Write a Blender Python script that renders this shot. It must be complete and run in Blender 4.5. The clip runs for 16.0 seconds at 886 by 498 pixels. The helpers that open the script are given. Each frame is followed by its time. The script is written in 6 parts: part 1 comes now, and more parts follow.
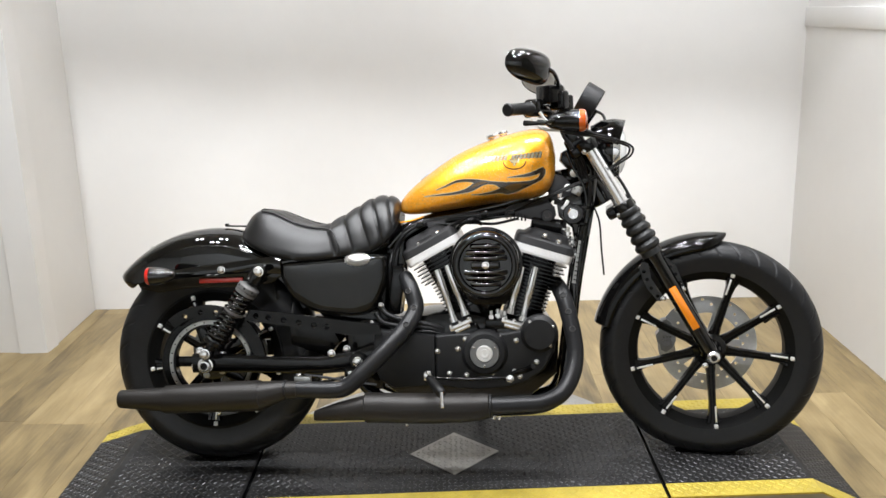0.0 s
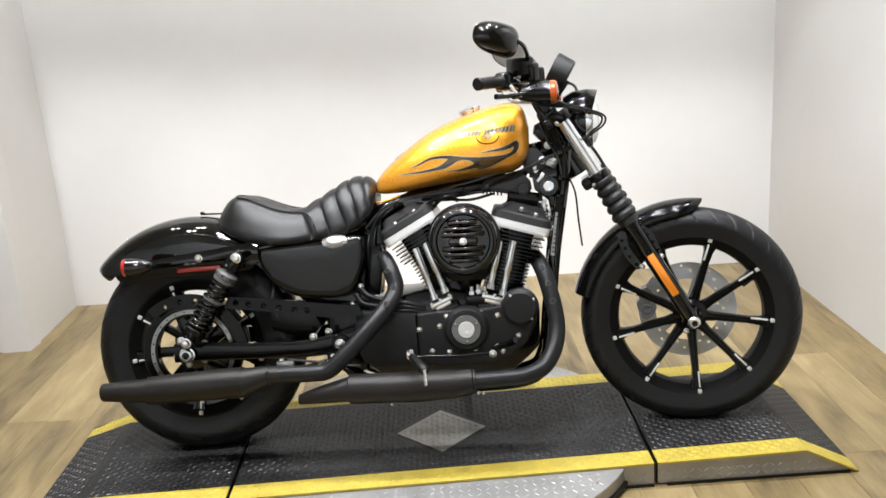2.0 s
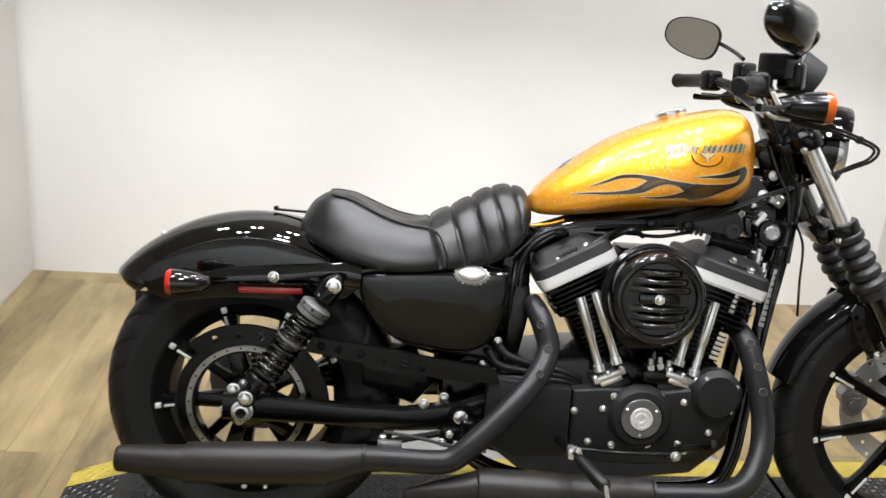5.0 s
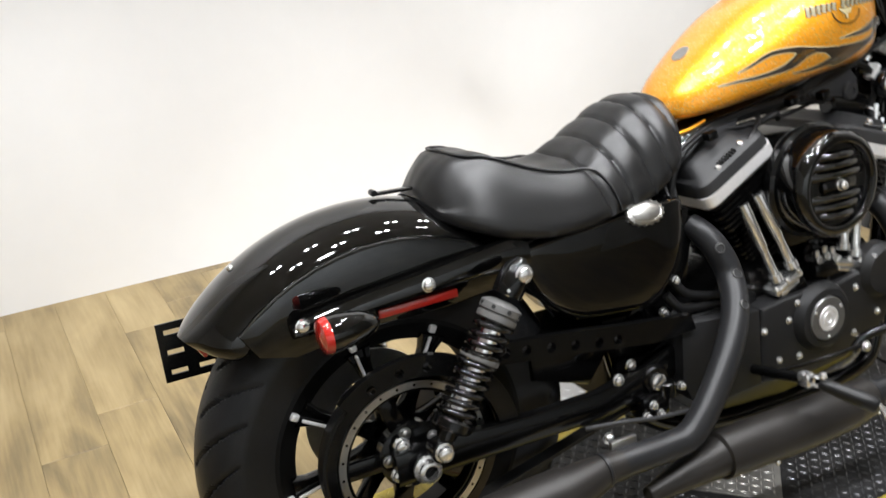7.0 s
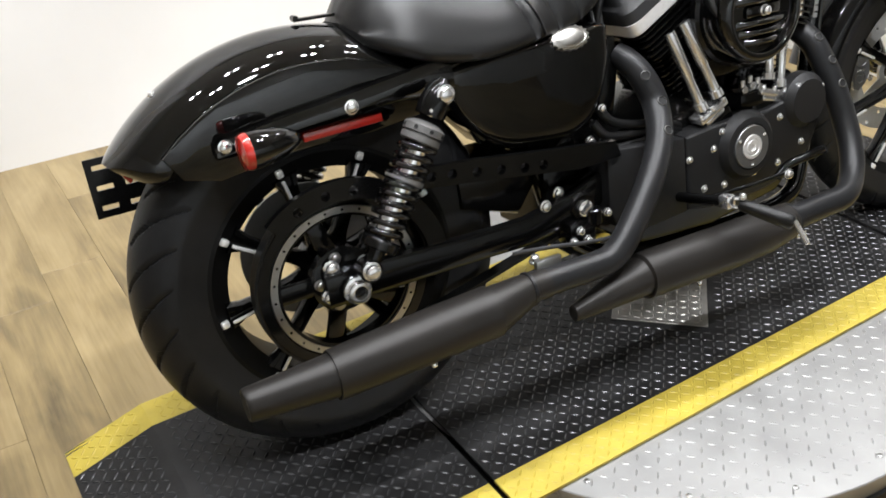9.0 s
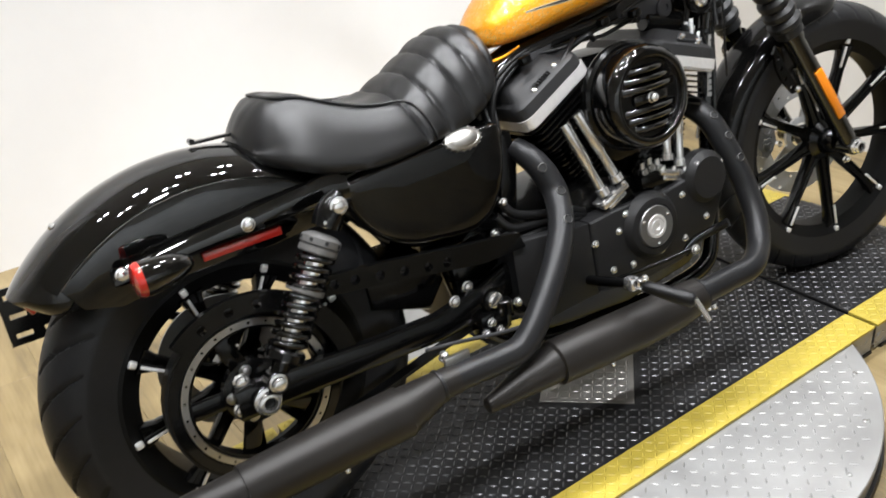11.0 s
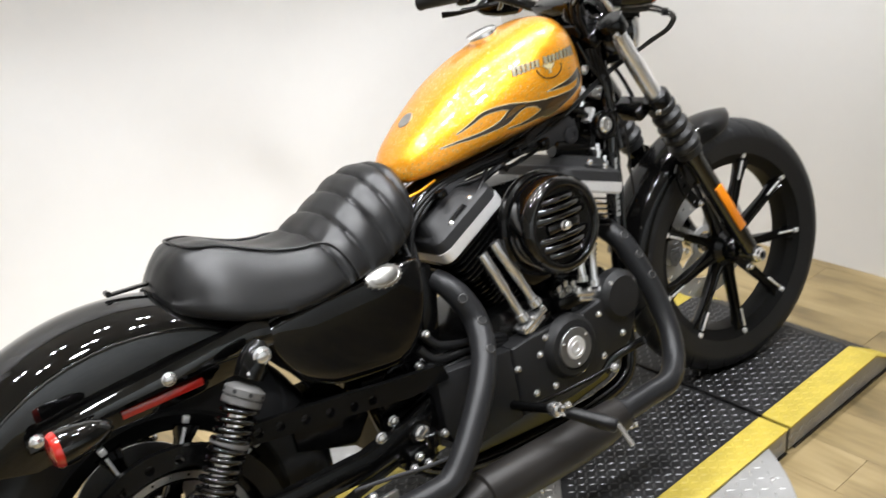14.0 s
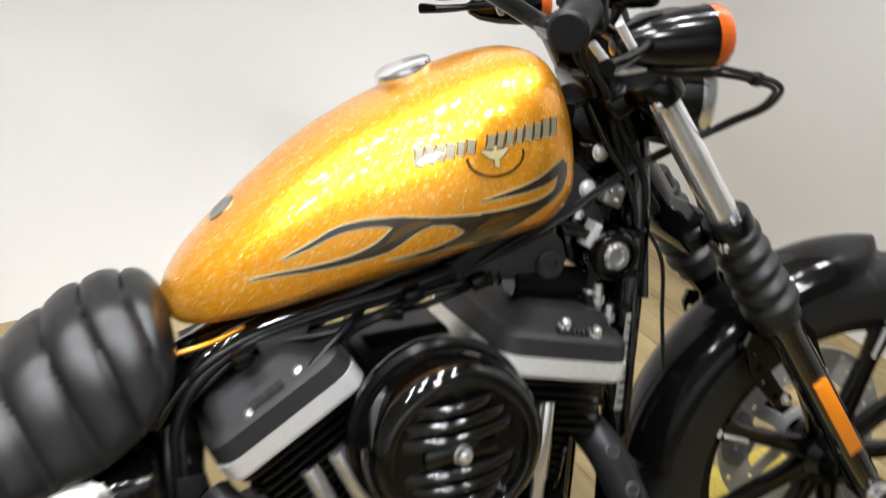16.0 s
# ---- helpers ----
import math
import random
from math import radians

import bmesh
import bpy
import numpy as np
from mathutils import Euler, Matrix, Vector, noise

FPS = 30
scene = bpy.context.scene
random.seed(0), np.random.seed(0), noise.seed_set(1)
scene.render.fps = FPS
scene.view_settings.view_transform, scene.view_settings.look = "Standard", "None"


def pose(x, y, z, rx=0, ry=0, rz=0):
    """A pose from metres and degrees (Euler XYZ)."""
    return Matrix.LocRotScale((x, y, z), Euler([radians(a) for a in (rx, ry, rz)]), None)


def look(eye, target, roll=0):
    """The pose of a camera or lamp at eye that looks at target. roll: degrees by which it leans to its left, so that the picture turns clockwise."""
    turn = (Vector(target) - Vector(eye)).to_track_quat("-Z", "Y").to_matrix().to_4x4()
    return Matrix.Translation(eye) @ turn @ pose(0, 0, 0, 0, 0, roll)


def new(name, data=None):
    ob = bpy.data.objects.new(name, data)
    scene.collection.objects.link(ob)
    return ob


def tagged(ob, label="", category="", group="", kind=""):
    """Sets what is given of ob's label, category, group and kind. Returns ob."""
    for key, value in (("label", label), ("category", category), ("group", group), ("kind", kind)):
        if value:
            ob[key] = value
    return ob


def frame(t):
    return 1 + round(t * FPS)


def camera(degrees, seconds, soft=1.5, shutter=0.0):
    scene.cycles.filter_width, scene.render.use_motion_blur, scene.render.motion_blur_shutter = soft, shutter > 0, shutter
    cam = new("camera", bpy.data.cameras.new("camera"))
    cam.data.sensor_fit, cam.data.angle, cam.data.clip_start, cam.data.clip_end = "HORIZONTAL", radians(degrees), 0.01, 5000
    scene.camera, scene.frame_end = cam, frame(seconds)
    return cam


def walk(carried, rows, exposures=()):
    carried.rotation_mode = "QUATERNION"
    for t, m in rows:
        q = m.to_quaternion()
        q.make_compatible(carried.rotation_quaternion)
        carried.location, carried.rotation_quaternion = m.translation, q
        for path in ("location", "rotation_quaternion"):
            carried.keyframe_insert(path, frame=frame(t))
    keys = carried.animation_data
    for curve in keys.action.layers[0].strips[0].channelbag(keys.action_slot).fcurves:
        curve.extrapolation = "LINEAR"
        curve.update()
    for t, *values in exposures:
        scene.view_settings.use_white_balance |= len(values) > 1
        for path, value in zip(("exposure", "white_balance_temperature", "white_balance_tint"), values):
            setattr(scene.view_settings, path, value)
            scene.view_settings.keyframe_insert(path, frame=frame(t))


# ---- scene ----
cam = camera(51.8, 16.0, shutter=0.5)
PATH = [
    (0, (0.932, -2.61, 1.359), (0.777, -0.683, 0.85), -1.5),
    (0.5, (0.93, -2.614, 1.357), (0.778, -0.685, 0.849), -1.7),
    (1, (0.935, -2.616, 1.36), (0.77, -0.685, 0.865), -2.2),
    (1.5, (0.945, -2.619, 1.354), (0.795, -0.687, 0.859), -2.8),
    (2, (0.955, -2.607, 1.343), (0.83, -0.687, 0.795), -3.9),
    (2.5, (0.958, -2.594, 1.333), (0.847, -0.678, 0.771), -3.1),
    (3, (0.926, -2.555, 1.329), (0.821, -0.642, 0.756), -3.3),
    (3.5, (0.858, -2.469, 1.323), (0.713, -0.587, 0.662), -1.9),
    (4, (0.784, -2.237, 1.33), (0.681, -0.343, 0.697), -2.5),
    (4.5, (0.601, -1.99, 1.331), (0.377, -0.107, 0.694), -1.4),
    (4.6, (0.557, -1.938, 1.328), (0.37, -0.054, 0.683), -0.9),
    (4.7, (0.505, -1.906, 1.323), (0.382, -0.014, 0.686), 0.6),
    (6.8, (-0.409, -1.164, 1.256), (0.314, 0.501, 0.416), 0.5),
    (7, (-0.452, -1.16, 1.248), (0.31, 0.488, 0.41), -2.1),
    (7.5, (-0.49, -1.169, 1.198), (0.363, 0.391, 0.282), -2.1),
    (8, (-0.504, -1.204, 1.136), (0.295, 0.285, 0.067), -1.6),
    (8.2, (-0.498, -1.218, 1.125), (0.283, 0.255, 0.019), -1.1),
    (8.5, (-0.479, -1.214, 1.126), (0.311, 0.259, 0.028), -1.4),
    (8.7, (-0.46, -1.229, 1.134), (0.32, 0.27, 0.064), -1.8),
    (10.8, (-0.318, -1.308, 1.21), (0.504, 0.247, 0.257), -5.4),
    (11, (-0.31, -1.322, 1.213), (0.535, 0.242, 0.297), -5.9),
    (11.5, (-0.288, -1.31, 1.234), (0.607, 0.239, 0.341), -5.9),
    (12, (-0.276, -1.317, 1.253), (0.678, 0.21, 0.381), -5.0),
    (12.5, (-0.261, -1.315, 1.281), (0.746, 0.199, 0.449), -4.5),
    (13, (-0.251, -1.322, 1.303), (0.799, 0.194, 0.53), -3.6),
    (13.5, (-0.256, -1.327, 1.314), (0.827, 0.183, 0.574), -3.2),
    (14, (-0.292, -1.294, 1.317), (0.754, 0.22, 0.534), -5.5),
    (14.5, (-0.174, -1.227, 1.285), (0.79, 0.295, 0.416), -7.4),
    (15, (0.101, -1.156, 1.299), (0.923, 0.469, 0.471), -1.0),
    (15.5, (0.323, -0.99, 1.252), (1.116, 0.633, 0.394), -2.0),
    (16, (0.55, -0.77, 1.267), (1.206, 0.889, 0.363), -0.0),
]
walk(cam, [(t, look(eye, target, roll)) for t, eye, target, roll in PATH], [(0.0, -0.15), (3.0, -0.12), (4.7, -0.15), (7.0, -0.17), (8.0, -0.16), (11.0, -0.15), (14.0, -0.2), (15.0, -0.35), (16.0, -0.4)])


# ---- light ----
world = bpy.data.worlds.new("room_air")
scene.world = world
world.use_nodes = True
world.node_tree.nodes["Background"].inputs[0].default_value = (0.95, 0.97, 1.0, 1)
world.node_tree.nodes["Background"].inputs[1].default_value = 0.025


def lamp(x, y, z, tx, ty, tz, watts, cone, blend, radius, colour):
    data = bpy.data.lights.new("ceiling_and_fill_spot", "SPOT")
    data.energy, data.spot_size, data.spot_blend, data.shadow_soft_size, data.color = watts, radians(cone), blend, radius, colour
    ob = new("ceiling_and_fill_spot", data)
    ob.matrix_world = look((x, y, z), (tx, ty, tz))
    return ob


COOL, PALE_BLUE = (0.95, 0.965, 1.0), (0.84, 0.92, 1.0)
# downlights in pairs over the machine, cut off below breast height on the walls
for lx in (-1.0, -0.35, 0.3, 0.95, 1.6, 2.15):
    for dx in (-0.07, 0.07):
        lamp(lx + dx, 0.22, 2.78, lx + dx, 0.3, 0.0, 40, 82, 0.25, 0.035, COOL)
# track spots over the open side
for lx, tx in ((-0.6, 0.1), (0.1, 0.4), (0.8, 0.8), (1.5, 1.2)):
    for dx in (-0.07, 0.07):
        lamp(lx + dx, -0.75, 2.72, tx, 0.1, 0.2, 50, 60, 0.6, 0.035, COOL)
# fill spots further out, added to lift the lower wall and near flank
for lx in (-0.9, 0.0, 0.9, 1.8):
    lamp(lx, -1.7, 2.72, lx, 1.7, -0.30, 145, 31, 0.6, 0.14, COOL)
# unseen washers under the ceiling, added to brighten the upper walls
for lx in (-0.7, 0.3, 1.3, 2.0):
    lamp(lx, 0.55, 2.74, lx, 1.75, 1.85, 66, 84, 0.8, 0.1, COOL)
lamp(1.15, 0.3, 2.74, 2.4, 0.3, 1.9, 75, 84, 0.8, 0.1, COOL)
lamp(-0.1, 1.2, 2.74, -1.15, 1.3, 2.0, 18, 84, 0.8, 0.1, COOL)
# unseen lamps added in the room behind the camera, for reflections and frontal fill
for lx, ly in ((-1.8, -3.0), (-0.2, -3.0), (1.4, -3.0), (-1.8, -4.6), (-0.2, -4.6), (1.4, -4.6), (3.0, -3.6)):
    lamp(lx, ly, 2.74, lx, ly - 2.0, 0.9, 85, 125, 0.5, 0.05, PALE_BLUE)

# ---- materials ----


def mat(name, colour, rough=0.5, metal=0.0, vary=0.12, scale=40.0, bump=0.0, bump_scale=200.0, coat=0.0, wear=0.0, spec=0.5, rvary=0.1, big=3.0):
    m = bpy.data.materials.new(name)
    m.use_nodes = True
    n, l = m.node_tree.nodes, m.node_tree.links
    b = n["Principled BSDF"]
    tc = n.new("ShaderNodeTexCoord")
    n1 = n.new("ShaderNodeTexNoise")
    n1.inputs["Scale"].default_value, n1.inputs["Detail"].default_value = scale, 6
    n2 = n.new("ShaderNodeTexNoise")
    n2.inputs["Scale"].default_value, n2.inputs["Detail"].default_value = big, 3
    l.new(tc.outputs["Object"], n1.inputs["Vector"])
    l.new(tc.outputs["Object"], n2.inputs["Vector"])
    add = n.new("ShaderNodeMath")
    l.new(n1.outputs["Fac"], add.inputs[0])
    l.new(n2.outputs["Fac"], add.inputs[1])
    mix = n.new("ShaderNodeMix")
    mix.data_type = "RGBA"
    mr = n.new("ShaderNodeMapRange")
    mr.inputs["From Min"].default_value, mr.inputs["From Max"].default_value = 0.6, 1.4
    l.new(add.outputs[0], mr.inputs["Value"])
    l.new(mr.outputs[0], mix.inputs["Factor"])
    mix.inputs["A"].default_value = (*[c * (1 - vary) for c in colour], 1)
    mix.inputs["B"].default_value = (*[min(1, c * (1 + vary)) for c in colour], 1)
    l.new(mix.outputs["Result"], b.inputs["Base Color"])
    rr = n.new("ShaderNodeMapRange")
    rr.inputs["To Min"].default_value, rr.inputs["To Max"].default_value = max(0, rough - rvary * rough), min(1, rough + rvary * rough + 0.01)
    l.new(n1.outputs["Fac"], rr.inputs["Value"])
    l.new(rr.outputs[0], b.inputs["Roughness"])
    b.inputs["Metallic"].default_value = metal
    b.inputs["Specular IOR Level"].default_value = spec
    b.inputs["Coat Weight"].default_value = coat
    b.inputs["Coat Roughness"].default_value = 0.02
    if bump:
        n3 = n.new("ShaderNodeTexNoise")
        n3.inputs["Scale"].default_value, n3.inputs["Detail"].default_value = bump_scale, 4
        l.new(tc.outputs["Object"], n3.inputs["Vector"])
        bp = n.new("ShaderNodeBump")
        bp.inputs["Strength"].default_value, bp.inputs["Distance"].default_value = bump, 0.002
        l.new(n3.outputs["Fac"], bp.inputs["Height"])
        l.new(bp.outputs[0], b.inputs["Normal"])
    return m


GLOSS = mat("gloss_black_paint", (0.0015, 0.0015, 0.0015), 0.035, 0, 0.1, coat=0.4)
FENDER = mat("satin_black_fender_paint", (0.003, 0.0029, 0.0028), 0.09, 0, 0.2, spec=0.3)
SATIN = mat("satin_black_paint", (0.0024, 0.0024, 0.0024), 0.15, 0, 0.2, spec=0.36)
WRINKLE = mat("wrinkle_black_coating", (0.009, 0.009, 0.0095), 0.46, 0, 0.25, 300, 0.3, 900, spec=0.34)
ROCKER = mat("matt_black_coating", (0.0125, 0.0125, 0.013), 0.5, 0, 0.25, 300, 0.2, 900, spec=0.4)
EXHAUST = mat("matt_black_ceramic", (0.0145, 0.0147, 0.0156), 0.36, 0.1, 0.12, 20, 0.08, 500, spec=0.3)
GLOSSRIB = mat("moulded_gloss_black", (0.002, 0.002, 0.002), 0.06, 0, 0.1, coat=0.5)
# warmer than the headers: the floor's brown reflection is put into this colour
MUFFLER = mat("warm_tinted_black_ceramic", (0.0185, 0.0166, 0.0150), 0.42, 0.25, 0.15, 12, 0.08, 500, spec=0.35)
RIM = mat("black_rim_coating", (0.003, 0.003, 0.003), 0.5, 0, 0.2, spec=0.15)
RUBBER = mat("tyre_rubber", (0.009, 0.0093, 0.0102), 0.42, 0, 0.25, 60, 0.15, 400, spec=0.33)
SOFT = mat("grip_rubber", (0.0042, 0.0042, 0.0044), 0.42, 0, 0.15, 80, 0.2, 500, spec=0.34)
LEATHER = mat("black_vinyl", (0.005, 0.005, 0.0052), 0.36, 0, 0.2, 60, 0.1, 900, spec=0.5, rvary=0.08)
CHROME = mat("chrome", (0.9, 0.9, 0.9), 0.14, 0.92, 0.04)
ALU = mat("brushed_aluminium", (0.88, 0.87, 0.86), 0.45, 0.7, 0.08, 150)
STEEL = mat("brake_steel", (0.45, 0.45, 0.44), 0.3, 1, 0.1, 120)
GREY = mat("grey_plastic", (0.022, 0.022, 0.024), 0.5, 0, 0.12, 80, 0.1, 500)
BRIGHT = mat("machined_metal", (0.9, 0.9, 0.89), 0.4, 0.55, 0.05, 150)
DISC = mat("ground_disc_steel", (0.66, 0.66, 0.65), 0.4, 0.25, 0.1, 120)
FORKTUBE = mat("polished_fork_steel", (0.9, 0.9, 0.9), 0.16, 0.85, 0.04)
BELLOWS = mat("weathered_rubber", (0.0075, 0.0077, 0.008), 0.45, 0, 0.15, 60, 0.15, 400)
CASTING = mat("cast_caliper_metal", (0.28, 0.28, 0.285), 0.45, 0.5, 0.15, 90, 0.1, 300)
COLLAR = mat("light_grey_collar", (0.13, 0.128, 0.124), 0.42, 0.4, 0.1, 120)
RED = mat("red_lens", (0.42, 0.018, 0.012), 0.12, 0, 0.08, coat=1)
SIGNAL = mat("dark_amber_lens", (0.42, 0.075, 0.008), 0.12, 0, 0.06, coat=1)
AMBER = mat("amber_lens", (0.9, 0.27, 0.01), 0.12, 0, 0.06, coat=1)
CREAM = mat("cream_pinstripe", (0.46, 0.38, 0.2), 0.25, 0, 0.08, coat=1)
FLAME = mat("dark_brown_flame_paint", (0.020, 0.0135, 0.007), 0.2, 0, 0.3, coat=1)
FLAMECORE = mat("brown_flame_shade", (0.075, 0.038, 0.008), 0.25, 0.2, 0.3, coat=1)
DULLGOLD = mat("dull_gold_lettering", (0.21, 0.185, 0.115), 0.35, 0, 0.1, coat=0.4)
OILCAP = mat("dull_aluminium", (0.42, 0.41, 0.39), 0.36, 1, 0.1, 120)
TIMER = mat("dark_machined_ring", (0.22, 0.22, 0.22), 0.35, 0.8, 0.1, 120)
WHITE = mat("white_label", (0.25, 0.25, 0.24), 0.5)
MIRROR = mat("mirror_glass", (0.9, 0.9, 0.9), 0.02, 1, 0.0)
WALL = mat("white_wall_paint", (0.80, 0.795, 0.785), 0.6, 0, 0.015, 14, 0.03, 60, big=0.8)
CEIL = mat("ceiling_paint", (0.75, 0.74, 0.72), 0.7, 0, 0.03)
# for added walls out of view, grey set by what gloss paint mirrors
DARK = mat("unseen_room_wall", (0.32, 0.315, 0.305), 0.7, 0, 0.2, 5)
PALE = mat("pale_room_wall", (0.72, 0.71, 0.69), 0.7, 0, 0.1, 5)
PLATE = mat("bare_tread_plate", (0.36, 0.357, 0.35), 0.4, 0.5, 0.22, 9, 0.06, 120)
BLACKPLATE = mat("black_tread_plate", (0.0175, 0.0173, 0.0175), 0.42, 0.0, 0.5, 14, 0.2, 160, spec=0.22, big=7.0)
WORN = mat("worn_black_lug", (0.065, 0.065, 0.068), 0.3, 0.6, 0.5, 30, 0.1, 160)
YELLOW = mat("yellow_safety_paint", (0.50, 0.385, 0.055), 0.45, 0, 0.22, 22, 0.06, 150)
REDPLASTIC = mat("red_plastic", (0.6, 0.02, 0.02), 0.35)


def plank_material():
    m = mat("oak_vinyl_plank", (0.5, 0.4, 0.27), 0.42, 0, 0.2)
    n, l = m.node_tree.nodes, m.node_tree.links
    b = n["Principled BSDF"]
    tc, oi = n.new("ShaderNodeTexCoord"), n.new("ShaderNodeObjectInfo")
    mp = n.new("ShaderNodeMapping")
    mp.inputs["Scale"].default_value = (7, 1.9, 1)
    l.new(tc.outputs["Object"], mp.inputs["Vector"])
    cmb = n.new("ShaderNodeCombineXYZ")
    mul = n.new("ShaderNodeMath")
    mul.operation = "MULTIPLY"
    mul.inputs[1].default_value = 37.0
    l.new(oi.outputs["Random"], mul.inputs[0])
    l.new(mul.outputs[0], cmb.inputs["Z"])
    l.new(cmb.outputs[0], mp.inputs["Location"])
    g = n.new("ShaderNodeTexNoise")
    g.inputs["Scale"].default_value, g.inputs["Detail"].default_value, g.inputs["Distortion"].default_value = 1.5, 7, 0.55
    l.new(mp.outputs[0], g.inputs["Vector"])
    mp2 = n.new("ShaderNodeMapping")
    mp2.inputs["Scale"].default_value = (60, 3, 1)
    l.new(tc.outputs["Object"], mp2.inputs["Vector"])
    l.new(cmb.outputs[0], mp2.inputs["Location"])
    f = n.new("ShaderNodeTexNoise")
    f.inputs["Scale"].default_value, f.inputs["Detail"].default_value = 2.0, 5
    l.new(mp2.outputs[0], f.inputs["Vector"])
    ramp = n.new("ShaderNodeValToRGB")
    e = ramp.color_ramp.elements
    e[0].position, e[0].color = 0.27, (0.115, 0.084, 0.040, 1)
    e[1].position, e[1].color = 0.74, (0.40, 0.305, 0.155, 1)
    mid = e.new(0.5)
    mid.color = (0.268, 0.197, 0.090, 1)
    mx = n.new("ShaderNodeMath")
    mx.operation = "MULTIPLY_ADD"
    mx.inputs[1].default_value, mx.inputs[2].default_value = 0.75, 0.0
    l.new(g.outputs["Fac"], mx.inputs[0])
    ad = n.new("ShaderNodeMath")
    ad.operation = "MULTIPLY_ADD"
    ad.inputs[1].default_value = 0.25
    l.new(f.outputs["Fac"], ad.inputs[0])
    l.new(mx.outputs[0], ad.inputs[2])
    rs = n.new("ShaderNodeMath")
    rs.operation = "MULTIPLY_ADD"
    rs.inputs[1].default_value, rs.inputs[2].default_value = 0.17, -0.085
    l.new(oi.outputs["Random"], rs.inputs[0])
    ad2 = n.new("ShaderNodeMath")
    l.new(ad.outputs[0], ad2.inputs[0])
    l.new(rs.outputs[0], ad2.inputs[1])
    l.new(ad2.outputs[0], ramp.inputs["Fac"])
    l.new(ramp.outputs[0], b.inputs["Base Color"])
    return m


PLANK = plank_material()


def gold_paint():
    """Gold metal-flake paint: warm metallic base with fine flakes, a few of them tipped far, under clear coat."""
    m = mat("gold_metal_flake_paint", (0.86, 0.345, 0.008), 0.34, 0.7, 0.05, 30, coat=1.0)
    n, l = m.node_tree.nodes, m.node_tree.links
    b = n["Principled BSDF"]
    tc = n.new("ShaderNodeTexCoord")
    geo = n.new("ShaderNodeNewGeometry")
    v = n.new("ShaderNodeTexVoronoi")
    v.inputs["Scale"].default_value = 620
    l.new(tc.outputs["Object"], v.inputs["Vector"])
    sep = n.new("ShaderNodeSeparateColor")
    v2 = n.new("ShaderNodeTexVoronoi")
    v2.inputs["Scale"].default_value = 619
    off = n.new("ShaderNodeVectorMath")
    off.inputs[1].default_value = (3.1, 7.7, 5.3)
    l.new(tc.outputs["Object"], off.inputs[0])
    l.new(off.outputs[0], v2.inputs["Vector"])
    l.new(v2.outputs["Color"], sep.inputs[0])
    far = n.new("ShaderNodeMapRange")
    far.inputs["From Min"].default_value, far.inputs["From Max"].default_value = 0.92, 0.95
    far.inputs["To Min"].default_value, far.inputs["To Max"].default_value = 0.14, 0.2
    l.new(sep.outputs[0], far.inputs["Value"])
    mid = n.new("ShaderNodeVectorMath")
    mid.operation = "SUBTRACT"
    mid.inputs[1].default_value = (0.5, 0.5, 0.5)
    l.new(v.outputs["Color"], mid.inputs[0])
    sc = n.new("ShaderNodeVectorMath")
    sc.operation = "SCALE"
    l.new(mid.outputs[0], sc.inputs[0])
    l.new(far.outputs[0], sc.inputs["Scale"])
    sm = n.new("ShaderNodeVectorMath")
    l.new(geo.outputs["Normal"], sm.inputs[0])
    l.new(sc.outputs[0], sm.inputs[1])
    nz = n.new("ShaderNodeVectorMath")
    nz.operation = "NORMALIZE"
    l.new(sm.outputs[0], nz.inputs[0])
    l.new(nz.outputs[0], b.inputs["Normal"])
    low = n.new("ShaderNodeMapRange")
    low.inputs["From Min"].default_value, low.inputs["From Max"].default_value = 0.92, 0.95
    low.inputs["To Min"].default_value, low.inputs["To Max"].default_value = 0.38, 0.24
    l.new(sep.outputs[0], low.inputs["Value"])
    l.new(low.outputs[0], b.inputs["Roughness"])
    # rare flakes are paler: their sparkle is put into the base colour
    pale = n.new("ShaderNodeMix")
    pale.data_type = "RGBA"
    pick = n.new("ShaderNodeMapRange")
    pick.inputs["From Min"].default_value, pick.inputs["From Max"].default_value = 0.86, 0.99
    l.new(sep.outputs[0], pick.inputs["Value"])
    l.new(pick.outputs[0], pale.inputs["Factor"])
    l.new(b.inputs["Base Color"].links[0].from_socket, pale.inputs["A"])
    pale.inputs["B"].default_value = (1.0, 0.78, 0.3, 1)
    l.new(pale.outputs["Result"], b.inputs["Base Color"])
    return m


GOLD = gold_paint()

# ---- building helpers ----


def obj(name, verts, faces, material, parent=None, label="", smooth=40):
    me = bpy.data.meshes.new(name)
    me.from_pydata([tuple(v) for v in verts], [], [tuple(f) for f in faces])
    me.materials.append(material)
    if smooth:
        me.polygons.foreach_set("use_smooth", [True] * len(me.polygons))
        me.set_sharp_from_angle(angle=radians(smooth))
    me.update()
    ob = new(name, me)
    if parent:
        ob.parent = parent
    if label:
        ob["label"] = label
    return ob


def part(name, bm, material, parent, label="", smooth=40):
    bmesh.ops.recalc_face_normals(bm, faces=bm.faces[:])
    me = bpy.data.meshes.new(name)
    bm.to_mesh(me)
    bm.free()
    me.materials.append(material)
    if smooth:
        me.polygons.foreach_set("use_smooth", [True] * len(me.polygons))
        me.set_sharp_from_angle(angle=radians(smooth))
    ob = new(name, me)
    ob.parent = parent
    if label:
        ob["label"] = label
    return ob


def add_box(bm, size, m, bevel=0.0, seg=2):
    t = bmesh.new()
    bmesh.ops.create_cube(t, size=1)
    bmesh.ops.scale(t, vec=size, verts=t.verts)
    if bevel:
        bmesh.ops.bevel(t, geom=t.edges[:], offset=bevel, segments=seg, affect="EDGES", profile=0.5)
    join(bm, t, m)


def join(bm, t, m):
    t.transform(m)
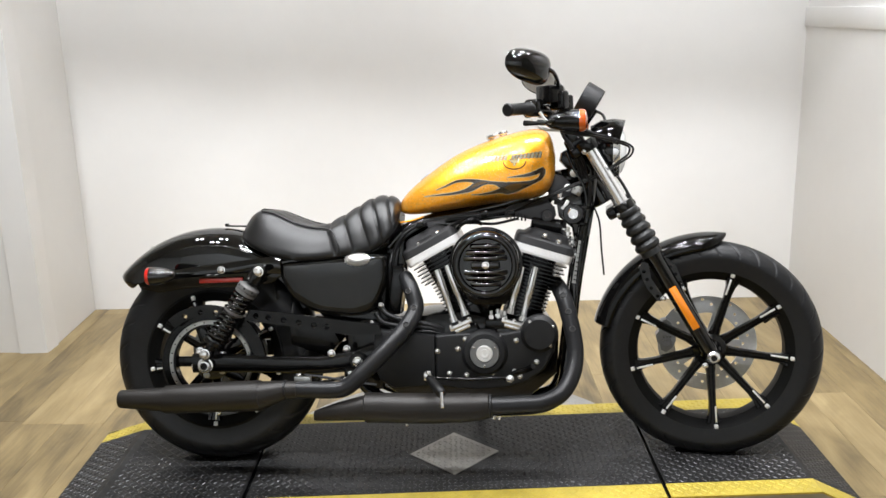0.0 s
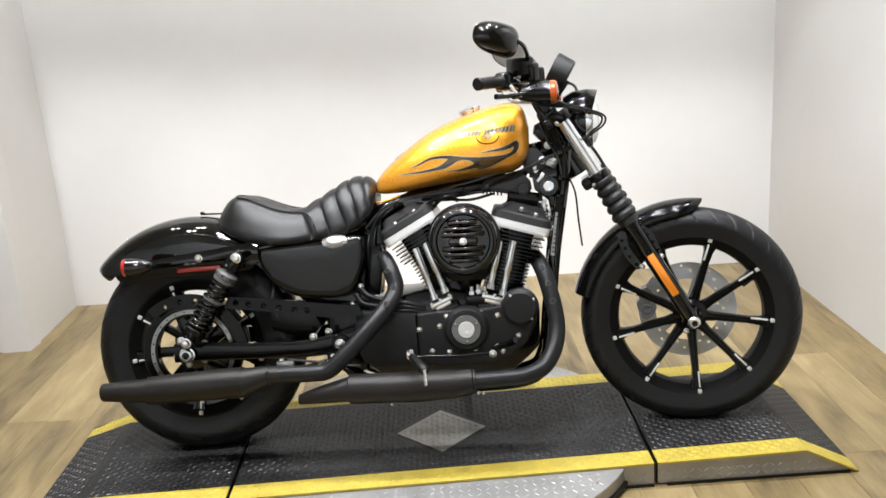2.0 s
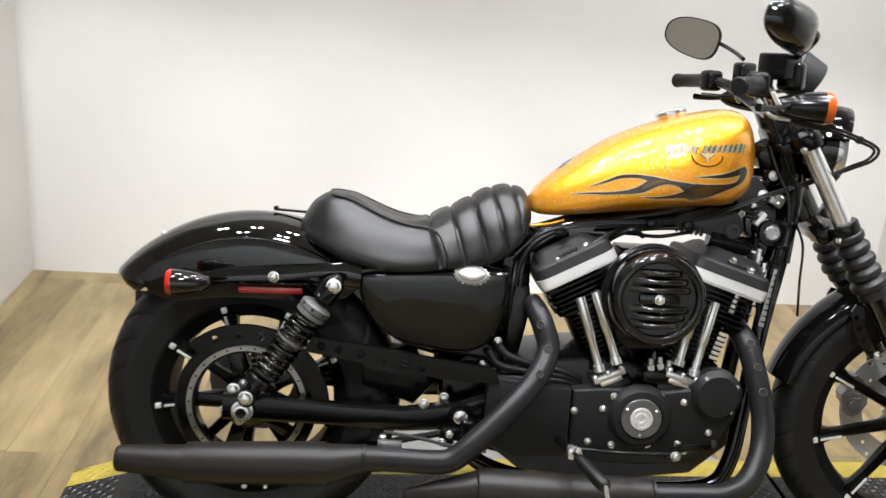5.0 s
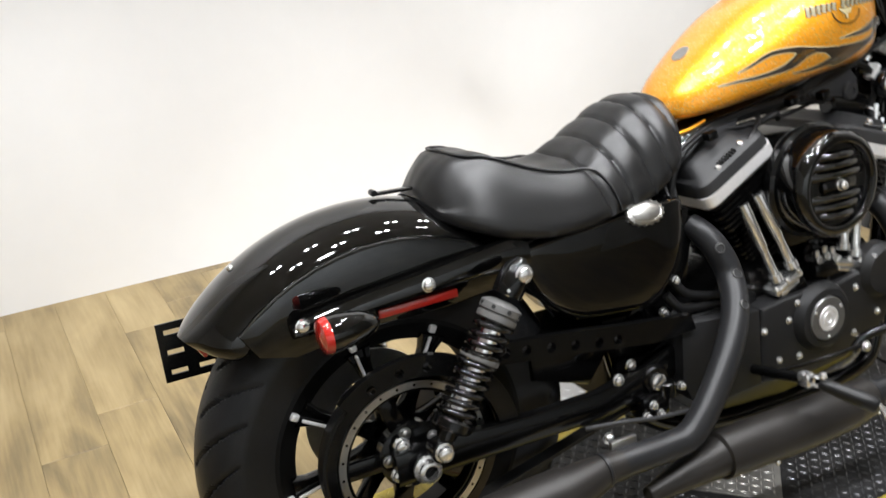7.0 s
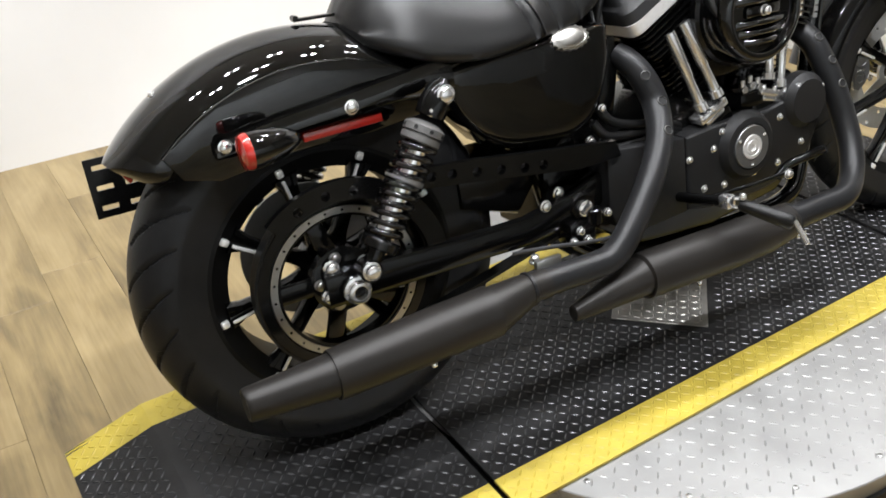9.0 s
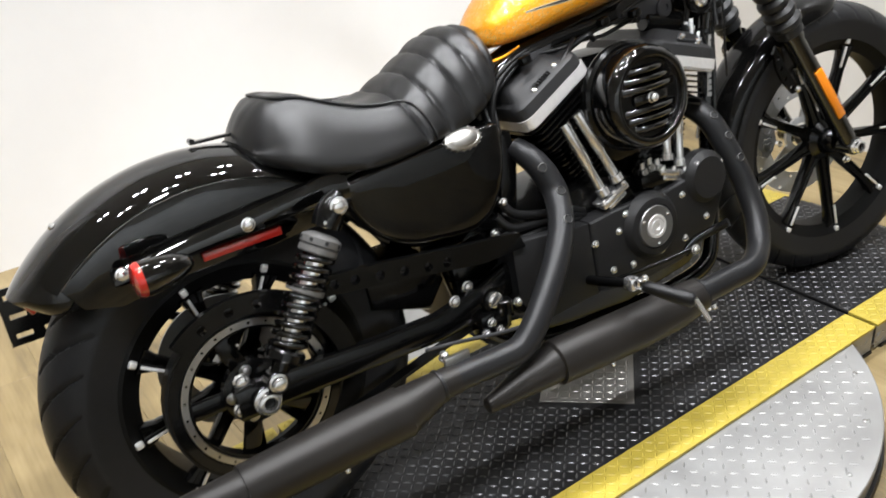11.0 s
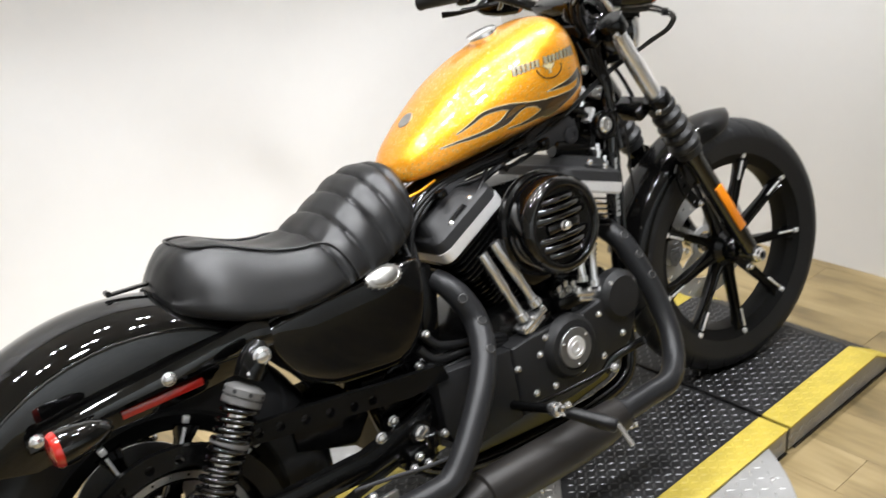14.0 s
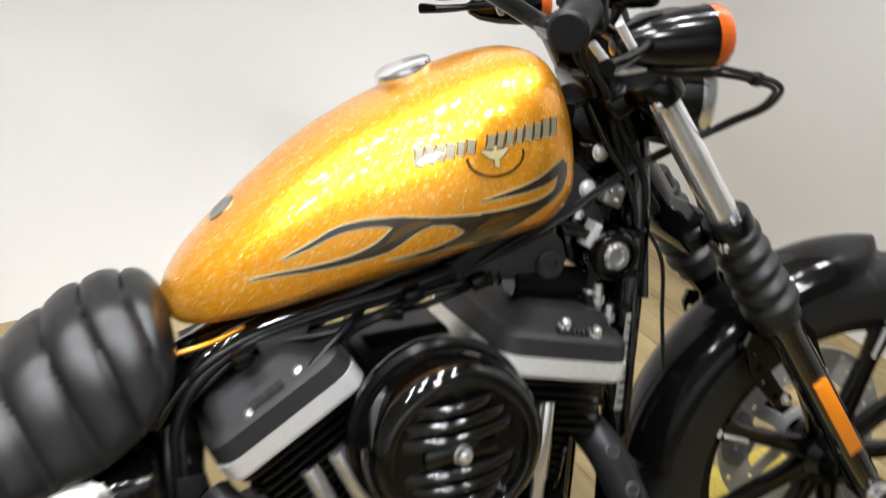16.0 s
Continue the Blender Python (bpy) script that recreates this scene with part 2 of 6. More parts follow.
    me = bpy.data.meshes.new("tmp")
    t.to_mesh(me)
    t.free()
    bm.from_mesh(me)
    bpy.data.meshes.remove(me)


def add_lathe(bm, profile, m, seg=32, closed=False):
    """Spin (radius, height) points round the local z axis."""
    rings = []
    for r, h in profile:
        rings.append([bm.verts.new(m @ Vector((r * math.cos(a), r * math.sin(a), h))) for a in [2 * math.pi * i / seg for i in range(seg)]] if r > 1e-6 else [bm.verts.new(m @ Vector((0, 0, h)))])
    pairs = list(zip(rings, rings[1:])) + ([(rings[-1], rings[0])] if closed else [])
    for a, b in pairs:
        for i in range(seg):
            j = (i + 1) % seg
            if len(a) == 1 and len(b) == 1:
                continue
            if len(a) == 1:
                bm.faces.new((a[0], b[j], b[i]))
            elif len(b) == 1:
                bm.faces.new((a[i], a[j], b[0]))
            else:
                bm.faces.new((a[i], a[j], b[j], b[i]))


def axis_to(p, d):
    """A pose at p whose local z points along d."""
    return Matrix.Translation(p) @ Vector(d).to_track_quat("Z", "Y").to_matrix().to_4x4()


def add_cyl(bm, p, q, r, seg=20, r2=None, bevel=0.0):
    p, q = Vector(p), Vector(q)
    h, r2 = (q - p).length, r if r2 is None else r2
    c = min(bevel, r * 0.5, h * 0.3)
    prof = [(0, 0), (r - c, 0), (r, c), (r2, h - c), (r2 - c, h), (0, h)] if c else [(0, 0), (r, 0), (r2, h), (0, h)]
    add_lathe(bm, prof, axis_to(p, q - p), seg)


def curve_points(pts, per=8):
    """Catmull-Rom through points, of any dimension."""
    p = [np.array(v, float) for v in pts]
    p = [2 * p[0] - p[1]] + p + [2 * p[-1] - p[-2]]
    out = []
    for i in range(1, len(p) - 2):
        for k in range(per):
            t = k / per
            a, b, c, d = p[i - 1], p[i], p[i + 1], p[i + 2]
            out.append(0.5 * (2 * b + (c - a) * t + (2 * a - 5 * b + 4 * c - d) * t * t + (3 * b - a - 3 * c + d) * t ** 3))
    out.append(p[-2])
    return out


def add_tube(bm, pts, r, seg=12, per=8, cap=True):
    """A tube through points (x, y, z) or (x, y, z, radius)."""
    c = curve_points(pts, per) if per > 1 else [np.array(v, float) for v in pts]
    rings, prev = [], None
    for i, v in enumerate(c):
        a, b = c[max(i - 1, 0)], c[min(i + 1, len(c) - 1)]
        d = Vector([float(q) for q in b[:3] - a[:3]]).normalized()
        if prev is None:
            u = d.orthogonal().normalized()
        else:
            u = (prev - d * prev.dot(d)).normalized()
        prev = u
        w, rad = d.cross(u), float(v[3] if len(v) > 3 else r)
        rings.append([bm.verts.new(Vector([float(q) for q in v[:3]]) + rad * (math.cos(t) * u + math.sin(t) * w)) for t in [2 * math.pi * k / seg for k in range(seg)]])
    for a, b in zip(rings, rings[1:]):
        for i in range(seg):
            j = (i + 1) % seg
            bm.faces.new((a[i], a[j], b[j], b[i]))
    if cap:
        bm.faces.new(rings[0][::-1])
        bm.faces.new(rings[-1])


def add_prism(bm, outline, y0, y1, bevel=0.004, seg=2, slant=None):
    """An outline of (x, z) extruded from y0 to y1, with rounded rims."""
    t = bmesh.new()
    vs = [t.verts.new((x, y0, z)) for x, z in outline]
    f = t.faces.new(vs)
    r = bmesh.ops.extrude_face_region(t, geom=[f])
    top = [v for v in r["geom"] if isinstance(v, bmesh.types.BMVert)]
    for v in top:
        v.co.y = y1 + (slant(v.co.x, v.co.z) if slant else 0)
    bmesh.ops.recalc_face_normals(t, faces=t.faces[:])
    if bevel:
        es = [e for e in t.edges if all(v in top for v in e.verts)]
        bmesh.ops.bevel(t, geom=es, offset=bevel, segments=seg, affect="EDGES", profile=0.5)
    join(bm, t, Matrix())


def add_drilled(bm, outline, holes, y0, y1, seg=16):
    """An (x, z) outline with round holes (x, z, r) or closed (x, z) loops through it, from y0 to y1."""
    t = bmesh.new()
    loops = [outline] + [h if isinstance(h, list) else [(h[0] + h[2] * math.cos(2 * math.pi * k / seg), h[1] + h[2] * math.sin(2 * math.pi * k / seg)) for k in range(seg)] for h in holes]
    edges = []
    for lp in loops:
        vs = [t.verts.new((x, y0, z)) for x, z in lp]
        edges += [t.edges.new((vs[i], vs[(i + 1) % len(vs)])) for i in range(len(vs))]
    bmesh.ops.triangle_fill(t, use_beauty=True, use_dissolve=False, edges=edges)
    r = bmesh.ops.extrude_face_region(t, geom=t.faces[:])
    for v in r["geom"]:
        if isinstance(v, bmesh.types.BMVert):
            v.co.y = y1
    bmesh.ops.recalc_face_normals(t, faces=t.faces[:])
    join(bm, t, Matrix())


def empty(name, m=None):
    ob = new(name)
    ob.empty_display_size = 0.1
    if m is not None:
        ob.matrix_world = m
    return ob


def box_obj(name, lo, hi, material, parent=None, label="", bevel=0.0):
    bm = bmesh.new()
    size = [b - a for a, b in zip(lo, hi)]
    add_box(bm, size, Matrix.Translation([(a + b) / 2 for a, b in zip(lo, hi)]), bevel)
    return part(name, bm, material, parent, label, 30)


# ---- the booth ----
FLOOR = -0.065
TOP = 2.85


def wall_run(name, a, b, depth, material, label, z0=FLOOR - 0.02, z1=TOP):
    """A wall from a to b in plan, thick to the left of its run."""
    ax, ay, bx, by = *a, *b
    n = Vector((ay - by, bx - ax)).normalized() * depth
    p = [(ax, ay), (bx, by), (bx + n.x, by + n.y), (ax + n.x, ay + n.y)]
    v = [(x, y, z) for z in (z0, z1) for x, y in p]
    f = [(3, 2, 1, 0), (4, 5, 6, 7), (0, 1, 5, 4), (1, 2, 6, 5), (2, 3, 7, 6), (3, 0, 4, 7)]
    return tagged(obj(name, v, f, material, smooth=0), label, "wall", kind="structure")


wall_run("wall_north", (2.30, 1.8213), (-1.176, 1.622), -0.12, WALL, "plain white painted back wall of the photo booth")
wall_run("wall_east", (2.4652, -1.0), (2.2797, 1.84), -0.12, WALL, "plain white painted side wall with a shallow ledge")
wall_run("wall_east_room", (2.635, -3.6), (2.4652, -1.0), -0.12, DARK, "unseen grey wall added beside the open room")
wall_run("wall_west", (-1.177, 1.64), (-1.121, 1.026), -0.12, WALL, "short white painted return wall beside the back wall")
wall_run("wall_west_face", (-1.121, 1.0265), (-3.2, 1.016), -0.1, WALL, "white painted wall face in front of the return")
wall_run("wall_far_west", (-3.2, 1.016), (-3.2, -6.0), -0.12, WALL, "white painted wall of the open room")
wall_run("wall_south", (-3.2, -6.0), (5.5, -6.0), -0.12, PALE, "pale grey wall added to close the room behind")
wall_run("wall_far_east", (5.5, -6.0), (5.5, -3.6), -0.12, DARK, "grey wall added to close the room behind")
wall_run("wall_jog", (5.5, -3.6), (2.635, -3.6), -0.12, DARK, "unseen grey wall added to close the room")
tagged(box_obj("ceiling", (-3.4, -6.2, TOP), (5.7, 2.0, TOP + 0.1), CEIL), "plain white painted ceiling", "ceiling", kind="structure")
bm = bmesh.new()
add_box(bm, (0.022, 2.70, 0.085), Matrix.Translation((2.3535 + 0.0653 * 0.24, 0.47, 1.283)) @ Matrix.Rotation(math.atan(0.0653), 4, "Z"), 0.004)
tagged(part("wall_ledge_trim", bm, WALL, None), "white painted ledge board along the side wall", "trim", kind="structure")

# ---- turntable stand ----
SC, SYAW, TILT = Vector((0.733, 0.014, 0.001)), radians(4.2), radians(-0.85)
SM = Matrix.Translation(SC) @ Matrix.Rotation(SYAW, 4, "Z") @ Matrix.Rotation(TILT, 4, "Y")
HALF, SLIT = 0.32, 0.612
CREST, TIP = {-1: 1.055, 1: 1.043}, {-1: 1.212, 1: 1.195}
STRIPE = 0.076
DIA = (0.007, -0.0085)


def floor_z(u):
    """The floor's height in the frame of the stand, which leans a little to its rear."""
    return FLOOR - SC.z + u * math.sin(TILT)


def deck_z(u):
    k = 1 if u > 0 else -1
    return 0.0 if abs(u) < CREST[k] else (abs(u) - CREST[k]) / (TIP[k] - CREST[k]) * (floor_z(k * TIP[k]) + 0.004)


def tread(spots, height=0.0015, length=0.0178, width=0.0047):
    """Raised lens-shaped lugs at (u, v, angle, z)."""
    vs, fs = [], []
    for u, v, a, z in spots:
        c, s, k = math.cos(a), math.sin(a), len(vs)
        for x, y, h in ((-length / 2, 0, 0), (-length / 5, -width / 2, 0), (length / 5, -width / 2, 0), (length / 2, 0, 0), (length / 5, width / 2, 0), (-length / 5, width / 2, 0),
                        (-length / 4, 0, height), (length / 4, 0, height)):
            du = x * c - y * s
            vs.append((u + du, v + x * s + y * c, z(u + du) + h))
        fs += [(k, k + 1, k + 6), (k + 1, k + 2, k + 7, k + 6), (k + 2, k + 3, k + 7), (k + 3, k + 4, k + 7), (k + 4, k + 5, k + 6, k + 7), (k + 5, k, k + 6)]
    return vs, fs


def lugs(u0, u1, v0, v1, keep=lambda u, v: True, pitch=0.0172, spin=0.0):
    out, n = [], 0
    for i in range(int((u1 - u0) / pitch) + 1):
        for j in range(int((v1 - v0) / pitch) + 1):
            u, v = u0 + i * pitch + pitch / 2, v0 + j * pitch + pitch / 2
            if keep(u, v):
                out.append((u, v, spin + radians(45 if (i + j) % 2 else -45)))
    return out


def stand():
    root = tagged(empty("turntable_stand", SM), "black tread-plate motorcycle turntable ramp with yellow edges", "display stand")
    cuts = [(-TIP[-1], -SLIT - 0.006), (-SLIT + 0.006, SLIT - 0.006), (SLIT + 0.006, TIP[1])]
    for u0, u1 in cuts:
        us = sorted({u0, u1, *[c for c in (-CREST[-1], CREST[1]) if u0 < c < u1]})
        inner = HALF - STRIPE
        for name, v0, v1, m, lab in (("deck", -inner, inner, BLACKPLATE, "scuffed black tread plate"), ("edge_stripe", -HALF, -inner, YELLOW, "yellow painted tread edge"), ("edge_stripe", inner, HALF, YELLOW, "yellow painted tread edge")):
            lo = 0.006
            vs = [(u, v, deck_z(u) - d) for u in us for v, d in ((v0, 0), (v1, 0), (v1, lo), (v0, lo))]
            fs = []
            for i in range(len(us) - 1):
                k = 4 * i
                fs += [(k + 0, k + 4, k + 5, k + 1), (k + 1, k + 5, k + 6, k + 2), (k + 2, k + 6, k + 7, k + 3), (k + 3, k + 7, k + 4, k)]
            fs += [(0, 1, 2, 3), tuple(4 * (len(us) - 1) + q for q in (3, 2, 1, 0))]
            p = obj(name, vs, fs, m, root, lab, smooth=0)
            spots = [(u, v, a, deck_z) for u, v, a in lugs(u0 + 0.004, u1 - 0.016, v0 + 0.004, v1 - 0.014) if abs(abs(u) - CREST[1 if u > 0 else -1]) > 0.012 and (abs(u - DIA[0]) + abs(v - DIA[1]) > 0.158)]
            tv, tf = tread(spots)
            tagged(obj("tread_pattern", tv, tf, WORN if m is BLACKPLATE else m, p, smooth=0), kind="stuff")
        # side plates under the deck
        for sgn in (-1, 1):
            vs, fs = [], []
            for u in us:
                z = deck_z(u) - 0.006
                vs += [(u, sgn * (HALF - 0.004), z), (u, sgn * (HALF - 0.004), floor_z(u) + 0.008), (u, sgn * (HALF - 0.012), z), (u, sgn * (HALF - 0.012), floor_z(u) + 0.008)]
            for i in range(len(us) - 1):
                k = 4 * i
                fs += [(k, k + 1, k + 5, k + 4), (k + 2, k + 6, k + 7, k + 3)]
            p = obj("side_plate", vs, fs, PLATE, root, "bare aluminium tread-plate side", smooth=0)
            tv, tf = [], []
            rows = []
            for i in range(int((u1 - u0) / 0.021)):
                for j in range(2):
                    u = u0 + 0.012 + i * 0.021
                    z = floor_z(u) + 0.02 + j * 0.021
                    if z < deck_z(u) - 0.014 and z < deck_z(u + 0.008) - 0.014 and z < deck_z(u - 0.008) - 0.014:
                        rows.append((u, z, radians(40 if (i + j) % 2 else -40), lambda q: 0.0))
            lv, lf = tread(rows, 0.0015, 0.019, 0.005)
            lv = [(x, sgn * (HALF - 0.0035 + h), y) for x, y, h in lv]
            tagged(obj("tread_pattern", lv, lf, PLATE, p, smooth=0), kind="stuff")
            bm = bmesh.new()
            add_box(bm, (u1 - u0 - (0.05 if abs(u0) > 1 or abs(u1) > 1 else 0), 0.012, 0.008), Matrix.Translation(((u0 + u1) / 2, sgn * (HALF - 0.006), floor_z((u0 + u1) / 2) + 0.004)) @ Matrix.Rotation(-TILT, 4, "Y"))
            part("foot_strip", bm, SOFT, root, "black rubber foot strip")
    # dark core between the sections
    bm = bmesh.new()
    add_box(bm, (2 * CREST[1], 2 * HALF - 0.03, 0.05), Matrix.Translation((0, 0, -0.036)), 0)
    part("under_frame", bm, SATIN, root)
    # bare diamond inlay
    bm = bmesh.new()
    add_box(bm, (0.2, 0.2, 0.004), Matrix.Translation((DIA[0], DIA[1], 0.0005)) @ Matrix.Rotation(radians(45), 4, "Z"), 0.001, 1)
    dia = part("diamond_inlay", bm, mat("worn_tread_plate", (0.3, 0.29, 0.27), 0.38, 0.7, 0.3, 25, 0.1, 120), root, "worn bare metal diamond inlay", 0)
    spots = [(u, v, a, lambda q: 0.0025) for u, v, a in lugs(DIA[0] - 0.14, DIA[0] + 0.14, DIA[1] - 0.14, DIA[1] + 0.14, lambda u, v: abs(u - DIA[0]) + abs(v - DIA[1]) < 0.128)]
    tv, tf = tread(spots)
    tagged(obj("tread_pattern", tv, tf, dia.data.materials[0], dia, smooth=0), kind="stuff")
    return root



stand()


def turntable_disc():
    root = tagged(empty("turntable_disc", SM), "round bare tread-plate turntable base under the stand", "turntable")
    R = 0.612
    bm = bmesh.new()
    add_lathe(bm, [(0, -0.008), (R - 0.002, -0.008), (R, -0.010), (R, -0.018), (0, -0.018)], Matrix(), 128)
    top = part("top_plate", bm, PLATE, root, "bare aluminium tread plate", 30)
    spots = [(u, v, a, lambda q: -0.008) for u, v, a in lugs(-R, R, -R, R, lambda u, v: u * u + v * v < (R - 0.02) ** 2 and abs(v) > HALF - 0.01, 0.026, 0.0)]
    tv, tf = tread(spots, 0.0013, 0.0185, 0.0042)
    tagged(obj("tread_pattern", tv, tf, PLATE, top, smooth=0), kind="stuff")
    bm = bmesh.new()
    add_lathe(bm, [(R - 0.004, -0.016), (R - 0.003, FLOOR + 0.014), (R - 0.012, FLOOR + 0.014), (R - 0.012, -0.016)], Matrix(), 128, True)
    part("rim_band", bm, PLATE, root, "bare metal rim band", 30)
    bm = bmesh.new()
    add_lathe(bm, [(R + 0.004, FLOOR + 0.015), (R + 0.006, FLOOR + 0.004), (R - 0.03, FLOOR + 0.004), (R - 0.03, FLOOR + 0.015)], Matrix(), 128, True)
    part("foot_ring", bm, SOFT, root, "black rubber foot ring", 30)
    for a in (200, 215, 232, 250, 268, 285, 302, 318, 334, 60, 90, 120):
        bm = bmesh.new()
        add_lathe(bm, [(0.006, -0.0085), (0.0055, -0.0066), (0.0022, -0.006), (0.0018, -0.0075), (0, -0.0075)], Matrix.Translation(((R - 0.035) * math.cos(radians(a)), (R - 0.035) * math.sin(radians(a)), 0)), 12)
        part("screw", bm, STEEL, root)
    return root


turntable_disc()


def lock_pin():
    root = tagged(empty("lock_lever", Matrix.Translation((0.30, -0.475, FLOOR))), "steel lock pin with a red plastic handle at the turntable rim", "lever")
    bm = bmesh.new()
    add_box(bm, (0.03, 0.045, 0.006), Matrix.Translation((0.03, 0.02, 0.018)), 0.001)
    add_cyl(bm, (0.03, 0.0, 0.0), (0.03, 0.0, 0.045), 0.009, 16, bevel=0.002)
    part("pin", bm, STEEL, root)
    bm = bmesh.new()
    add_tube(bm, [(0.03, -0.005, 0.012, 0.006), (-0.01, -0.02, 0.014, 0.011), (-0.06, -0.035, 0.014, 0.012), (-0.09, -0.045, 0.014, 0.009)], 0.01, 12, 4)
    part("handle", bm, REDPLASTIC, root, "red plastic handle")


lock_pin()

# ---- the motorcycle, built upright and leaned on its side stand ----
LEAN = radians(-10.54)
bike = tagged(empty("motorcycle", pose(0.0042, 0.0077, -0.0041, -10.54, -0.72, 0.28)), "gold metal-flake cruiser motorcycle with black engine and exhaust", "motorcycle")
Y = Vector((0, 1, 0))


def spin_y(x, y, z):
    """A pose at a place whose local z points to the bike's right (-y) and local x forward."""
    return Matrix.Translation((x, y, z)) @ Matrix.Rotation(radians(90), 4, "X")


def bolt(parent, p, r=0.007, h=0.006, d=(0, -1, 0), material=None, name="bolt"):
    bm = bmesh.new()
    m = axis_to(p, d)
    add_lathe(bm, [(r * 1.25, -0.002), (r * 1.25, 0.001), (r, 0.0015), (r, h - 0.003), (r * 0.88, h - 0.0012), (r * 0.55, h), (0, h + 0.0005)], m, 12)
    return part(name, bm, material or CHROME, parent)


# ---- wheels ----


def tyre(parent, R, half, rim_r, count, seed):
    """Round-section tyre with slanting tread grooves cut into it."""
    n, k = 960, 60
    vs, fs = [], []
    crown = half
    prof = []
    for j in range(k + 1):
        t = -1 + 2 * j / k
        a = t * radians(118)
        y = half * 1.02 * math.sin(a) / max(1, 1) if abs(a) < radians(90) else half * 1.02 * (1 if a > 0 else -1) * (1 - 0.16 * (abs(a) - radians(90)) / radians(28))
        depth = (R - rim_r)
        r = R - depth * 0.52 * (1 - math.cos(a)) if abs(a) < radians(90) else R - depth * (0.52 + 0.48 * (abs(a) - radians(90)) / radians(28))
        prof.append((r, y, t))
    for i in range(n):
        th = 2 * math.pi * i / n
        for r, y, t in prof:
            g = 0.0
            s = abs(t)
            if 0.05 < s < 0.68:
                fade = min(1, (s - 0.05) / 0.02, (0.68 - s) / 0.03)
                ph = (i / n * count + (0.5 if t > 0 else 0) + (2.7 if half > 0.06 else 2.0) * s - 0.9 * s * s) % 1
                q = abs(ph - 0.5) / (0.06 if half > 0.06 else 0.05)
                if q < 1:
                    g = (0.008 if half > 0.06 else 0.004) * fade * min(1, (1 - q) * 2.5)
            if 0.70 < s < 0.715 or 0.86 < s < 0.875:
                g = 0.0012
            vs.append(((r - g) * math.cos(th), y, (r - g) * math.sin(th)))
    w = k + 1
    for i in range(n):
        for j in range(k):
            a, b = i * w + j, ((i + 1) % n) * w + j
            fs.append((a, b, b + 1, a + 1))
    ob = obj("tyre", vs, fs, RUBBER, parent, "black rubber tyre with slanted tread grooves", 42)
    return ob


def wheel(name, x, z, R, half, rim_r, rim_half, hub_y, rim_y, phase, label):
    root = empty(name)
    root.parent = bike
    root.matrix_local = Matrix.Translation((x, 0, z))
    root["label"] = label
    tyre(root, R, half, rim_r - 0.004, 26 if half > 0.06 else 32, 1)
    m = spin_y(0, 0, 0)
    bm = bmesh.new()
    lip = rim_r + 0.006
    add_lathe(bm, [(lip, -rim_half), (lip + 0.001, -rim_half - 0.003), (lip - 0.006, -rim_half - 0.004), (rim_r - 0.016, -rim_half + 0.006), (rim_r - 0.03, -rim_half + 0.012),
                   (rim_r - 0.034, 0), (rim_r - 0.03, rim_half - 0.012), (rim_r - 0.016, rim_half - 0.006), (lip - 0.006, rim_half + 0.004), (lip + 0.001, rim_half + 0.003), (lip, rim_half)], m, 96, True)
    part("rim", bm, RIM, root, "satin black cast rim", 30)
    bm = bmesh.new()
    add_lathe(bm, [(0, -0.062), (0.022, -0.062), (0.026, -0.055), (0.030, -0.03), (0.046, -0.018), (0.05, 0.02), (0.034, 0.032), (0.028, 0.055), (0.022, 0.062), (0, 0.062)], m, 40)
    part("hub", bm, SATIN, root, "black wheel hub", 35)
    for k in range(9):
        rot = Matrix.Rotation(radians(90 - (phase + 40 * k)), 4, "Y")
        bm = bmesh.new()
        r0, r1 = 0.034, rim_r - 0.028
        slope = (rim_y - hub_y) / (r1 - r0)
        stations = [(r0, 0.019, 0.017), (r0 + 0.04, 0.0135, 0.014), (r1 - 0.05, 0.0115, 0.012), (r1 - 0.018, 0.0145, 0.013), (r1 + 0.008, 0.024, 0.014)]
        rings = []
        for r, w, d in stations:
            c = 0.35
            pts = [(-w, -d * c), (-w * (1 - c * 0.5), -d), (-w * 0.45, -d), (-w * 0.3, -d * 0.72), (w * 0.3, -d * 0.72), (w * 0.45, -d), (w * (1 - c * 0.5), -d), (w, -d * c), (w, d * c), (w * 0.6, d), (-w * 0.6, d), (-w, d * c)]
            rings.append([bm.verts.new(rot @ Vector((px, hub_y + slope * (r - r0) + 0.012 + py, r))) for px, py in pts])
        for a, b in zip(rings, rings[1:]):
            for i in range(12):
                j = (i + 1) % 12
                bm.faces.new((a[i], b[i], b[j], a[j]))
        bm.faces.new(rings[0])
        bm.faces.new(rings[-1][::-1])
        sp = part("spoke", bm, SATIN, root, "", 35)
        # machined tip: a thin bar along the spoke's edge and a small block on the rim's lip
        bm = bmesh.new()
        tilt = Matrix.Rotation(-math.atan(slope), 4, "X")
        add_box(bm, (0.0055, 0.005, 0.05), rot @ Matrix.Translation((-0.0075, rim_y - 0.0015, rim_r - 0.047)) @ tilt, 0.0015, 2)
        add_box(bm, (0.0125, 0.010, 0.014), rot @ Matrix.Translation((-0.0065, rim_y - 0.003, rim_r - 0.009)) @ tilt, 0.003, 2)
        part("machined_tip", bm, BRIGHT, sp, "bare machined metal tip")
    bm = bmesh.new()
    vr = Matrix.Rotation(radians(-28), 4, "Y")
    add_tube(bm, [vr @ Vector((rim_r - 0.03, -0.0, 0)), vr @ Vector((rim_r - 0.055, -0.012, 0)), vr @ Vector((rim_r - 0.068, -0.02, 0))], 0.004, 8, 3)
    part("valve", bm, SOFT, root, "black rubber tyre valve")
    return root


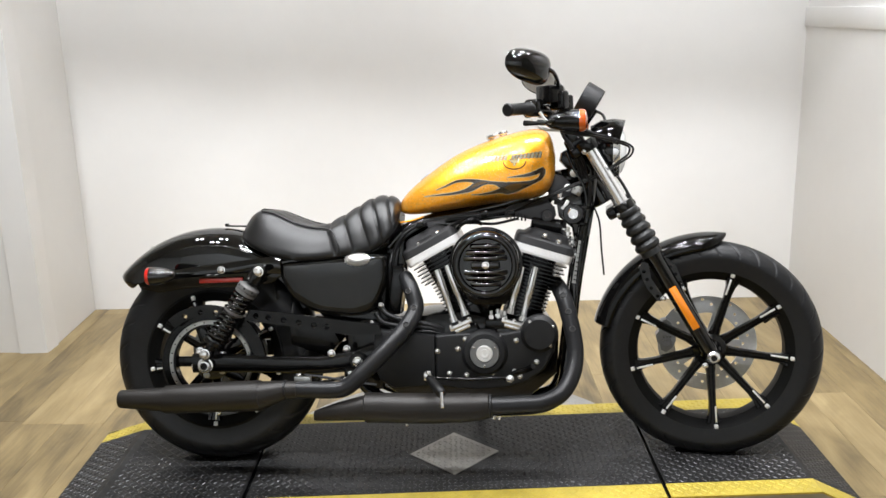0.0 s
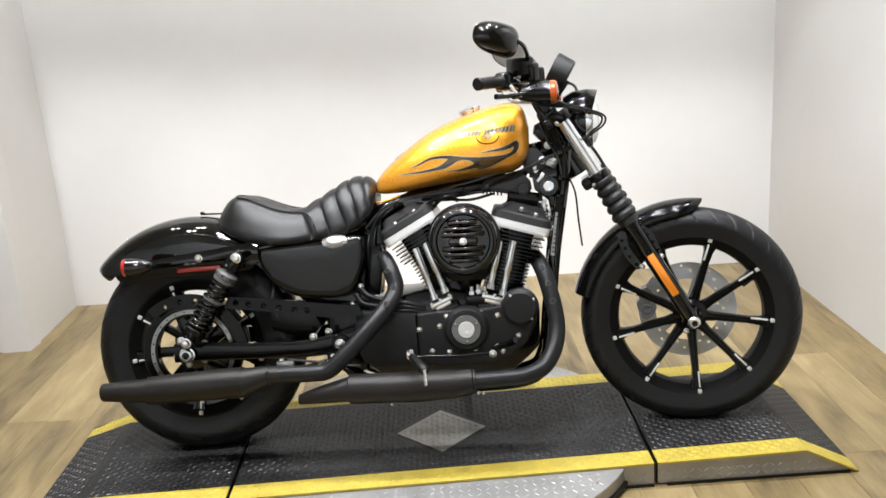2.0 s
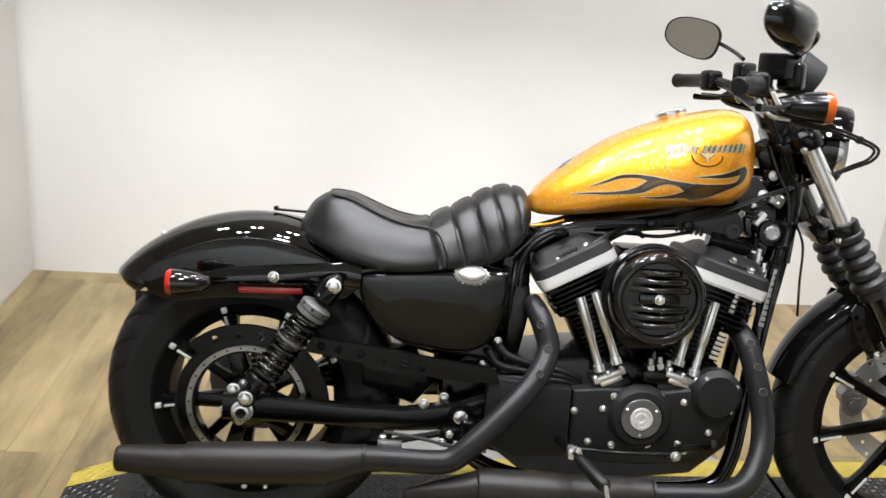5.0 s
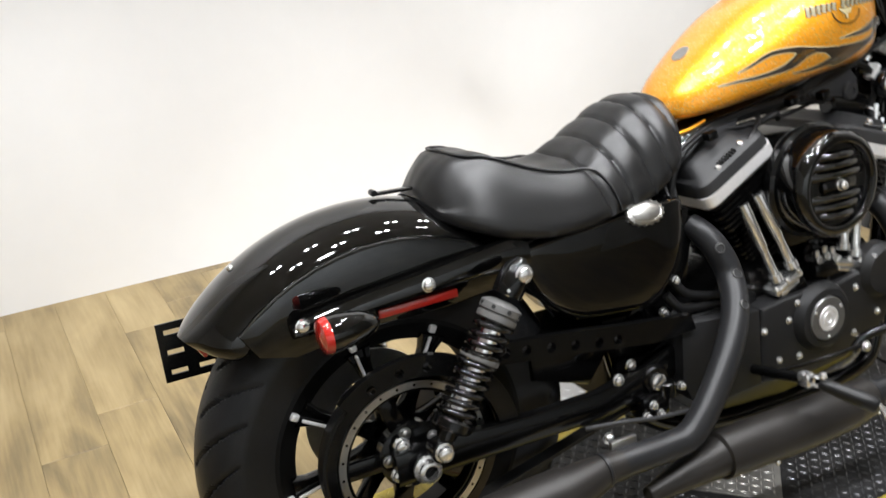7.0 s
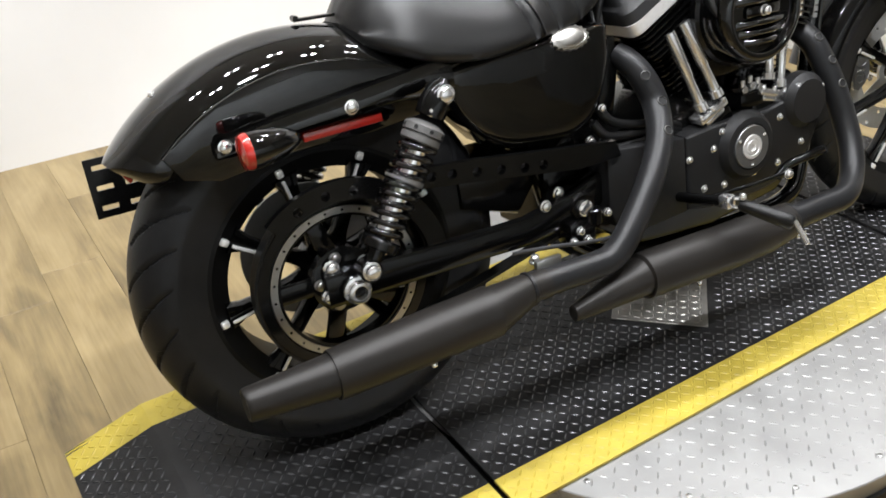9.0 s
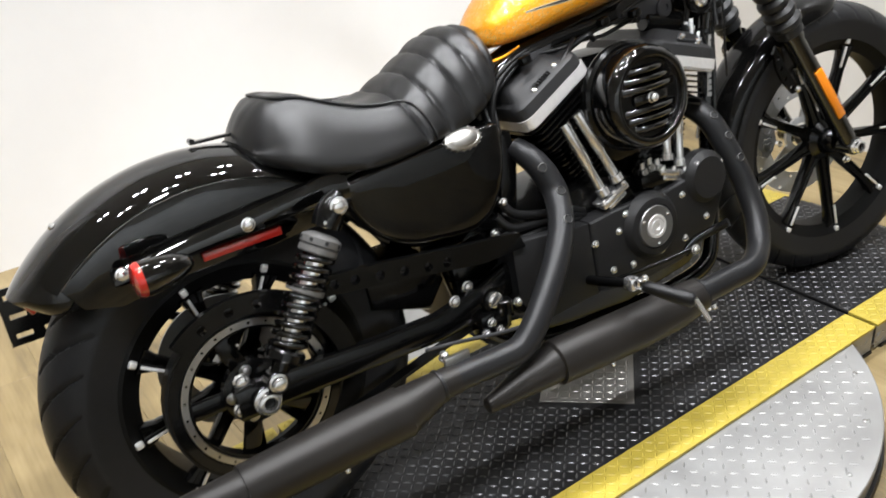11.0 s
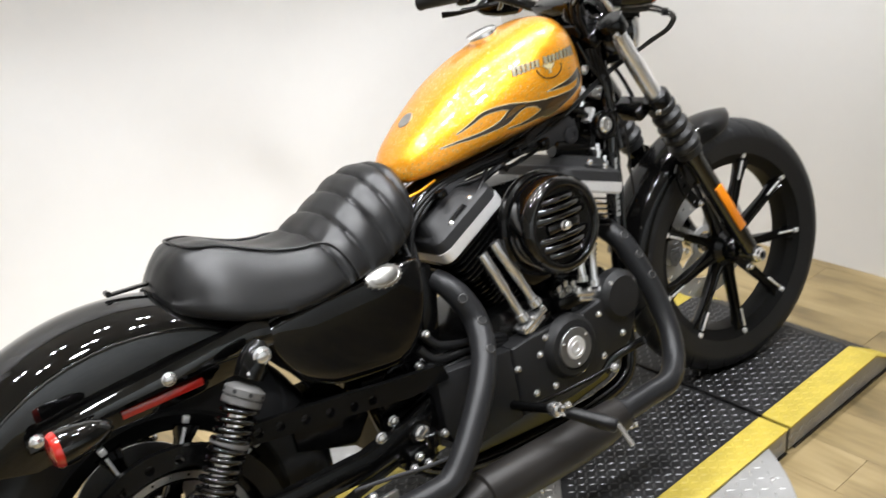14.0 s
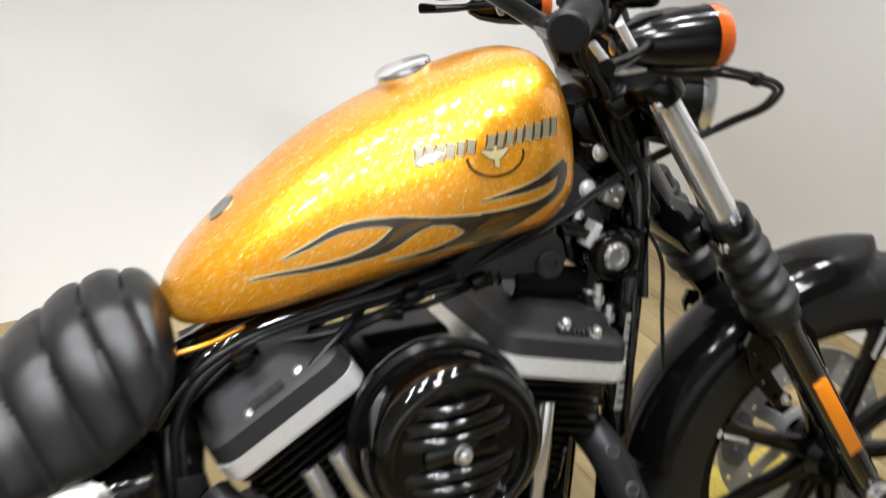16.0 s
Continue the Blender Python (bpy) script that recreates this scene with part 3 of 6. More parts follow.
FX, FZ, RX, RZ = 1.527, 0.323, 0.0, 0.314
RAKE = Vector((-0.5, 0, 0.866))
STEER = Matrix.Translation((1.16, 0, 0.87)) @ Matrix.Rotation(radians(-6.6), 4, RAKE) @ Matrix.Translation((-1.16, 0, -0.87))
front = wheel("front_wheel", FX, FZ, 0.331, 0.051, 0.2475, 0.038, -0.016, -0.033, 33, "nine-spoke black front wheel with bright spoke tips")
rear = wheel("rear_wheel", RX, RZ, 0.330, 0.077, 0.2125, 0.066, -0.040, -0.066, 26, "nine-spoke black rear wheel with bright spoke tips")


# brake disc, front, on the far side
bm = bmesh.new()
circ = [(0.150 * math.cos(2 * math.pi * k / 72), 0.150 * math.sin(2 * math.pi * k / 72)) for k in range(72)]
inn = [(0.098 * math.cos(2 * math.pi * k / 60), 0.098 * math.sin(2 * math.pi * k / 60)) for k in range(60)]
holes = [((0.108, 0.124, 0.140)[k % 3] * math.cos(2 * math.pi * k / 30), (0.108, 0.124, 0.140)[k % 3] * math.sin(2 * math.pi * k / 30), 0.0045) for k in range(30)]
add_drilled(bm, circ, [inn] + holes, 0.0598, 0.0642, 10)
disc = part("brake_disc", bm, DISC, front, "drilled steel brake disc", 30)
bm = bmesh.new()
for k in range(5):
    rot = Matrix.Rotation(2 * math.pi * k / 5 + 0.3, 4, "Y")
    add_box(bm, (0.024, 0.006, 0.075), rot @ Matrix.Translation((0, 0.062, 0.068)), 0.002, 1)
add_lathe(bm, [(0.03, -0.004), (0.045, -0.004), (0.045, 0.004), (0.03, 0.004)], spin_y(0, 0.062, 0), 32, True)
part("disc_carrier", bm, DISC, front, "bare metal disc carrier")

# belt pulley, rear, near side
bm = bmesh.new()
PY = -0.098
add_lathe(bm, [(0.112, -0.016), (0.146, -0.018), (0.152, -0.016), (0.152, 0.012), (0.149, 0.016), (0.133, 0.0165), (0.131, 0.012), (0.112, 0.012)], spin_y(0, PY, 0), 96, True)
pulley = part("drive_pulley", bm, SATIN, rear, "black toothed belt pulley with a bright face ring", 30)
bm = bmesh.new()
add_lathe(bm, [(0.118, 0.0125), (0.118, 0.0168), (0.130, 0.0168), (0.131, 0.0125)], spin_y(0, PY, 0), 96, True)
part("face_ring", bm, STEEL, pulley, "bare machined ring")
for k in range(26):
    a = 2 * math.pi * k / 26
    bm = bmesh.new()
    add_cyl(bm, (0.124 * math.cos(a), PY - 0.0155, 0.124 * math.sin(a)), (0.124 * math.cos(a), PY - 0.0172, 0.124 * math.sin(a)), 0.0024, 8)
    part("rivet", bm, SATIN, pulley)
for k in range(5):
    rot = Matrix.Rotation(radians(270 + 72 * k), 4, "Y")
    bm = bmesh.new()
    add_box(bm, (0.032, 0.014, 0.08), rot @ Matrix.Translation((0, PY + 0.004, 0.078)), 0.005, 2)
    part("pulley_spoke", bm, SATIN, pulley)
bm = bmesh.new()
add_lathe(bm, [(0.0, -0.02), (0.055, -0.02), (0.057, 0.004), (0.05, 0.008), (0.026, 0.012), (0.022, 0.03), (0, 0.03)], spin_y(0, PY, 0), 40)
part("pulley_hub", bm, SATIN, pulley)
for k in range(5):
    a = 2 * math.pi * k / 5 + 0.55
    bolt(pulley, (0.043 * math.cos(a), PY - 0.009, 0.043 * math.sin(a)), 0.0085, 0.008, material=STEEL)
# drive belt to the engine sprocket
bm = bmesh.new()
pts = []
for a in range(95, 270, 7):
    pts.append((0.155 * math.cos(radians(a)), 0.155 * math.sin(radians(a)) + RZ))
sx, sz, sr = 0.565, 0.345, 0.05
pts += [(sx + sr * math.cos(radians(a)), sz + sr * math.sin(radians(a))) for a in range(-80, 96, 16)]
vs, fs = [], []
for x, z in pts:
    vs += [(x, -0.112, z), (x, -0.084, z)]
n = len(pts)
for x, z in pts:
    cx, cz = (0, RZ) if x < 0.3 else (sx, sz)
    d = math.hypot(x - cx, z - cz)
    vs += [(cx + (x - cx) * (d - 0.006) / d, -0.112, cz + (z - cz) * (d - 0.006) / d), (cx + (x - cx) * (d - 0.006) / d, -0.084, cz + (z - cz) * (d - 0.006) / d)]
for i in range(n):
    j = (i + 1) % n
    fs += [(2 * i, 2 * j, 2 * j + 1, 2 * i + 1), (2 * n + 2 * i, 2 * n + 2 * i + 1, 2 * n + 2 * j + 1, 2 * n + 2 * j), (2 * i, 2 * n + 2 * i, 2 * n + 2 * j, 2 * j)]
obj("drive_belt", vs, fs, SOFT, bike, "black rubber drive belt")
# rear brake disc, far side
bm = bmesh.new()
add_lathe(bm, [(0.074, -0.003), (0.074, 0.003), (0.124, 0.003), (0.124, -0.003)], spin_y(0, 0.085, 0), 72, True)
part("brake_disc", bm, TIMER, rear, "dark steel rear brake disc", 30)

# ---- frame ----


def tube_part(name, pts, r, material, label="", parent=None, seg=14, per=8):
    bm = bmesh.new()
    add_tube(bm, pts, r, seg, per)
    return part(name, bm, material, parent or bike, label, 40)


for s in (-1, 1):
    tube_part("frame_rail", [(1.175, s * 0.03, 0.87), (1.165, s * 0.045, 0.78), (1.143, s * 0.055, 0.66), (1.118, s * 0.06, 0.52), (1.098, s * 0.065, 0.36), (1.075, s * 0.075, 0.22), (1.02, s * 0.085, 0.165), (0.85, s * 0.09, 0.155), (0.6, s * 0.09, 0.17),
                             (0.47, s * 0.075, 0.23), (0.43, s * 0.05, 0.36), (0.42, s * 0.045, 0.5), (0.38, s * 0.06, 0.60), (0.30, s * 0.09, 0.625), (0.18, s * 0.11, 0.608)], 0.0185, GLOSS, "gloss black frame tube")
tube_part("backbone", [(1.15, 0, 0.86), (1.0, 0, 0.83), (0.8, 0, 0.76), (0.62, 0, 0.70), (0.5, 0, 0.64), (0.42, 0, 0.58)], 0.03, GLOSS, "gloss black frame backbone")
bm = bmesh.new()
add_cyl(bm, (1.118, 0, 0.945), (1.215, 0, 0.775), 0.036, 28, bevel=0.004)
part("steering_head", bm, GLOSS, bike, "gloss black steering head")
# swing arm
for s in (-1, 1):
    bm = bmesh.new()
    ring = []
    for x, z, h, y, w in ((-0.045, 0.317, 0.028, s * 0.138, 0.012), (0.03, 0.318, 0.028, s * 0.138, 0.013), (0.2, 0.312, 0.024, s * 0.138, 0.013), (0.34, 0.306, 0.025, s * 0.132, 0.014), (0.45, 0.316, 0.03, s * 0.12, 0.016), (0.52, 0.34, 0.03, s * 0.11, 0.018)):
        ring.append([bm.verts.new((x, y + dy * w, z + dz * h)) for dy, dz in ((-1, -0.7), (-0.7, -1), (0.7, -1), (1, -0.7), (1, 0.7), (0.7, 1), (-0.7, 1), (-1, 0.7))])
    for a, b in zip(ring, ring[1:]):
        for i in range(8):
            bm.faces.new((a[i], a[(i + 1) % 8], b[(i + 1) % 8], b[i]))
    bm.faces.new(ring[0][::-1])
    bm.faces.new(ring[-1])
    part("swing_arm", bm, SATIN, bike, "black swing arm", 35)
    bm = bmesh.new()
    add_cyl(bm, (0, s * 0.118, RZ), (0, s * 0.162, RZ), 0.024, 24, bevel=0.003)
    part("axle_block", bm, SATIN, bike)
    bm = bmesh.new()
    add_lathe(bm, [(0.0235, 0), (0.0235, 0.004), (0.019, 0.005), (0.019, 0.016), (0.0165, 0.018), (0.0115, 0.018), (0.0105, 0.004), (0, 0.004)], axis_to((0, s * 0.161, RZ), (0, s, 0)), 24)
    nut = part("axle_nut", bm, CHROME, bike, "steel axle nut")
    # black plug stands in for the shade down the hollow axle
    bm = bmesh.new()
    add_cyl(bm, (0, s * 0.162, RZ), (0, s * 0.168, RZ), 0.0102, 20)
    part("axle_bore_shade", bm, SATIN, nut, "black plug for the shade in the hollow axle end")
    bolt(bike, (0.014, s * 0.206, 0.357), 0.0125, 0.014, (0, s, 0))
    bolt(bike, (-0.026, s * 0.130, 0.350), 0.0115, 0.012, (0, s, 0))
    bolt(bike, (-0.040, s * 0.136, 0.306), 0.0105, 0.012, (0, s, 0))

# belt guard with drilled bar, and arc guard over the pulley
bm = bmesh.new()
add_drilled(bm, [(0.125, 0.450), (0.14, 0.482), (0.25, 0.470), (0.41, 0.447), (0.53, 0.432), (0.54, 0.402), (0.45, 0.400), (0.26, 0.430)],
            [(x, z, 0.0088) for x, z in ((0.160, 0.463), (0.198, 0.458), (0.244, 0.4495), (0.290, 0.441), (0.336, 0.432), (0.374, 0.4275))], -0.146, -0.160)
part("belt_guard", bm, SATIN, bike, "satin black drilled belt guard", 35)
bm = bmesh.new()
arc = [(0.181 * math.cos(radians(a)), RZ + 0.181 * math.sin(radians(a))) for a in range(-4, 132, 5)]
arc += [(0.147 * math.cos(radians(a)), RZ + 0.147 * math.sin(radians(a))) for a in range(131, -5, -5)]
add_drilled(bm, arc, [(0.161 * math.cos(radians(a)), RZ + 0.161 * math.sin(radians(a)), 0.008) for a in (79, 96, 114)], -0.128, -0.142)
part("pulley_guard", bm, SATIN, bike, "black drilled arc guard over the pulley", 35)
# near-black for discs that stand in for the shade inside holes
HOLE = mat("hole_shade_black", (0.006, 0.006, 0.006), 0.8)
# mud guard behind the gearbox
bm = bmesh.new()
add_prism(bm, [(0.245, 0.36), (0.24, 0.44), (0.36, 0.44), (0.40, 0.37), (0.36, 0.32)], 0.03, -0.085, 0.01)
part("debris_deflector", bm, SATIN, bike, "black plastic debris deflector", 35)

# ---- shocks ----
for s in (-1, 1):
    top, bot = Vector((0.183, s * 0.181, 0.600)), Vector((0.015, s * 0.190, 0.355))
    d = (top - bot).normalized()
    L = (top - bot).length
    bm = bmesh.new()
    add_cyl(bm, bot + d * 0.02, bot + d * (L * 0.5), 0.016, 20)
    add_cyl(bm, bot + d * (L * 0.70), bot + d * (L * 0.8), 0.0225, 24)
    add_cyl(bm, bot + d * 0.035, bot + d * 0.055, 0.034, 28, bevel=0.004)
    add_cyl(bm, bot - Y * 0.016, bot + Y * 0.016, 0.019, 20, bevel=0.003)
    add_cyl(bm, bot, bot + d * 0.05, 0.014, 16)
    bolt(bike, (0.160, s * 0.196, 0.579), 0.0075, 0.008, (0, s, 0))
    shock = part("shock_absorber", bm, SATIN, bike, "black coil-over rear shock absorber")
    bm = bmesh.new()
    add_cyl(bm, bot + d * 0.06, bot + d * (L * 0.71), 0.0175, 20)
    part("shock_rod", bm, CHROME, shock, "bright damper body")
    bm = bmesh.new()
    turns, pts = 10.2, []
    u = d.orthogonal().normalized()
    w = d.cross(u)
    for i in range(int(turns * 14) + 1):
        a = 2 * math.pi * i / 14
        p = bot + d * (0.055 + (L * 0.725 - 0.055) * i / (turns * 14)) + 0.028 * (math.cos(a) * u + math.sin(a) * w)
        pts.append((p.x, p.y, p.z))
    add_tube(bm, pts, 0.0052, 8, 1)
    part("coil_spring", bm, GLOSS, shock, "gloss black coil spring", 60)
    bm = bmesh.new()
    p0 = bot + d * (L * 0.72)
    add_lathe(bm, [(0.012, 0), (0.030, 0), (0.0325, 0.002), (0.0325, 0.011), (0.0295, 0.012), (0.0295, 0.014), (0.0335, 0.015), (0.0335, 0.026), (0.0315, 0.028), (0.022, 0.033), (0.012, 0.035)], axis_to(p0, d), 32, True)
    col = part("preload_collar", bm, COLLAR, shock, "grey notched preload collar", 30)
    for k in range(8):
        a = 2 * math.pi * k / 8
        q = p0 + d * 0.021 + 0.033 * (math.cos(a) * u + math.sin(a) * w)
        # dark studs stand in for the shade in the collar's notches
        bm = bmesh.new()
        add_cyl(bm, q - 0.002 * (math.cos(a) * u + math.sin(a) * w), q + 0.0012 * (math.cos(a) * u + math.sin(a) * w), 0.0035, 8)
        part("collar_notch", bm, HOLE, col)
    bm = bmesh.new()
    add_lathe(bm, [(0.018, 0), (0.0305, 0), (0.032, 0.0015), (0.032, 0.008), (0.0305, 0.0095), (0.018, 0.0095)], axis_to(bot + d * (L * 0.5), d), 28, True)
    part("spring_spacer", bm, COLLAR, shock, "grey ring on the spring", 30)
    bm = bmesh.new()
    q = bot + d * (L * 0.87)
    add_tube(bm, [(*q, 0.024), (*(q + d * 0.02), 0.025), (*(q + d * 0.045), 0.021), (*(q + d * 0.062), 0.008)], 0.02, 16, 4)
    part("top_eye", bm, SATIN, shock, "black upper shock eye")
    bolt(shock, (top.x + 0.002, top.y + s * 0.021, top.z), 0.0125, 0.008, (0, s, 0))

# ---- rear fender ----


def arc_fender(name, cx, cz, R, half, a0, a1, skirt, label, material, n=64, tip=0.0, thick=0.003):
    """A mudguard: an arc of a rounded channel section."""
    sect = []
    for k in range(-12, 13):
        t = k / 12
        ang = t * radians(90)
        y = half * math.sin(ang) ** 1 if abs(t) < 1 else half * t
        r = R - (half * 0.62) * (1 - math.cos(ang) if abs(t) < 1 else 1)
        sect.append((y, r))
    sect = [(-half, R - half * 0.62 - skirt), (-half * 1.005, R - half * 0.62 - skirt * 0.5)] + sect + [(half * 1.005, R - half * 0.62 - skirt * 0.5), (half, R - half * 0.62 - skirt)]
    inner = [(y * (1 - thick / half), r - thick) for y, r in sect[::-1]]
    loop = sect + inner
    vs, fs, w = [], [], len(loop)
    for i in range(n + 1):
        f = i / n
        a = radians(a0 + (a1 - a0) * f)
        for y, r in loop:
            lift, pinch = 0.0, 1.0
            if tip and f > 1 - tip:
                g = (f - (1 - tip)) / tip
                pinch = math.sqrt(max(0.0, 1 - (0.95 * g) ** 3)) if tip < 0.1 else math.sqrt(max(0.02, 1 - g ** 2.3))
                lift = (R - r) * (1 - pinch) * (0.8 if tip < 0.1 else 0.97)
            vs.append((cx + (r + lift) * math.cos(a), y * pinch, cz + (r + lift) * math.sin(a)))
    for i in range(n):
        for j in range(w):
            k = (j + 1) % w
            fs.append((i * w + j, i * w + k, (i + 1) * w + k, (i + 1) * w + j))
    fs += [tuple(range(w)), tuple(n * w + j for j in range(w - 1, -1, -1))]
    return obj(name, vs, fs, material, bike, label, 40)


rf = arc_fender("rear_fender", RX, 0.320, 0.403, 0.098, 28, 140.5, 0.012, "gloss black rear fender", GLOSS, tip=0.06)
bm = bmesh.new()
add_lathe(bm, [(0.006, -0.002), (0.006, 0.003), (0.004, 0.006), (0, 0.007)], axis_to((RX + 0.402 * math.cos(radians(122)), 0, 0.32 + 0.402 * math.sin(radians(122))), (math.cos(radians(122)), 0, math.sin(radians(122)))), 16)
part("fender_screw", bm, CHROME, rf)
# raised fender lining panel and strut on each side
for s in (-1, 1):
    bm = bmesh.new()
    out = [(0.356 * math.cos(radians(a)), 0.32 + 0.356 * math.sin(radians(a))) for a in range(48, 135, 6)]
    out += [(-0.215, 0.545), (-0.16, 0.53), (-0.05, 0.545), (0.1, 0.545), (0.2, 0.555)]
    add_prism(bm, out, s * 0.090, s * 0.107, 0.005)
    part("fender_support", bm, GLOSS, bike, "gloss black fender support panel", 40)
    bm = bmesh.new()
    ring = []
    for x, z, h in ((-0.165, 0.578, 0.008), (-0.14, 0.583, 0.014), (-0.05, 0.594, 0.015), (0.05, 0.602, 0.017), (0.14, 0.61, 0.02), (0.205, 0.612, 0.026), (0.235, 0.606, 0.022)):
        ring.append([bm.verts.new((x, s * (0.126 + dy * 0.012), z + dz * h)) for dy, dz in ((-1, -1), (0.4, -1), (1, -0.5), (1, 0.4), (0.5, 1), (-1, 1))])
    for a, b in zip(ring, ring[1:]):
        for i in range(6):
            bm.faces.new((a[i], a[(i + 1) % 6], b[(i + 1) % 6], b[i]))
    bm.faces.new(ring[0])
    bm.faces.new(ring[-1])
    strut = part("fender_strut", bm, GLOSS, bike, "gloss black fender strut", 35)
    bolt(strut, (0.053, s * 0.138, 0.601), 0.0095, 0.007, (0, s, 0))
    bolt(strut, (-0.150, s * 0.136, 0.587), 0.0095, 0.007, (0, s, 0))
    bm = bmesh.new()
    add_box(bm, (0.136, 0.006, 0.0145), Matrix.Translation((0.043, s * 0.112, 0.567)) @ Matrix.Rotation(radians(-1), 4, "Y"), 0.0025)
    part("side_reflector", bm, RED, bike, "red side reflector")
    # rear signal lamp
    bm = bmesh.new()
    c = Vector((-0.136, s * 0.214, 0.593))
    d = (1, s * -0.05, 0.02)
    add_lathe(bm, [(0.0, 0.078), (0.006, 0.077), (0.0135, 0.069), (0.0215, 0.050), (0.0255, 0.028), (0.0275, 0.011), (0.0275, 0.0), (0.025, -0.001), (0, -0.001)], axis_to(c, d), 32)
    sig = part("rear_signal", bm, GLOSS, bike, "gloss black bullet turn signal with a red lens")
    bm = bmesh.new()
    add_lathe(bm, [(0.0272, 0.005), (0.0272, -0.005), (0.024, -0.011), (0.013, -0.014), (0, -0.015)], axis_to(c, d), 32)
    part("lens", bm, RED, sig, "red lens")
    tube = bmesh.new()
    add_tube(tube, [(-0.095, s * 0.20, 0.59), (-0.10, s * 0.15, 0.582), (-0.12, s * 0.115, 0.58)], 0.008, 10, 4)
    part("stalk", tube, GLOSS, sig)
# tail reflector, grab hook, plate bracket
bm = bmesh.new()
add_box(bm, (0.008, 0.055, 0.032), Matrix.Translation((-0.287, -0.012, 0.560)) @ Matrix.Rotation(radians(-30), 4, "Y"), 0.003)
part("tail_reflector", bm, RED, bike, "small red tail reflector")
bm = bmesh.new()
slots = []
for i in range(3):
    for j in range(3):
        u, v = -0.302 + i * 0.048, 0.532 - j * 0.036
        slots.append([(u - 0.014, v - 0.0045), (u + 0.014, v - 0.0045), (u + 0.014, v + 0.0045), (u - 0.014, v + 0.0045)])
add_drilled(bm, [(-0.328, 0.443), (-0.180, 0.443), (-0.180, 0.549), (-0.328, 0.549)], slots, 0.170, 0.174)
part("plate_bracket", bm, SATIN, bike, "black slotted licence plate bracket")
tube_part("plate_arm", [(-0.19, 0.165, 0.47), (-0.12, 0.165, 0.44), (-0.05, 0.16, 0.40), (0.0, 0.155, 0.36)], 0.009, SATIN, "black plate bracket arm")
bm = bmesh.new()
add_box(bm, (0.085, 0.016, 0.005), Matrix.Translation((0.072, 0.0, 0.7265)) @ Matrix.Rotation(radians(2), 4, "Y"), 0.0015)
add_cyl(bm, (0.033, -0.008, 0.731), (0.033, 0.008, 0.731), 0.005, 12)
part("seat_bracket", bm, SATIN, bike, "black seat mounting bracket")


# ---- seat ----
def lerp_table(table, x):
    for a, b in zip(table, table[1:]):
        if x <= b[0]:
            f = (x - a[0]) / (b[0] - a[0])
            f = min(max(f, 0), 1)
            return [p + (q - p) * f for p, q in zip(a[1:], b[1:])]
    return list(table[-1][1:])


def smooth_table(rows, n):
    c = curve_points(rows, 10)
    return [tuple(float(q) for q in v) for v in c]


# along the seat: crown height, underside, half width, and the ridge's half width and height
SEAT = smooth_table([(0.094, 0.706, 0.694, 0.035, 0.012, 0.705), (0.101, 0.727, 0.685, 0.068, 0.025, 0.723), (0.120, 0.755, 0.672, 0.098, 0.04, 0.748), (0.148, 0.776, 0.658, 0.118, 0.058, 0.768), (0.175, 0.781, 0.647, 0.129, 0.072, 0.771), (0.21, 0.775, 0.634, 0.138, 0.084, 0.763),
                     (0.26, 0.750, 0.625, 0.146, 0.094, 0.741), (0.31, 0.733, 0.622, 0.149, 0.1, 0.724), (0.36, 0.734, 0.624, 0.146, 0.104, 0.717), (0.41, 0.757, 0.628, 0.137, 0.1, 0.722), (0.46, 0.785, 0.634, 0.13, 0.09, 0.742),
                     (0.50, 0.807, 0.642, 0.125, 0.082, 0.765), (0.545, 0.815, 0.666, 0.12, 0.076, 0.778), (0.575, 0.806, 0.695, 0.107, 0.066, 0.776), (0.592, 0.782, 0.728, 0.07, 0.04, 0.768)], 0)
SEAMS = (0.372, 0.418, 0.463, 0.506, 0.55)


def seat_half(x):
    """Half a cross-section at x, from the crown round to the middle of the underside, as evenly spaced (y, z)."""
    zt, zb, w, wp, zp = lerp_table(SEAT, x)
    soft = min(1, max(0, (x - 0.35) / 0.08))
    soft = soft * soft * (3 - 2 * soft)
    g = max(0, min(1, (x - 0.12) / 0.06, (0.42 - x) / 0.06))
    bucket = [(0, zt - 0.007 * g), (0.5 * wp, zt - 0.006 * g), (0.88 * wp, zp + 0.001), (wp, zp), (wp + 0.3 * (w - wp), zp - 0.13 * (zp - zb)), (wp + 0.64 * (w - wp), zp - 0.38 * (zp - zb)), (wp + 0.9 * (w - wp), zp - 0.68 * (zp - zb)),
              (w, zb + 0.02), (w - 0.006, zb + 0.004), (0.6 * w, zb), (0, zb)]
    h = zt - zb
    roll = [(0, zt), (0.3 * w, zt - 0.03 * h), (0.52 * w, zt - 0.1 * h), (0.66 * w, zt - 0.19 * h), (0.79 * w, zt - 0.32 * h), (0.89 * w, zt - 0.48 * h), (0.96 * w, zt - 0.68 * h), (w, zb + 0.024), (w - 0.007, zb + 0.006), (0.6 * w, zb), (0, zb)]
    c = np.array(curve_points([[p + (q - p) * soft for p, q in zip(a, b)] for a, b in zip(bucket, roll)], 8))
    d = np.concatenate([[0], np.cumsum(np.hypot(*np.diff(c, axis=0).T))])
    t = np.linspace(0, d[-1], 33)
    return np.stack([np.interp(t, d, c[:, 0]), np.interp(t, d, c[:, 1])], 1)


def seat_flank(x, z):
    """The half width of the seat's outside at height z."""
    h = seat_half(x)[:26]
    k = int(np.argmin(np.abs(h[:, 1] - z) + (h[:, 0] < 0.3 * h[:, 0].max()) * 1.0))
    return float(h[k, 0])


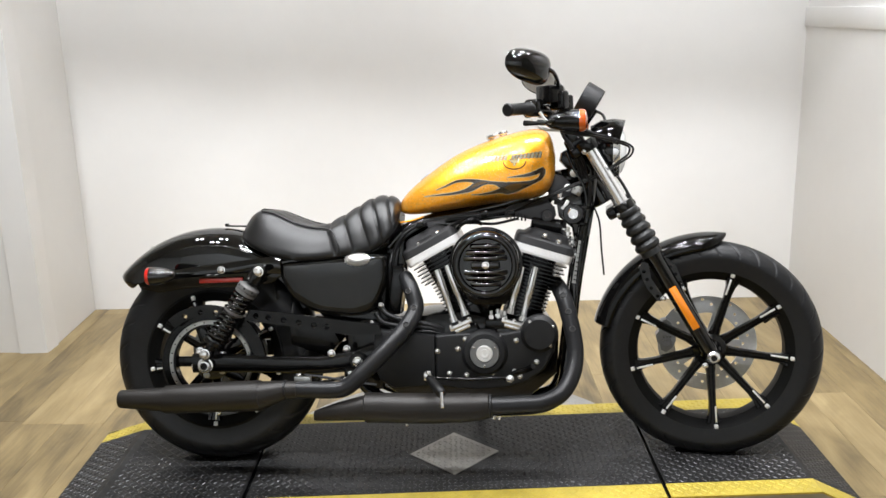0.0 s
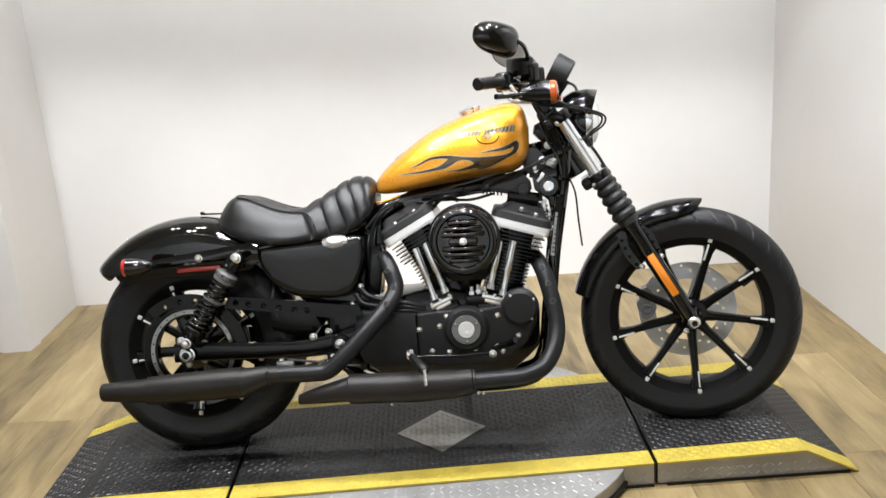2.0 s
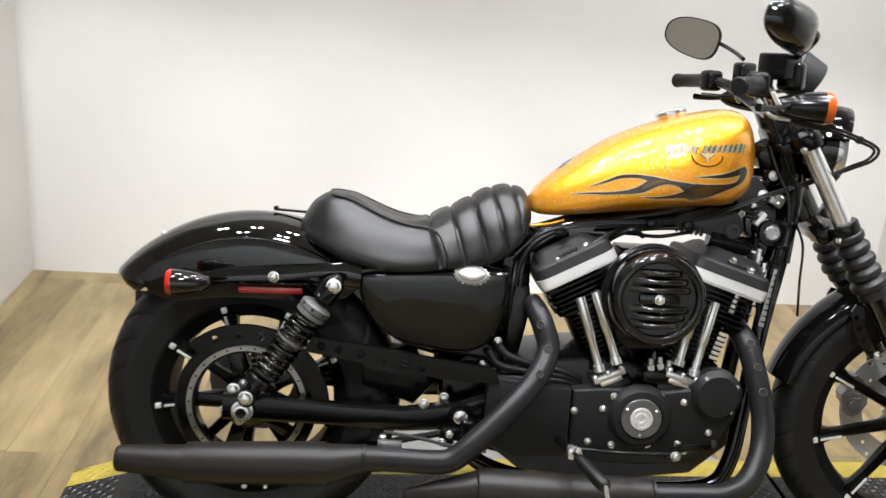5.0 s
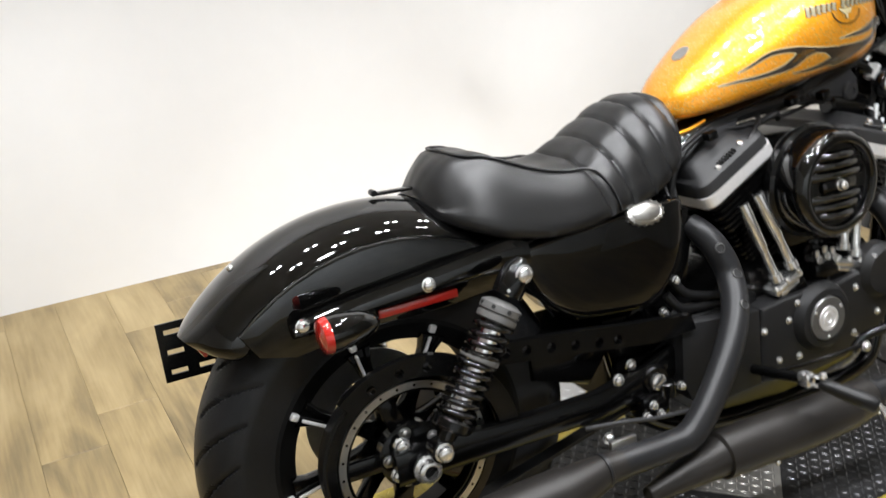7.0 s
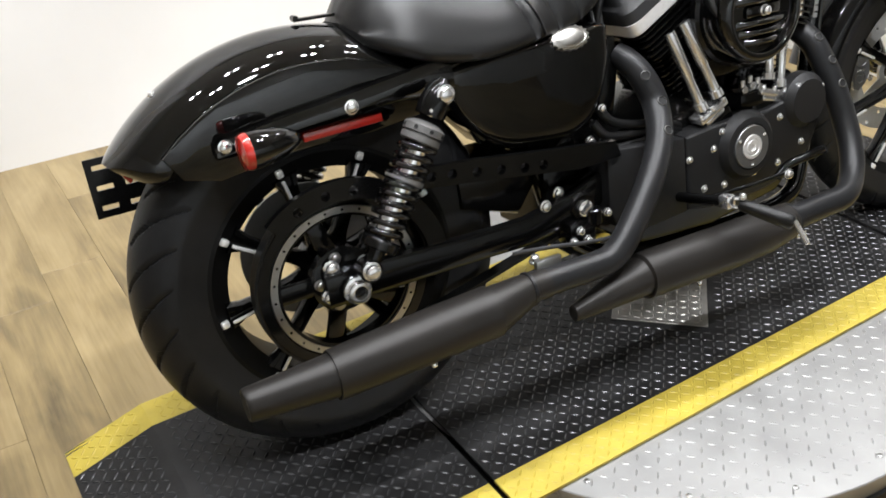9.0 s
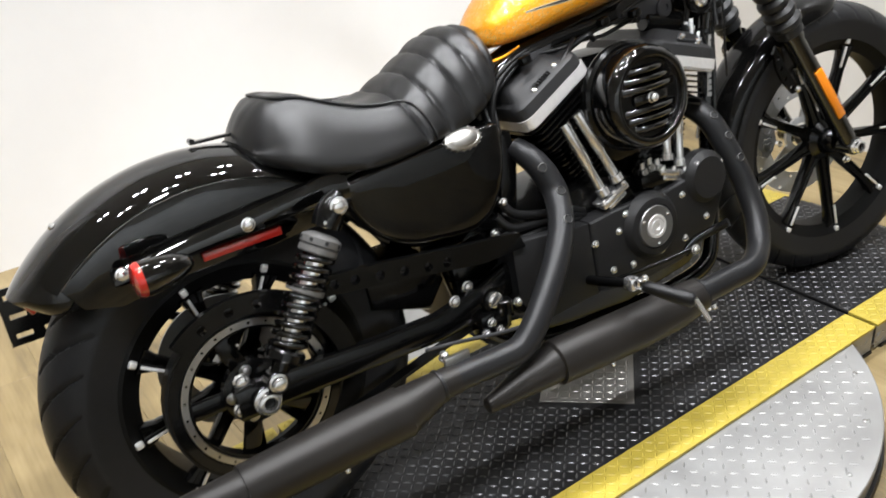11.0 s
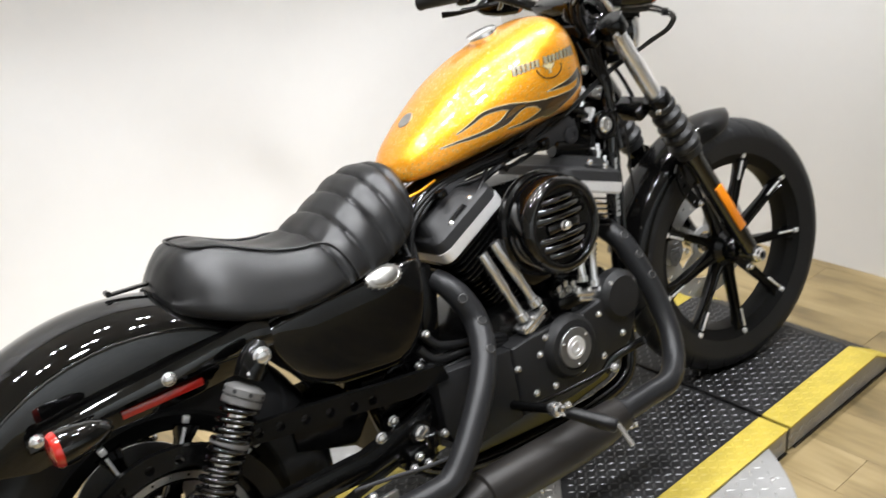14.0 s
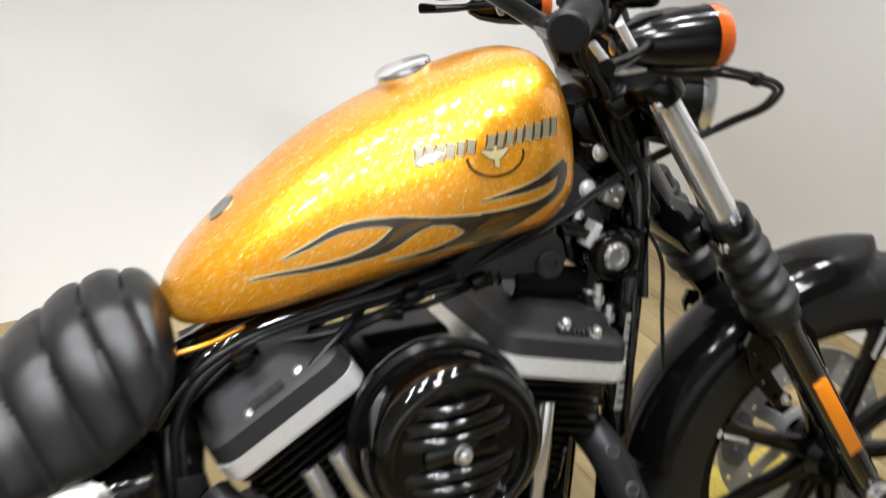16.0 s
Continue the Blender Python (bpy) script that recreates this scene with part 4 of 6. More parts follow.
def seat():
    xs = [0.094 + (0.592 - 0.094) * i / 180 for i in range(181)]
    vs, fs, m = [], [], 64
    for x in xs:
        zt, zb = lerp_table(SEAT, x)[:2]
        half = seat_half(x)
        ring = [(float(y), float(z)) for y, z in half] + [(-float(y), float(z)) for y, z in half[-2:0:-1]]
        nrm = [Vector((ring[(k + 1) % m][1] - ring[k - 1][1], -(ring[(k + 1) % m][0] - ring[k - 1][0]))) for k in range(m)]
        for k, (y, z) in enumerate(ring):
            u = x - 0.27 * (zt - z)
            dip = 0.0
            if z > zb + 0.012 and x > 0.35:
                lim = max(0, min(1, (u - 0.345) / 0.025))
                for sx in SEAMS:
                    q = abs(u - sx)
                    if q < 0.024:
                        dip += (0.0045 * math.exp(-(q / 0.0026) ** 2) + 0.0042 * (1 - q / 0.024) ** 2) * lim
            n = nrm[k].normalized() if nrm[k].length > 0 else Vector((0, 1))
            n = -n if n.x * y + n.y * (z - (zt + zb) / 2) < 0 else n
            wob = 0.0012 * noise.noise(Vector((x * 14, y * 14, z * 14)))
            vs.append((x, y - n.x * (dip + wob), z - n.y * (dip + wob)))
    for i in range(len(xs) - 1):
        for k in range(m):
            j = (k + 1) % m
            fs.append((i * m + k, i * m + j, (i + 1) * m + j, (i + 1) * m + k))
    fs += [tuple(range(m)), tuple((len(xs) - 1) * m + k for k in range(m - 1, -1, -1))]
    ob = obj("seat", vs, fs, LEATHER, bike, "black vinyl solo seat with five stitched rolls", 60)
    # piping over the bucket's rear rim, along its ridge and down the flanks
    for s in (-1, 1):
        pts = [(0.156, 0.0, 0.7785), (0.157, s * 0.03, 0.7765)]
        for x in (0.168, 0.20, 0.235, 0.27, 0.305, 0.34, 0.365):
            wp, zp = lerp_table(SEAT, x)[3:]
            pts.append((x, s * (wp + 0.001), zp + 0.0015))
        for x, z in ((0.388, 0.712), (0.401, 0.695), (0.410, 0.674), (0.416, 0.650), (0.418, 0.640)):
            pts.append((x, s * (seat_flank(x, z) + 0.001), z))
        bm = bmesh.new()
        add_tube(bm, pts, 0.0026, 8, 5)
        part("piping", bm, LEATHER, ob, "black seat piping")
    bm = bmesh.new()
    add_prism(bm, [(0.16, 0.69), (0.17, 0.665), (0.21, 0.642), (0.3, 0.632), (0.42, 0.636), (0.5, 0.645), (0.56, 0.665), (0.56, 0.69), (0.3, 0.66), (0.18, 0.70)], 0.09, -0.09, 0.006)
    part("seat_pan", bm, SATIN, bike, "black seat pan")


seat()

# ---- fuel tank ----
TANK = smooth_table([(0.588, 0.785, 0.765, 0.01272), (0.6, 0.805, 0.755, 0.0477), (0.63, 0.836, 0.751, 0.0742), (0.69, 0.882, 0.755, 0.09858), (0.76, 0.928, 0.764, 0.1166), (0.83, 0.96, 0.773, 0.1283), (0.9, 0.983, 0.782, 0.1336), (0.96, 0.998, 0.789, 0.1325),
                     (1.005, 1.004, 0.793, 0.1272), (1.035, 0.999, 0.806, 0.1145), (1.052, 0.984, 0.825, 0.09752), (1.063, 0.955, 0.853, 0.0689), (1.068, 0.925, 0.885, 0.0212)], 0)


def tank_point(x, ang):
    zt, zb, w = lerp_table(TANK, x)
    zm = zb + (zt - zb) * 0.36
    c, s = math.cos(ang), math.sin(ang)
    y = w * math.copysign(abs(c) ** 0.78, c)
    z = zm + (zt - zm) * abs(s) ** 0.92 if s > 0 else zm + (zb - zm) * abs(s) ** 0.55
    return y, z


def tank_side(x, z):
    """The y of the near flank at height z."""
    zt, zb, w = lerp_table(TANK, x)
    zm = zb + (zt - zb) * 0.36
    if z >= zm:
        s = min(1, max(0, (z - zm) / (zt - zm))) ** (1 / 0.92)
    else:
        s = min(1, max(0, (zm - z) / (zm - zb))) ** (1 / 0.55)
    return -w * math.sqrt(max(0, 1 - s * s)) ** 0.78


def tank():
    xs = [0.588 + (1.068 - 0.588) * (i / 110) for i in range(111)]
    xs = sorted(xs + [0.589, 0.5905, 0.5945, 1.0595, 1.0655, 1.067])
    m, vs, fs = 64, [], []
    for x in xs:
        for k in range(m):
            y, z = tank_point(x, 2 * math.pi * k / m)
            vs.append((x, y, z))
    for i in range(len(xs) - 1):
        for k in range(m):
            j = (k + 1) % m
            fs.append((i * m + k, i * m + j, (i + 1) * m + j, (i + 1) * m + k))
    fs += [tuple(range(m)), tuple((len(xs) - 1) * m + k for k in range(m - 1, -1, -1))]
    return obj("fuel_tank", vs, fs, GOLD, bike, "gold metal-flake fuel tank with dark flame graphics", 60)


tank_ob = tank()


def decal(strokes, grow, lift, name, material, label):
    """Tapering strokes (x, z, half width) laid on the tank's near flank."""
    vs, fs = [], []
    for st in strokes:
        c = curve_points(st, 10)
        for i, p in enumerate(c):
            a, b = c[max(i - 1, 0)], c[min(i + 1, len(c) - 1)]
            d = np.array([b[0] - a[0], b[1] - a[1]])
            d = d / (np.linalg.norm(d) + 1e-9)
            w = max(p[2], 0.0003) + grow
            for q in (-1, -0.33, 0.33, 1):
                x, z = float(p[0] - d[1] * w * q), float(p[1] + d[0] * w * q)
                vs.append((x, tank_side(x, z) - lift, z))
            if i:
                k = len(vs) - 8
                fs += [(k + j, k + 4 + j, k + 5 + j, k + 1 + j) for j in range(3)]
    return obj(name, vs, fs, material, tank_ob, label, 60)


FLAMES = [[(0.707, 0.8255, 0.0003), (0.735, 0.836, 0.0018), (0.764, 0.8485, 0.003), (0.789, 0.8525, 0.0035), (0.812, 0.852, 0.004), (0.832, 0.8485, 0.0062), (0.856, 0.846, 0.0045), (0.884, 0.8425, 0.0046), (0.900, 0.8375, 0.0085), (0.916, 0.832, 0.012)],
          [(0.671, 0.807, 0.0003), (0.705, 0.8105, 0.0015), (0.738, 0.8125, 0.0025), (0.770, 0.8165, 0.0035), (0.795, 0.8215, 0.0055), (0.813, 0.828, 0.008), (0.828, 0.837, 0.0095), (0.845, 0.8435, 0.0075), (0.862, 0.8455, 0.005)],
          [(0.904, 0.832, 0.0125), (0.918, 0.827, 0.018), (0.94, 0.829, 0.0155), (0.958, 0.833, 0.012), (0.985, 0.840, 0.0068), (1.006, 0.8475, 0.0048), (1.018, 0.856, 0.006), (1.024, 0.868, 0.0075), (1.027, 0.882, 0.006)],
          [(0.815, 0.810, 0.0003), (0.845, 0.8105, 0.0018), (0.872, 0.814, 0.0035), (0.893, 0.8185, 0.006), (0.908, 0.822, 0.010)],
          [(0.921, 0.858, 0.0003), (0.95, 0.8605, 0.0022), (0.978, 0.8635, 0.0042), (1.002, 0.8695, 0.0058), (1.016, 0.876, 0.006), (1.029, 0.882, 0.005)]]
decal(FLAMES, 0.0017, 0.0006, "flame_outline", CREAM, "cream pinstripe round the flames")
decal(FLAMES, 0.0, 0.0011, "flame_graphic", FLAME, "dark brown flame graphic")
CORES = [[(0.812, 0.829, 0.0006), (0.826, 0.8375, 0.0045), (0.842, 0.8435, 0.0042), (0.862, 0.8455, 0.0012)], [(0.912, 0.828, 0.001), (0.928, 0.8285, 0.0085), (0.946, 0.8315, 0.0085), (0.962, 0.8345, 0.0055), (0.982, 0.839, 0.0008)]]
for core in CORES:
    decal([core], 0.0, 0.0014, "flame_shade", FLAMECORE, "brown shading inside a flame")
# maker's lettering and badge as plain shapes
rows = []
for k in range(15):
    if k == 6:
        continue
    f = k / 14
    x, z, h = 0.860 + 0.158 * f, 0.912 + 0.011 * f, 0.0092 - 0.0025 * math.sin(math.pi * f)
    w = (0.0042, 0.0047, 0.0040, 0.0045, 0.0036, 0.0048)[k % 6]
    rows.append([(x - 0.0022, z - h, w), (x - 0.0006, z - 0.2 * h, w * 0.82), (x + 0.0008, z + 0.3 * h, w * 0.86), (x + 0.0022, z + h, w)])
for row in rows:
    decal([row], 0.0012, 0.0006, "name_bar_edge", FLAME, "dark edge of a name bar")
    decal([row], 0.0, 0.0011, "name_bar", DULLGOLD, "dull gold bar of the maker's name")
cx, cz = 0.942, 0.904
rows = [[(cx + 0.0325 * math.cos(radians(a)), cz + 0.022 * math.sin(radians(a)), 0.0014) for a in range(178, 366, 11)]]
decal(rows, 0.0, 0.0008, "badge_ring", FLAME, "dark badge ring")
rows = [[(cx - 0.016, cz + 0.006, 0.001), (cx, cz, 0.005), (cx + 0.016, cz + 0.006, 0.001)], [(cx, cz + 0.01, 0.002), (cx, cz - 0.012, 0.003)]]
decal(rows, 0.0008, 0.0007, "badge_edge", FLAME, "dark badge shape")
decal(rows, 0.0, 0.0011, "badge_shape", CREAM, "cream badge shape")
# filler cap and rear medallion
bm = bmesh.new()
zc = lerp_table(TANK, 0.895)[0]
add_lathe(bm, [(0.030, -0.006), (0.031, 0.004), (0.0335, 0.005), (0.0345, 0.009), (0.0335, 0.014), (0.030, 0.0165), (0.012, 0.019), (0, 0.0195)], axis_to((0.893, 0, zc - 0.001), (-0.27, 0, 1)), 40)
part("filler_cap", bm, CHROME, tank_ob, "chrome fuel filler cap")
bm = bmesh.new()
add_lathe(bm, [(0.018, -0.002), (0.018, 0.0012), (0.016, 0.002), (0.012, 0.0012), (0, 0.0012)], axis_to((0.667, 0, lerp_table(TANK, 0.667)[0]), (-0.6, 0, 0.8)), 28)
part("medallion", bm, STEEL, tank_ob, "small dark metal medallion")
tube_part("tank_seam", [(0.588, -0.055, 0.729), (0.629, -0.058, 0.735), (0.665, -0.06, 0.746)], 0.0028, GOLD, "gold lower tank seam")

# ---- engine ----
ROT_R, ROT_F = radians(-28), radians(17.4)
CYL_R, CYL_F = Vector((0.695, 0, 0.645)), Vector((1.02, 0, 0.632))
engine = empty("engine")
engine.parent = bike
engine["label"] = "black air-cooled V-twin engine with bright rocker bands"


def rounded_plate(bm, m, hx, hy, z0, z1, r=0.02, seg=4):
    pts = []
    for cx, cy, a0 in ((hx - r, hy - r, 0), (-(hx - r), hy - r, 90), (-(hx - r), -(hy - r), 180), (hx - r, -(hy - r), 270)):
        for k in range(seg + 1):
            a = radians(a0 + 90 * k / seg)
            pts.append((cx + r * math.cos(a), cy + r * math.sin(a)))
    lo = [bm.verts.new(m @ Vector((x, y, z0))) for x, y in pts]
    hi = [bm.verts.new(m @ Vector((x, y, z1))) for x, y in pts]
    n = len(pts)
    for i in range(n):
        bm.faces.new((lo[i], lo[(i + 1) % n], hi[(i + 1) % n], hi[i]))
    bm.faces.new(lo[::-1])
    bm.faces.new(hi)


def cylinder(c, rot, flip, bolts):
    """One cylinder; local z runs up the bore from the rocker band's middle."""
    m = Matrix.Translation(c) @ Matrix.Rotation(rot, 4, "Y")
    bm = bmesh.new()
    rounded_plate(bm, m, 0.052, 0.066, -0.24, -0.012, 0.03)
    barrel = part("cylinder_barrel", bm, SATIN, engine, "black finned cylinder")
    for k in range(17):
        z = -0.205 + k * 0.0112
        head = z > -0.085
        hx = (0.083 if head else 0.062) - (0.006 if k % 2 and head else 0)
        bm = bmesh.new()
        rounded_plate(bm, m @ Matrix.Translation((0, 0, 0)), hx, 0.110 if head else 0.085, z, z + 0.0036, 0.022, 3)
        part("cooling_fin", bm, SATIN, barrel, "", 30)
    bm = bmesh.new()
    rounded_plate(bm, m, 0.088, 0.117, -0.013, -0.009, 0.02)
    rounded_plate(bm, m, 0.090, 0.120, -0.0085, 0.0125, 0.02)
    part("rocker_band", bm, ALU, engine, "bright machined rocker box band", 30)
    bm = bmesh.new()
    # rocker cover: lofted hump
    rings = []
    for z, sx, sy, off in ((0.013, 0.090, 0.120, 0), (0.034, 0.088, 0.117, 0), (0.040, 0.084, 0.111, 0), (0.043, 0.070, 0.100, flip * 0.004), (0.060, 0.058, 0.084, flip * 0.008), (0.066, 0.048, 0.070, flip * 0.008)):
        ring = []
        r = min(sx, sy) * 0.3
        for cx, cy, a0 in ((sx - r, sy - r, 0), (-(sx - r), sy - r, 90), (-(sx - r), -(sy - r), 180), (sx - r, -(sy - r), 270)):
            for k in range(5):
                a = radians(a0 + 90 * k / 4)
                ring.append(bm.verts.new(m @ Vector((cx + r * math.cos(a) + off, cy + r * math.sin(a), z))))
        rings.append(ring)
    for a, b in zip(rings, rings[1:]):
        for i in range(20):
            bm.faces.new((a[i], a[(i + 1) % 20], b[(i + 1) % 20], b[i]))
    bm.faces.new(rings[-1])
    bm.faces.new(rings[0][::-1])
    cover = part("rocker_cover", bm, ROCKER, engine, "wrinkle black rocker cover", 35)
    for k in range(7):
        bm = bmesh.new()
        add_box(bm, (0.003, 0.012, 0.007), m @ Matrix.Translation((flip * 0.004 + (k - 3) * 0.0065, -0.106, 0.044)), 0.001, 1)
        part("cover_rib", bm, ROCKER, cover)
    for q in bolts:
        bolt(cover, q, 0.007, 0.010, m.to_3x3() @ Vector((0, -0.5, 1)))


cylinder(CYL_R, ROT_R, -1, ((0.710, -0.098, 0.695), (0.653, -0.104, 0.662)))
cylinder(CYL_F, ROT_F, 1, ((1.028, -0.102, 0.681), (1.068, -0.104, 0.662)))
# push rod tubes and tappet blocks
for x0, z0, x1, z1, y0 in ((0.705, 0.586, 0.756, 0.432, -0.125), (0.737, 0.600, 0.790, 0.452, -0.13), (0.957, 0.592, 0.920, 0.455, -0.13), (0.998, 0.590, 0.956, 0.432, -0.125)):
    bm = bmesh.new()
    a, b = Vector((x0, y0 + 0.02, z0)), Vector((x1, y0 - 0.008, z1))
    d = (b - a).normalized()
    L = (b - a).length
    add_lathe(bm, [(0, 0), (0.0115, 0), (0.0115, L * 0.55), (0.0095, L * 0.57), (0.0095, L * 0.9), (0.013, L * 0.91), (0.013, L), (0, L)], axis_to(a, d), 20)
    part("push_rod_tube", bm, CHROME, engine, "chrome push rod tube")
for x, z, rot in ((0.775, 0.425, -25), (0.930, 0.428, 17)):
    bm = bmesh.new()
    mm = Matrix.Translation((x, -0.128, z)) @ Matrix.Rotation(radians(rot), 4, "Y")
    add_box(bm, (0.072, 0.036, 0.014), mm, 0.003)
    add_box(bm, (0.05, 0.03, 0.012), mm @ Matrix.Translation((0, 0, -0.012)), 0.003)
    tb = part("tappet_block", bm, CHROME, engine, "chrome tappet clamp")
    for q in (-0.03, 0, 0.03):
        bolt(tb, mm @ Vector((q, -0.014, 0.006)), 0.0055, 0.007, mm.to_3x3() @ Vector((0, 0, 1)))
    bm = bmesh.new()
    add_box(bm, (0.085, 0.07, 0.05), mm @ Matrix.Translation((0, 0.025, -0.04)), 0.006)
    part("tappet_base", bm, SATIN, engine)
# crankcase
bm = bmesh.new()
add_prism(bm, [(0.52, 0.25), (0.52, 0.42), (0.66, 0.45), (0.78, 0.46), (0.90, 0.43), (1.02, 0.45), (1.065, 0.38), (1.06, 0.27), (0.98, 0.20), (0.8, 0.175), (0.6, 0.19)], 0.12, -0.105, 0.01)
part("crankcase", bm, SATIN, engine, "black crankcase", 35)
bm = bmesh.new()
add_prism(bm, [(0.515, 0.405), (0.53, 0.412), (0.695, 0.394), (0.695, 0.246), (0.575, 0.238), (0.53, 0.262), (0.513, 0.30)], -0.09, -0.152, 0.005)
part("sprocket_cover", bm, WRINKLE, engine, "wrinkle black sprocket cover", 30)
bm = bmesh.new()
outl = [(0.698, 0.247), (0.698, 0.394), (0.76, 0.400), (0.83, 0.402), (0.90, 0.400), (0.955, 0.408), (1.0, 0.44), (1.04, 0.43), (1.058, 0.395), (1.05, 0.345), (1.02, 0.29), (0.97, 0.255), (0.91, 0.238), (0.83, 0.232), (0.76, 0.236)]
add_prism(bm, outl, -0.09, -0.152, 0.008, 3)
cam_cover = part("cam_cover", bm, WRINKLE, engine, "wrinkle black cam cover", 30)
for x, z in ((0.787, 0.384), (0.887, 0.388), (0.938, 0.378), (0.765, 0.355), (0.704, 0.348), (0.738, 0.281), (0.789, 0.276), (0.867, 0.281), (0.932, 0.285), (0.947, 0.270), (0.997, 0.313)):
    bolt(cam_cover, (x, -0.151, z), 0.0064, 0.006)
bm = bmesh.new()
add_lathe(bm, [(0.070, 0), (0.066, 0.012), (0.058, 0.02), (0.046, 0.022), (0.0445, 0.016), (0, 0.016)], spin_y(0.844, -0.148, 0.343), 48)
part("timer_boss", bm, WRINKLE, cam_cover, "black round boss", 35)
bm = bmesh.new()
add_lathe(bm, [(0.0435, 0.012), (0.0435, 0.0225), (0.042, 0.0245), (0.026, 0.0245), (0.024, 0.018)], spin_y(0.844, -0.148, 0.343), 48)
tc = part("timer_ring", bm, TIMER, cam_cover, "dark machined timer ring", 30)
bm = bmesh.new()
add_lathe(bm, [(0.0245, 0.018), (0.0245, 0.0245), (0.0235, 0.026), (0.018, 0.0262), (0.017, 0.0245), (0.0145, 0.0245), (0.0135, 0.0265), (0.0075, 0.0265), (0.0065, 0.024), (0, 0.024)], spin_y(0.844, -0.148, 0.343), 40)
part("timer_cover", bm, ALU, cam_cover, "bright round timer cover", 30)
for a in (30, 150, 270):
    bolt(tc, (0.844 + 0.0365 * math.cos(radians(a)), -0.172, 0.343 + 0.0365 * math.sin(radians(a))), 0.0032, 0.003)
bm = bmesh.new()
add_lathe(bm, [(0.056, -0.02), (0.056, 0.004), (0.050, 0.012), (0.047, 0.014), (0.044, 0.018), (0, 0.019)], spin_y(1.006, -0.147, 0.397), 40)
nose = part("nose_cover", bm, WRINKLE, engine, "black round nose cover", 30)
for a in (126, 30, -47):
    bolt(nose, (1.006 + 0.043 * math.cos(radians(a)), -0.158, 0.397 + 0.043 * math.sin(radians(a))), 0.0064, 0.006)
# oil pump fittings beside the rods
for x, z in ((0.865, 0.445), (0.885, 0.45), (0.905, 0.443)):
    bm = bmesh.new()
    add_cyl(bm, (x, -0.10, z), (x, -0.135, z), 0.008, 12, bevel=0.001)
    add_cyl(bm, (x, -0.125, z - 0.012), (x, -0.125, z + 0.02), 0.006, 10, bevel=0.001)
    part("engine_fitting", bm, CHROME, engine, "chrome engine fitting")
bm = bmesh.new()
add_box(bm, (0.075, 0.05, 0.03), Matrix.Translation((0.885, -0.115, 0.425)), 0.004)
part("lifter_cover", bm, SATIN, engine, "black lifter cover")
# gearbox rear
bm = bmesh.new()
add_prism(bm, [(0.42, 0.25), (0.42, 0.40), (0.47, 0.44), (0.53, 0.43), (0.53, 0.22), (0.47, 0.2)], 0.1, -0.08, 0.01)
part("gearbox", bm, SATIN, engine, "black gearbox rear wall", 35)
bm = bmesh.new()
add_lathe(bm, [(0.0, 0), (0.03, 0), (0.03, 0.02), (0.024, 0.03), (0, 0.03)], spin_y(0.462, -0.112, 0.318), 28)
part("pivot_boss", bm, SATIN, bike, "black swing arm pivot boss")
bolt(bike, (0.462, -0.14, 0.318), 0.0155, 0.012)
bolt(bike, (0.425, -0.118, 0.352), 0.009, 0.008)
bolt(bike, (0.505, -0.152, 0.30), 0.007, 0.01)

# air cleaner
AC = spin_y(0.853, 0, 0.606)
bm = bmesh.new()
add_lathe(bm, [(0.0, 0.10), (0.085, 0.10), (0.104, 0.112), (0.108, 0.122), (0.108, 0.132), (0.102, 0.137), (0, 0.137)], AC, 72)
part("air_filter_base", bm, SATIN, bike, "black air cleaner backing plate", 30)
bm = bmesh.new()
add_lathe(bm, [(0.098, 0.132), (0.100, 0.14), (0.100, 0.178), (0.097, 0.190), (0.089, 0.198), (0.080, 0.200), (0.077, 0.197), (0.075, 0.189), (0, 0.187)], AC, 96)
air = part("air_cleaner", bm, GLOSS, bike, "gloss black round air cleaner cover with ribs", 70)
for dz in (-0.055, -0.0375, -0.0205, 0.0205, 0.0375, 0.055):
    half = math.sqrt(0.0755 ** 2 - dz ** 2) - 0.004
    bm = bmesh.new()
    ring = []
    for f in np.linspace(-1, 1, 25):
        f = float(f)
        h = 0.017 * (1 - 0.95 * f * f) * math.sqrt(max(0.0, 1 - f ** 8)) + 0.0004
        row = []
        for k in range(11):
            t = math.pi * k / 10
            row.append(bm.verts.new((0.853 + f * half, -0.1865 - h * math.sin(t) ** 0.8, 0.606 + dz - 0.0083 * math.cos(t))))
        ring.append(row)
    for a, b in zip(ring, ring[1:]):
        for i in range(10):
            bm.faces.new((a[i], a[i + 1], b[i + 1], b[i]))
    part("cover_rib", bm, GLOSSRIB, air, "", 70)
bm = bmesh.new()
add_box(bm, (0.085, 0.010, 0.022), Matrix.Translation((0.853, -0.19, 0.606)), 0.006)
part("cover_badge", bm, GLOSS, air, "black oblong boss")
bolt(air, (0.853, -0.195, 0.606), 0.0085, 0.012)
bm = bmesh.new()
add_prism(bm, [(0.785, 0.56), (0.785, 0.50), (0.815, 0.480), (0.905, 0.480), (0.938, 0.515), (0.945, 0.58), (0.86, 0.62)], -0.06, -0.112, 0.006)
part("filter_bracket", bm, SATIN, bike, "black air cleaner bracket", 35)
bm = bmesh.new()
add_prism(bm, [(0.785, 0.66), (0.80, 0.69), (0.90, 0.69), (0.915, 0.66), (0.91, 0.50), (0.885, 0.44), (0.835, 0.44), (0.80, 0.50), (0.775, 0.60)], 0.05, -0.06, 0.012)
part("throttle_body", bm, SATIN, engine, "black throttle body", 35)
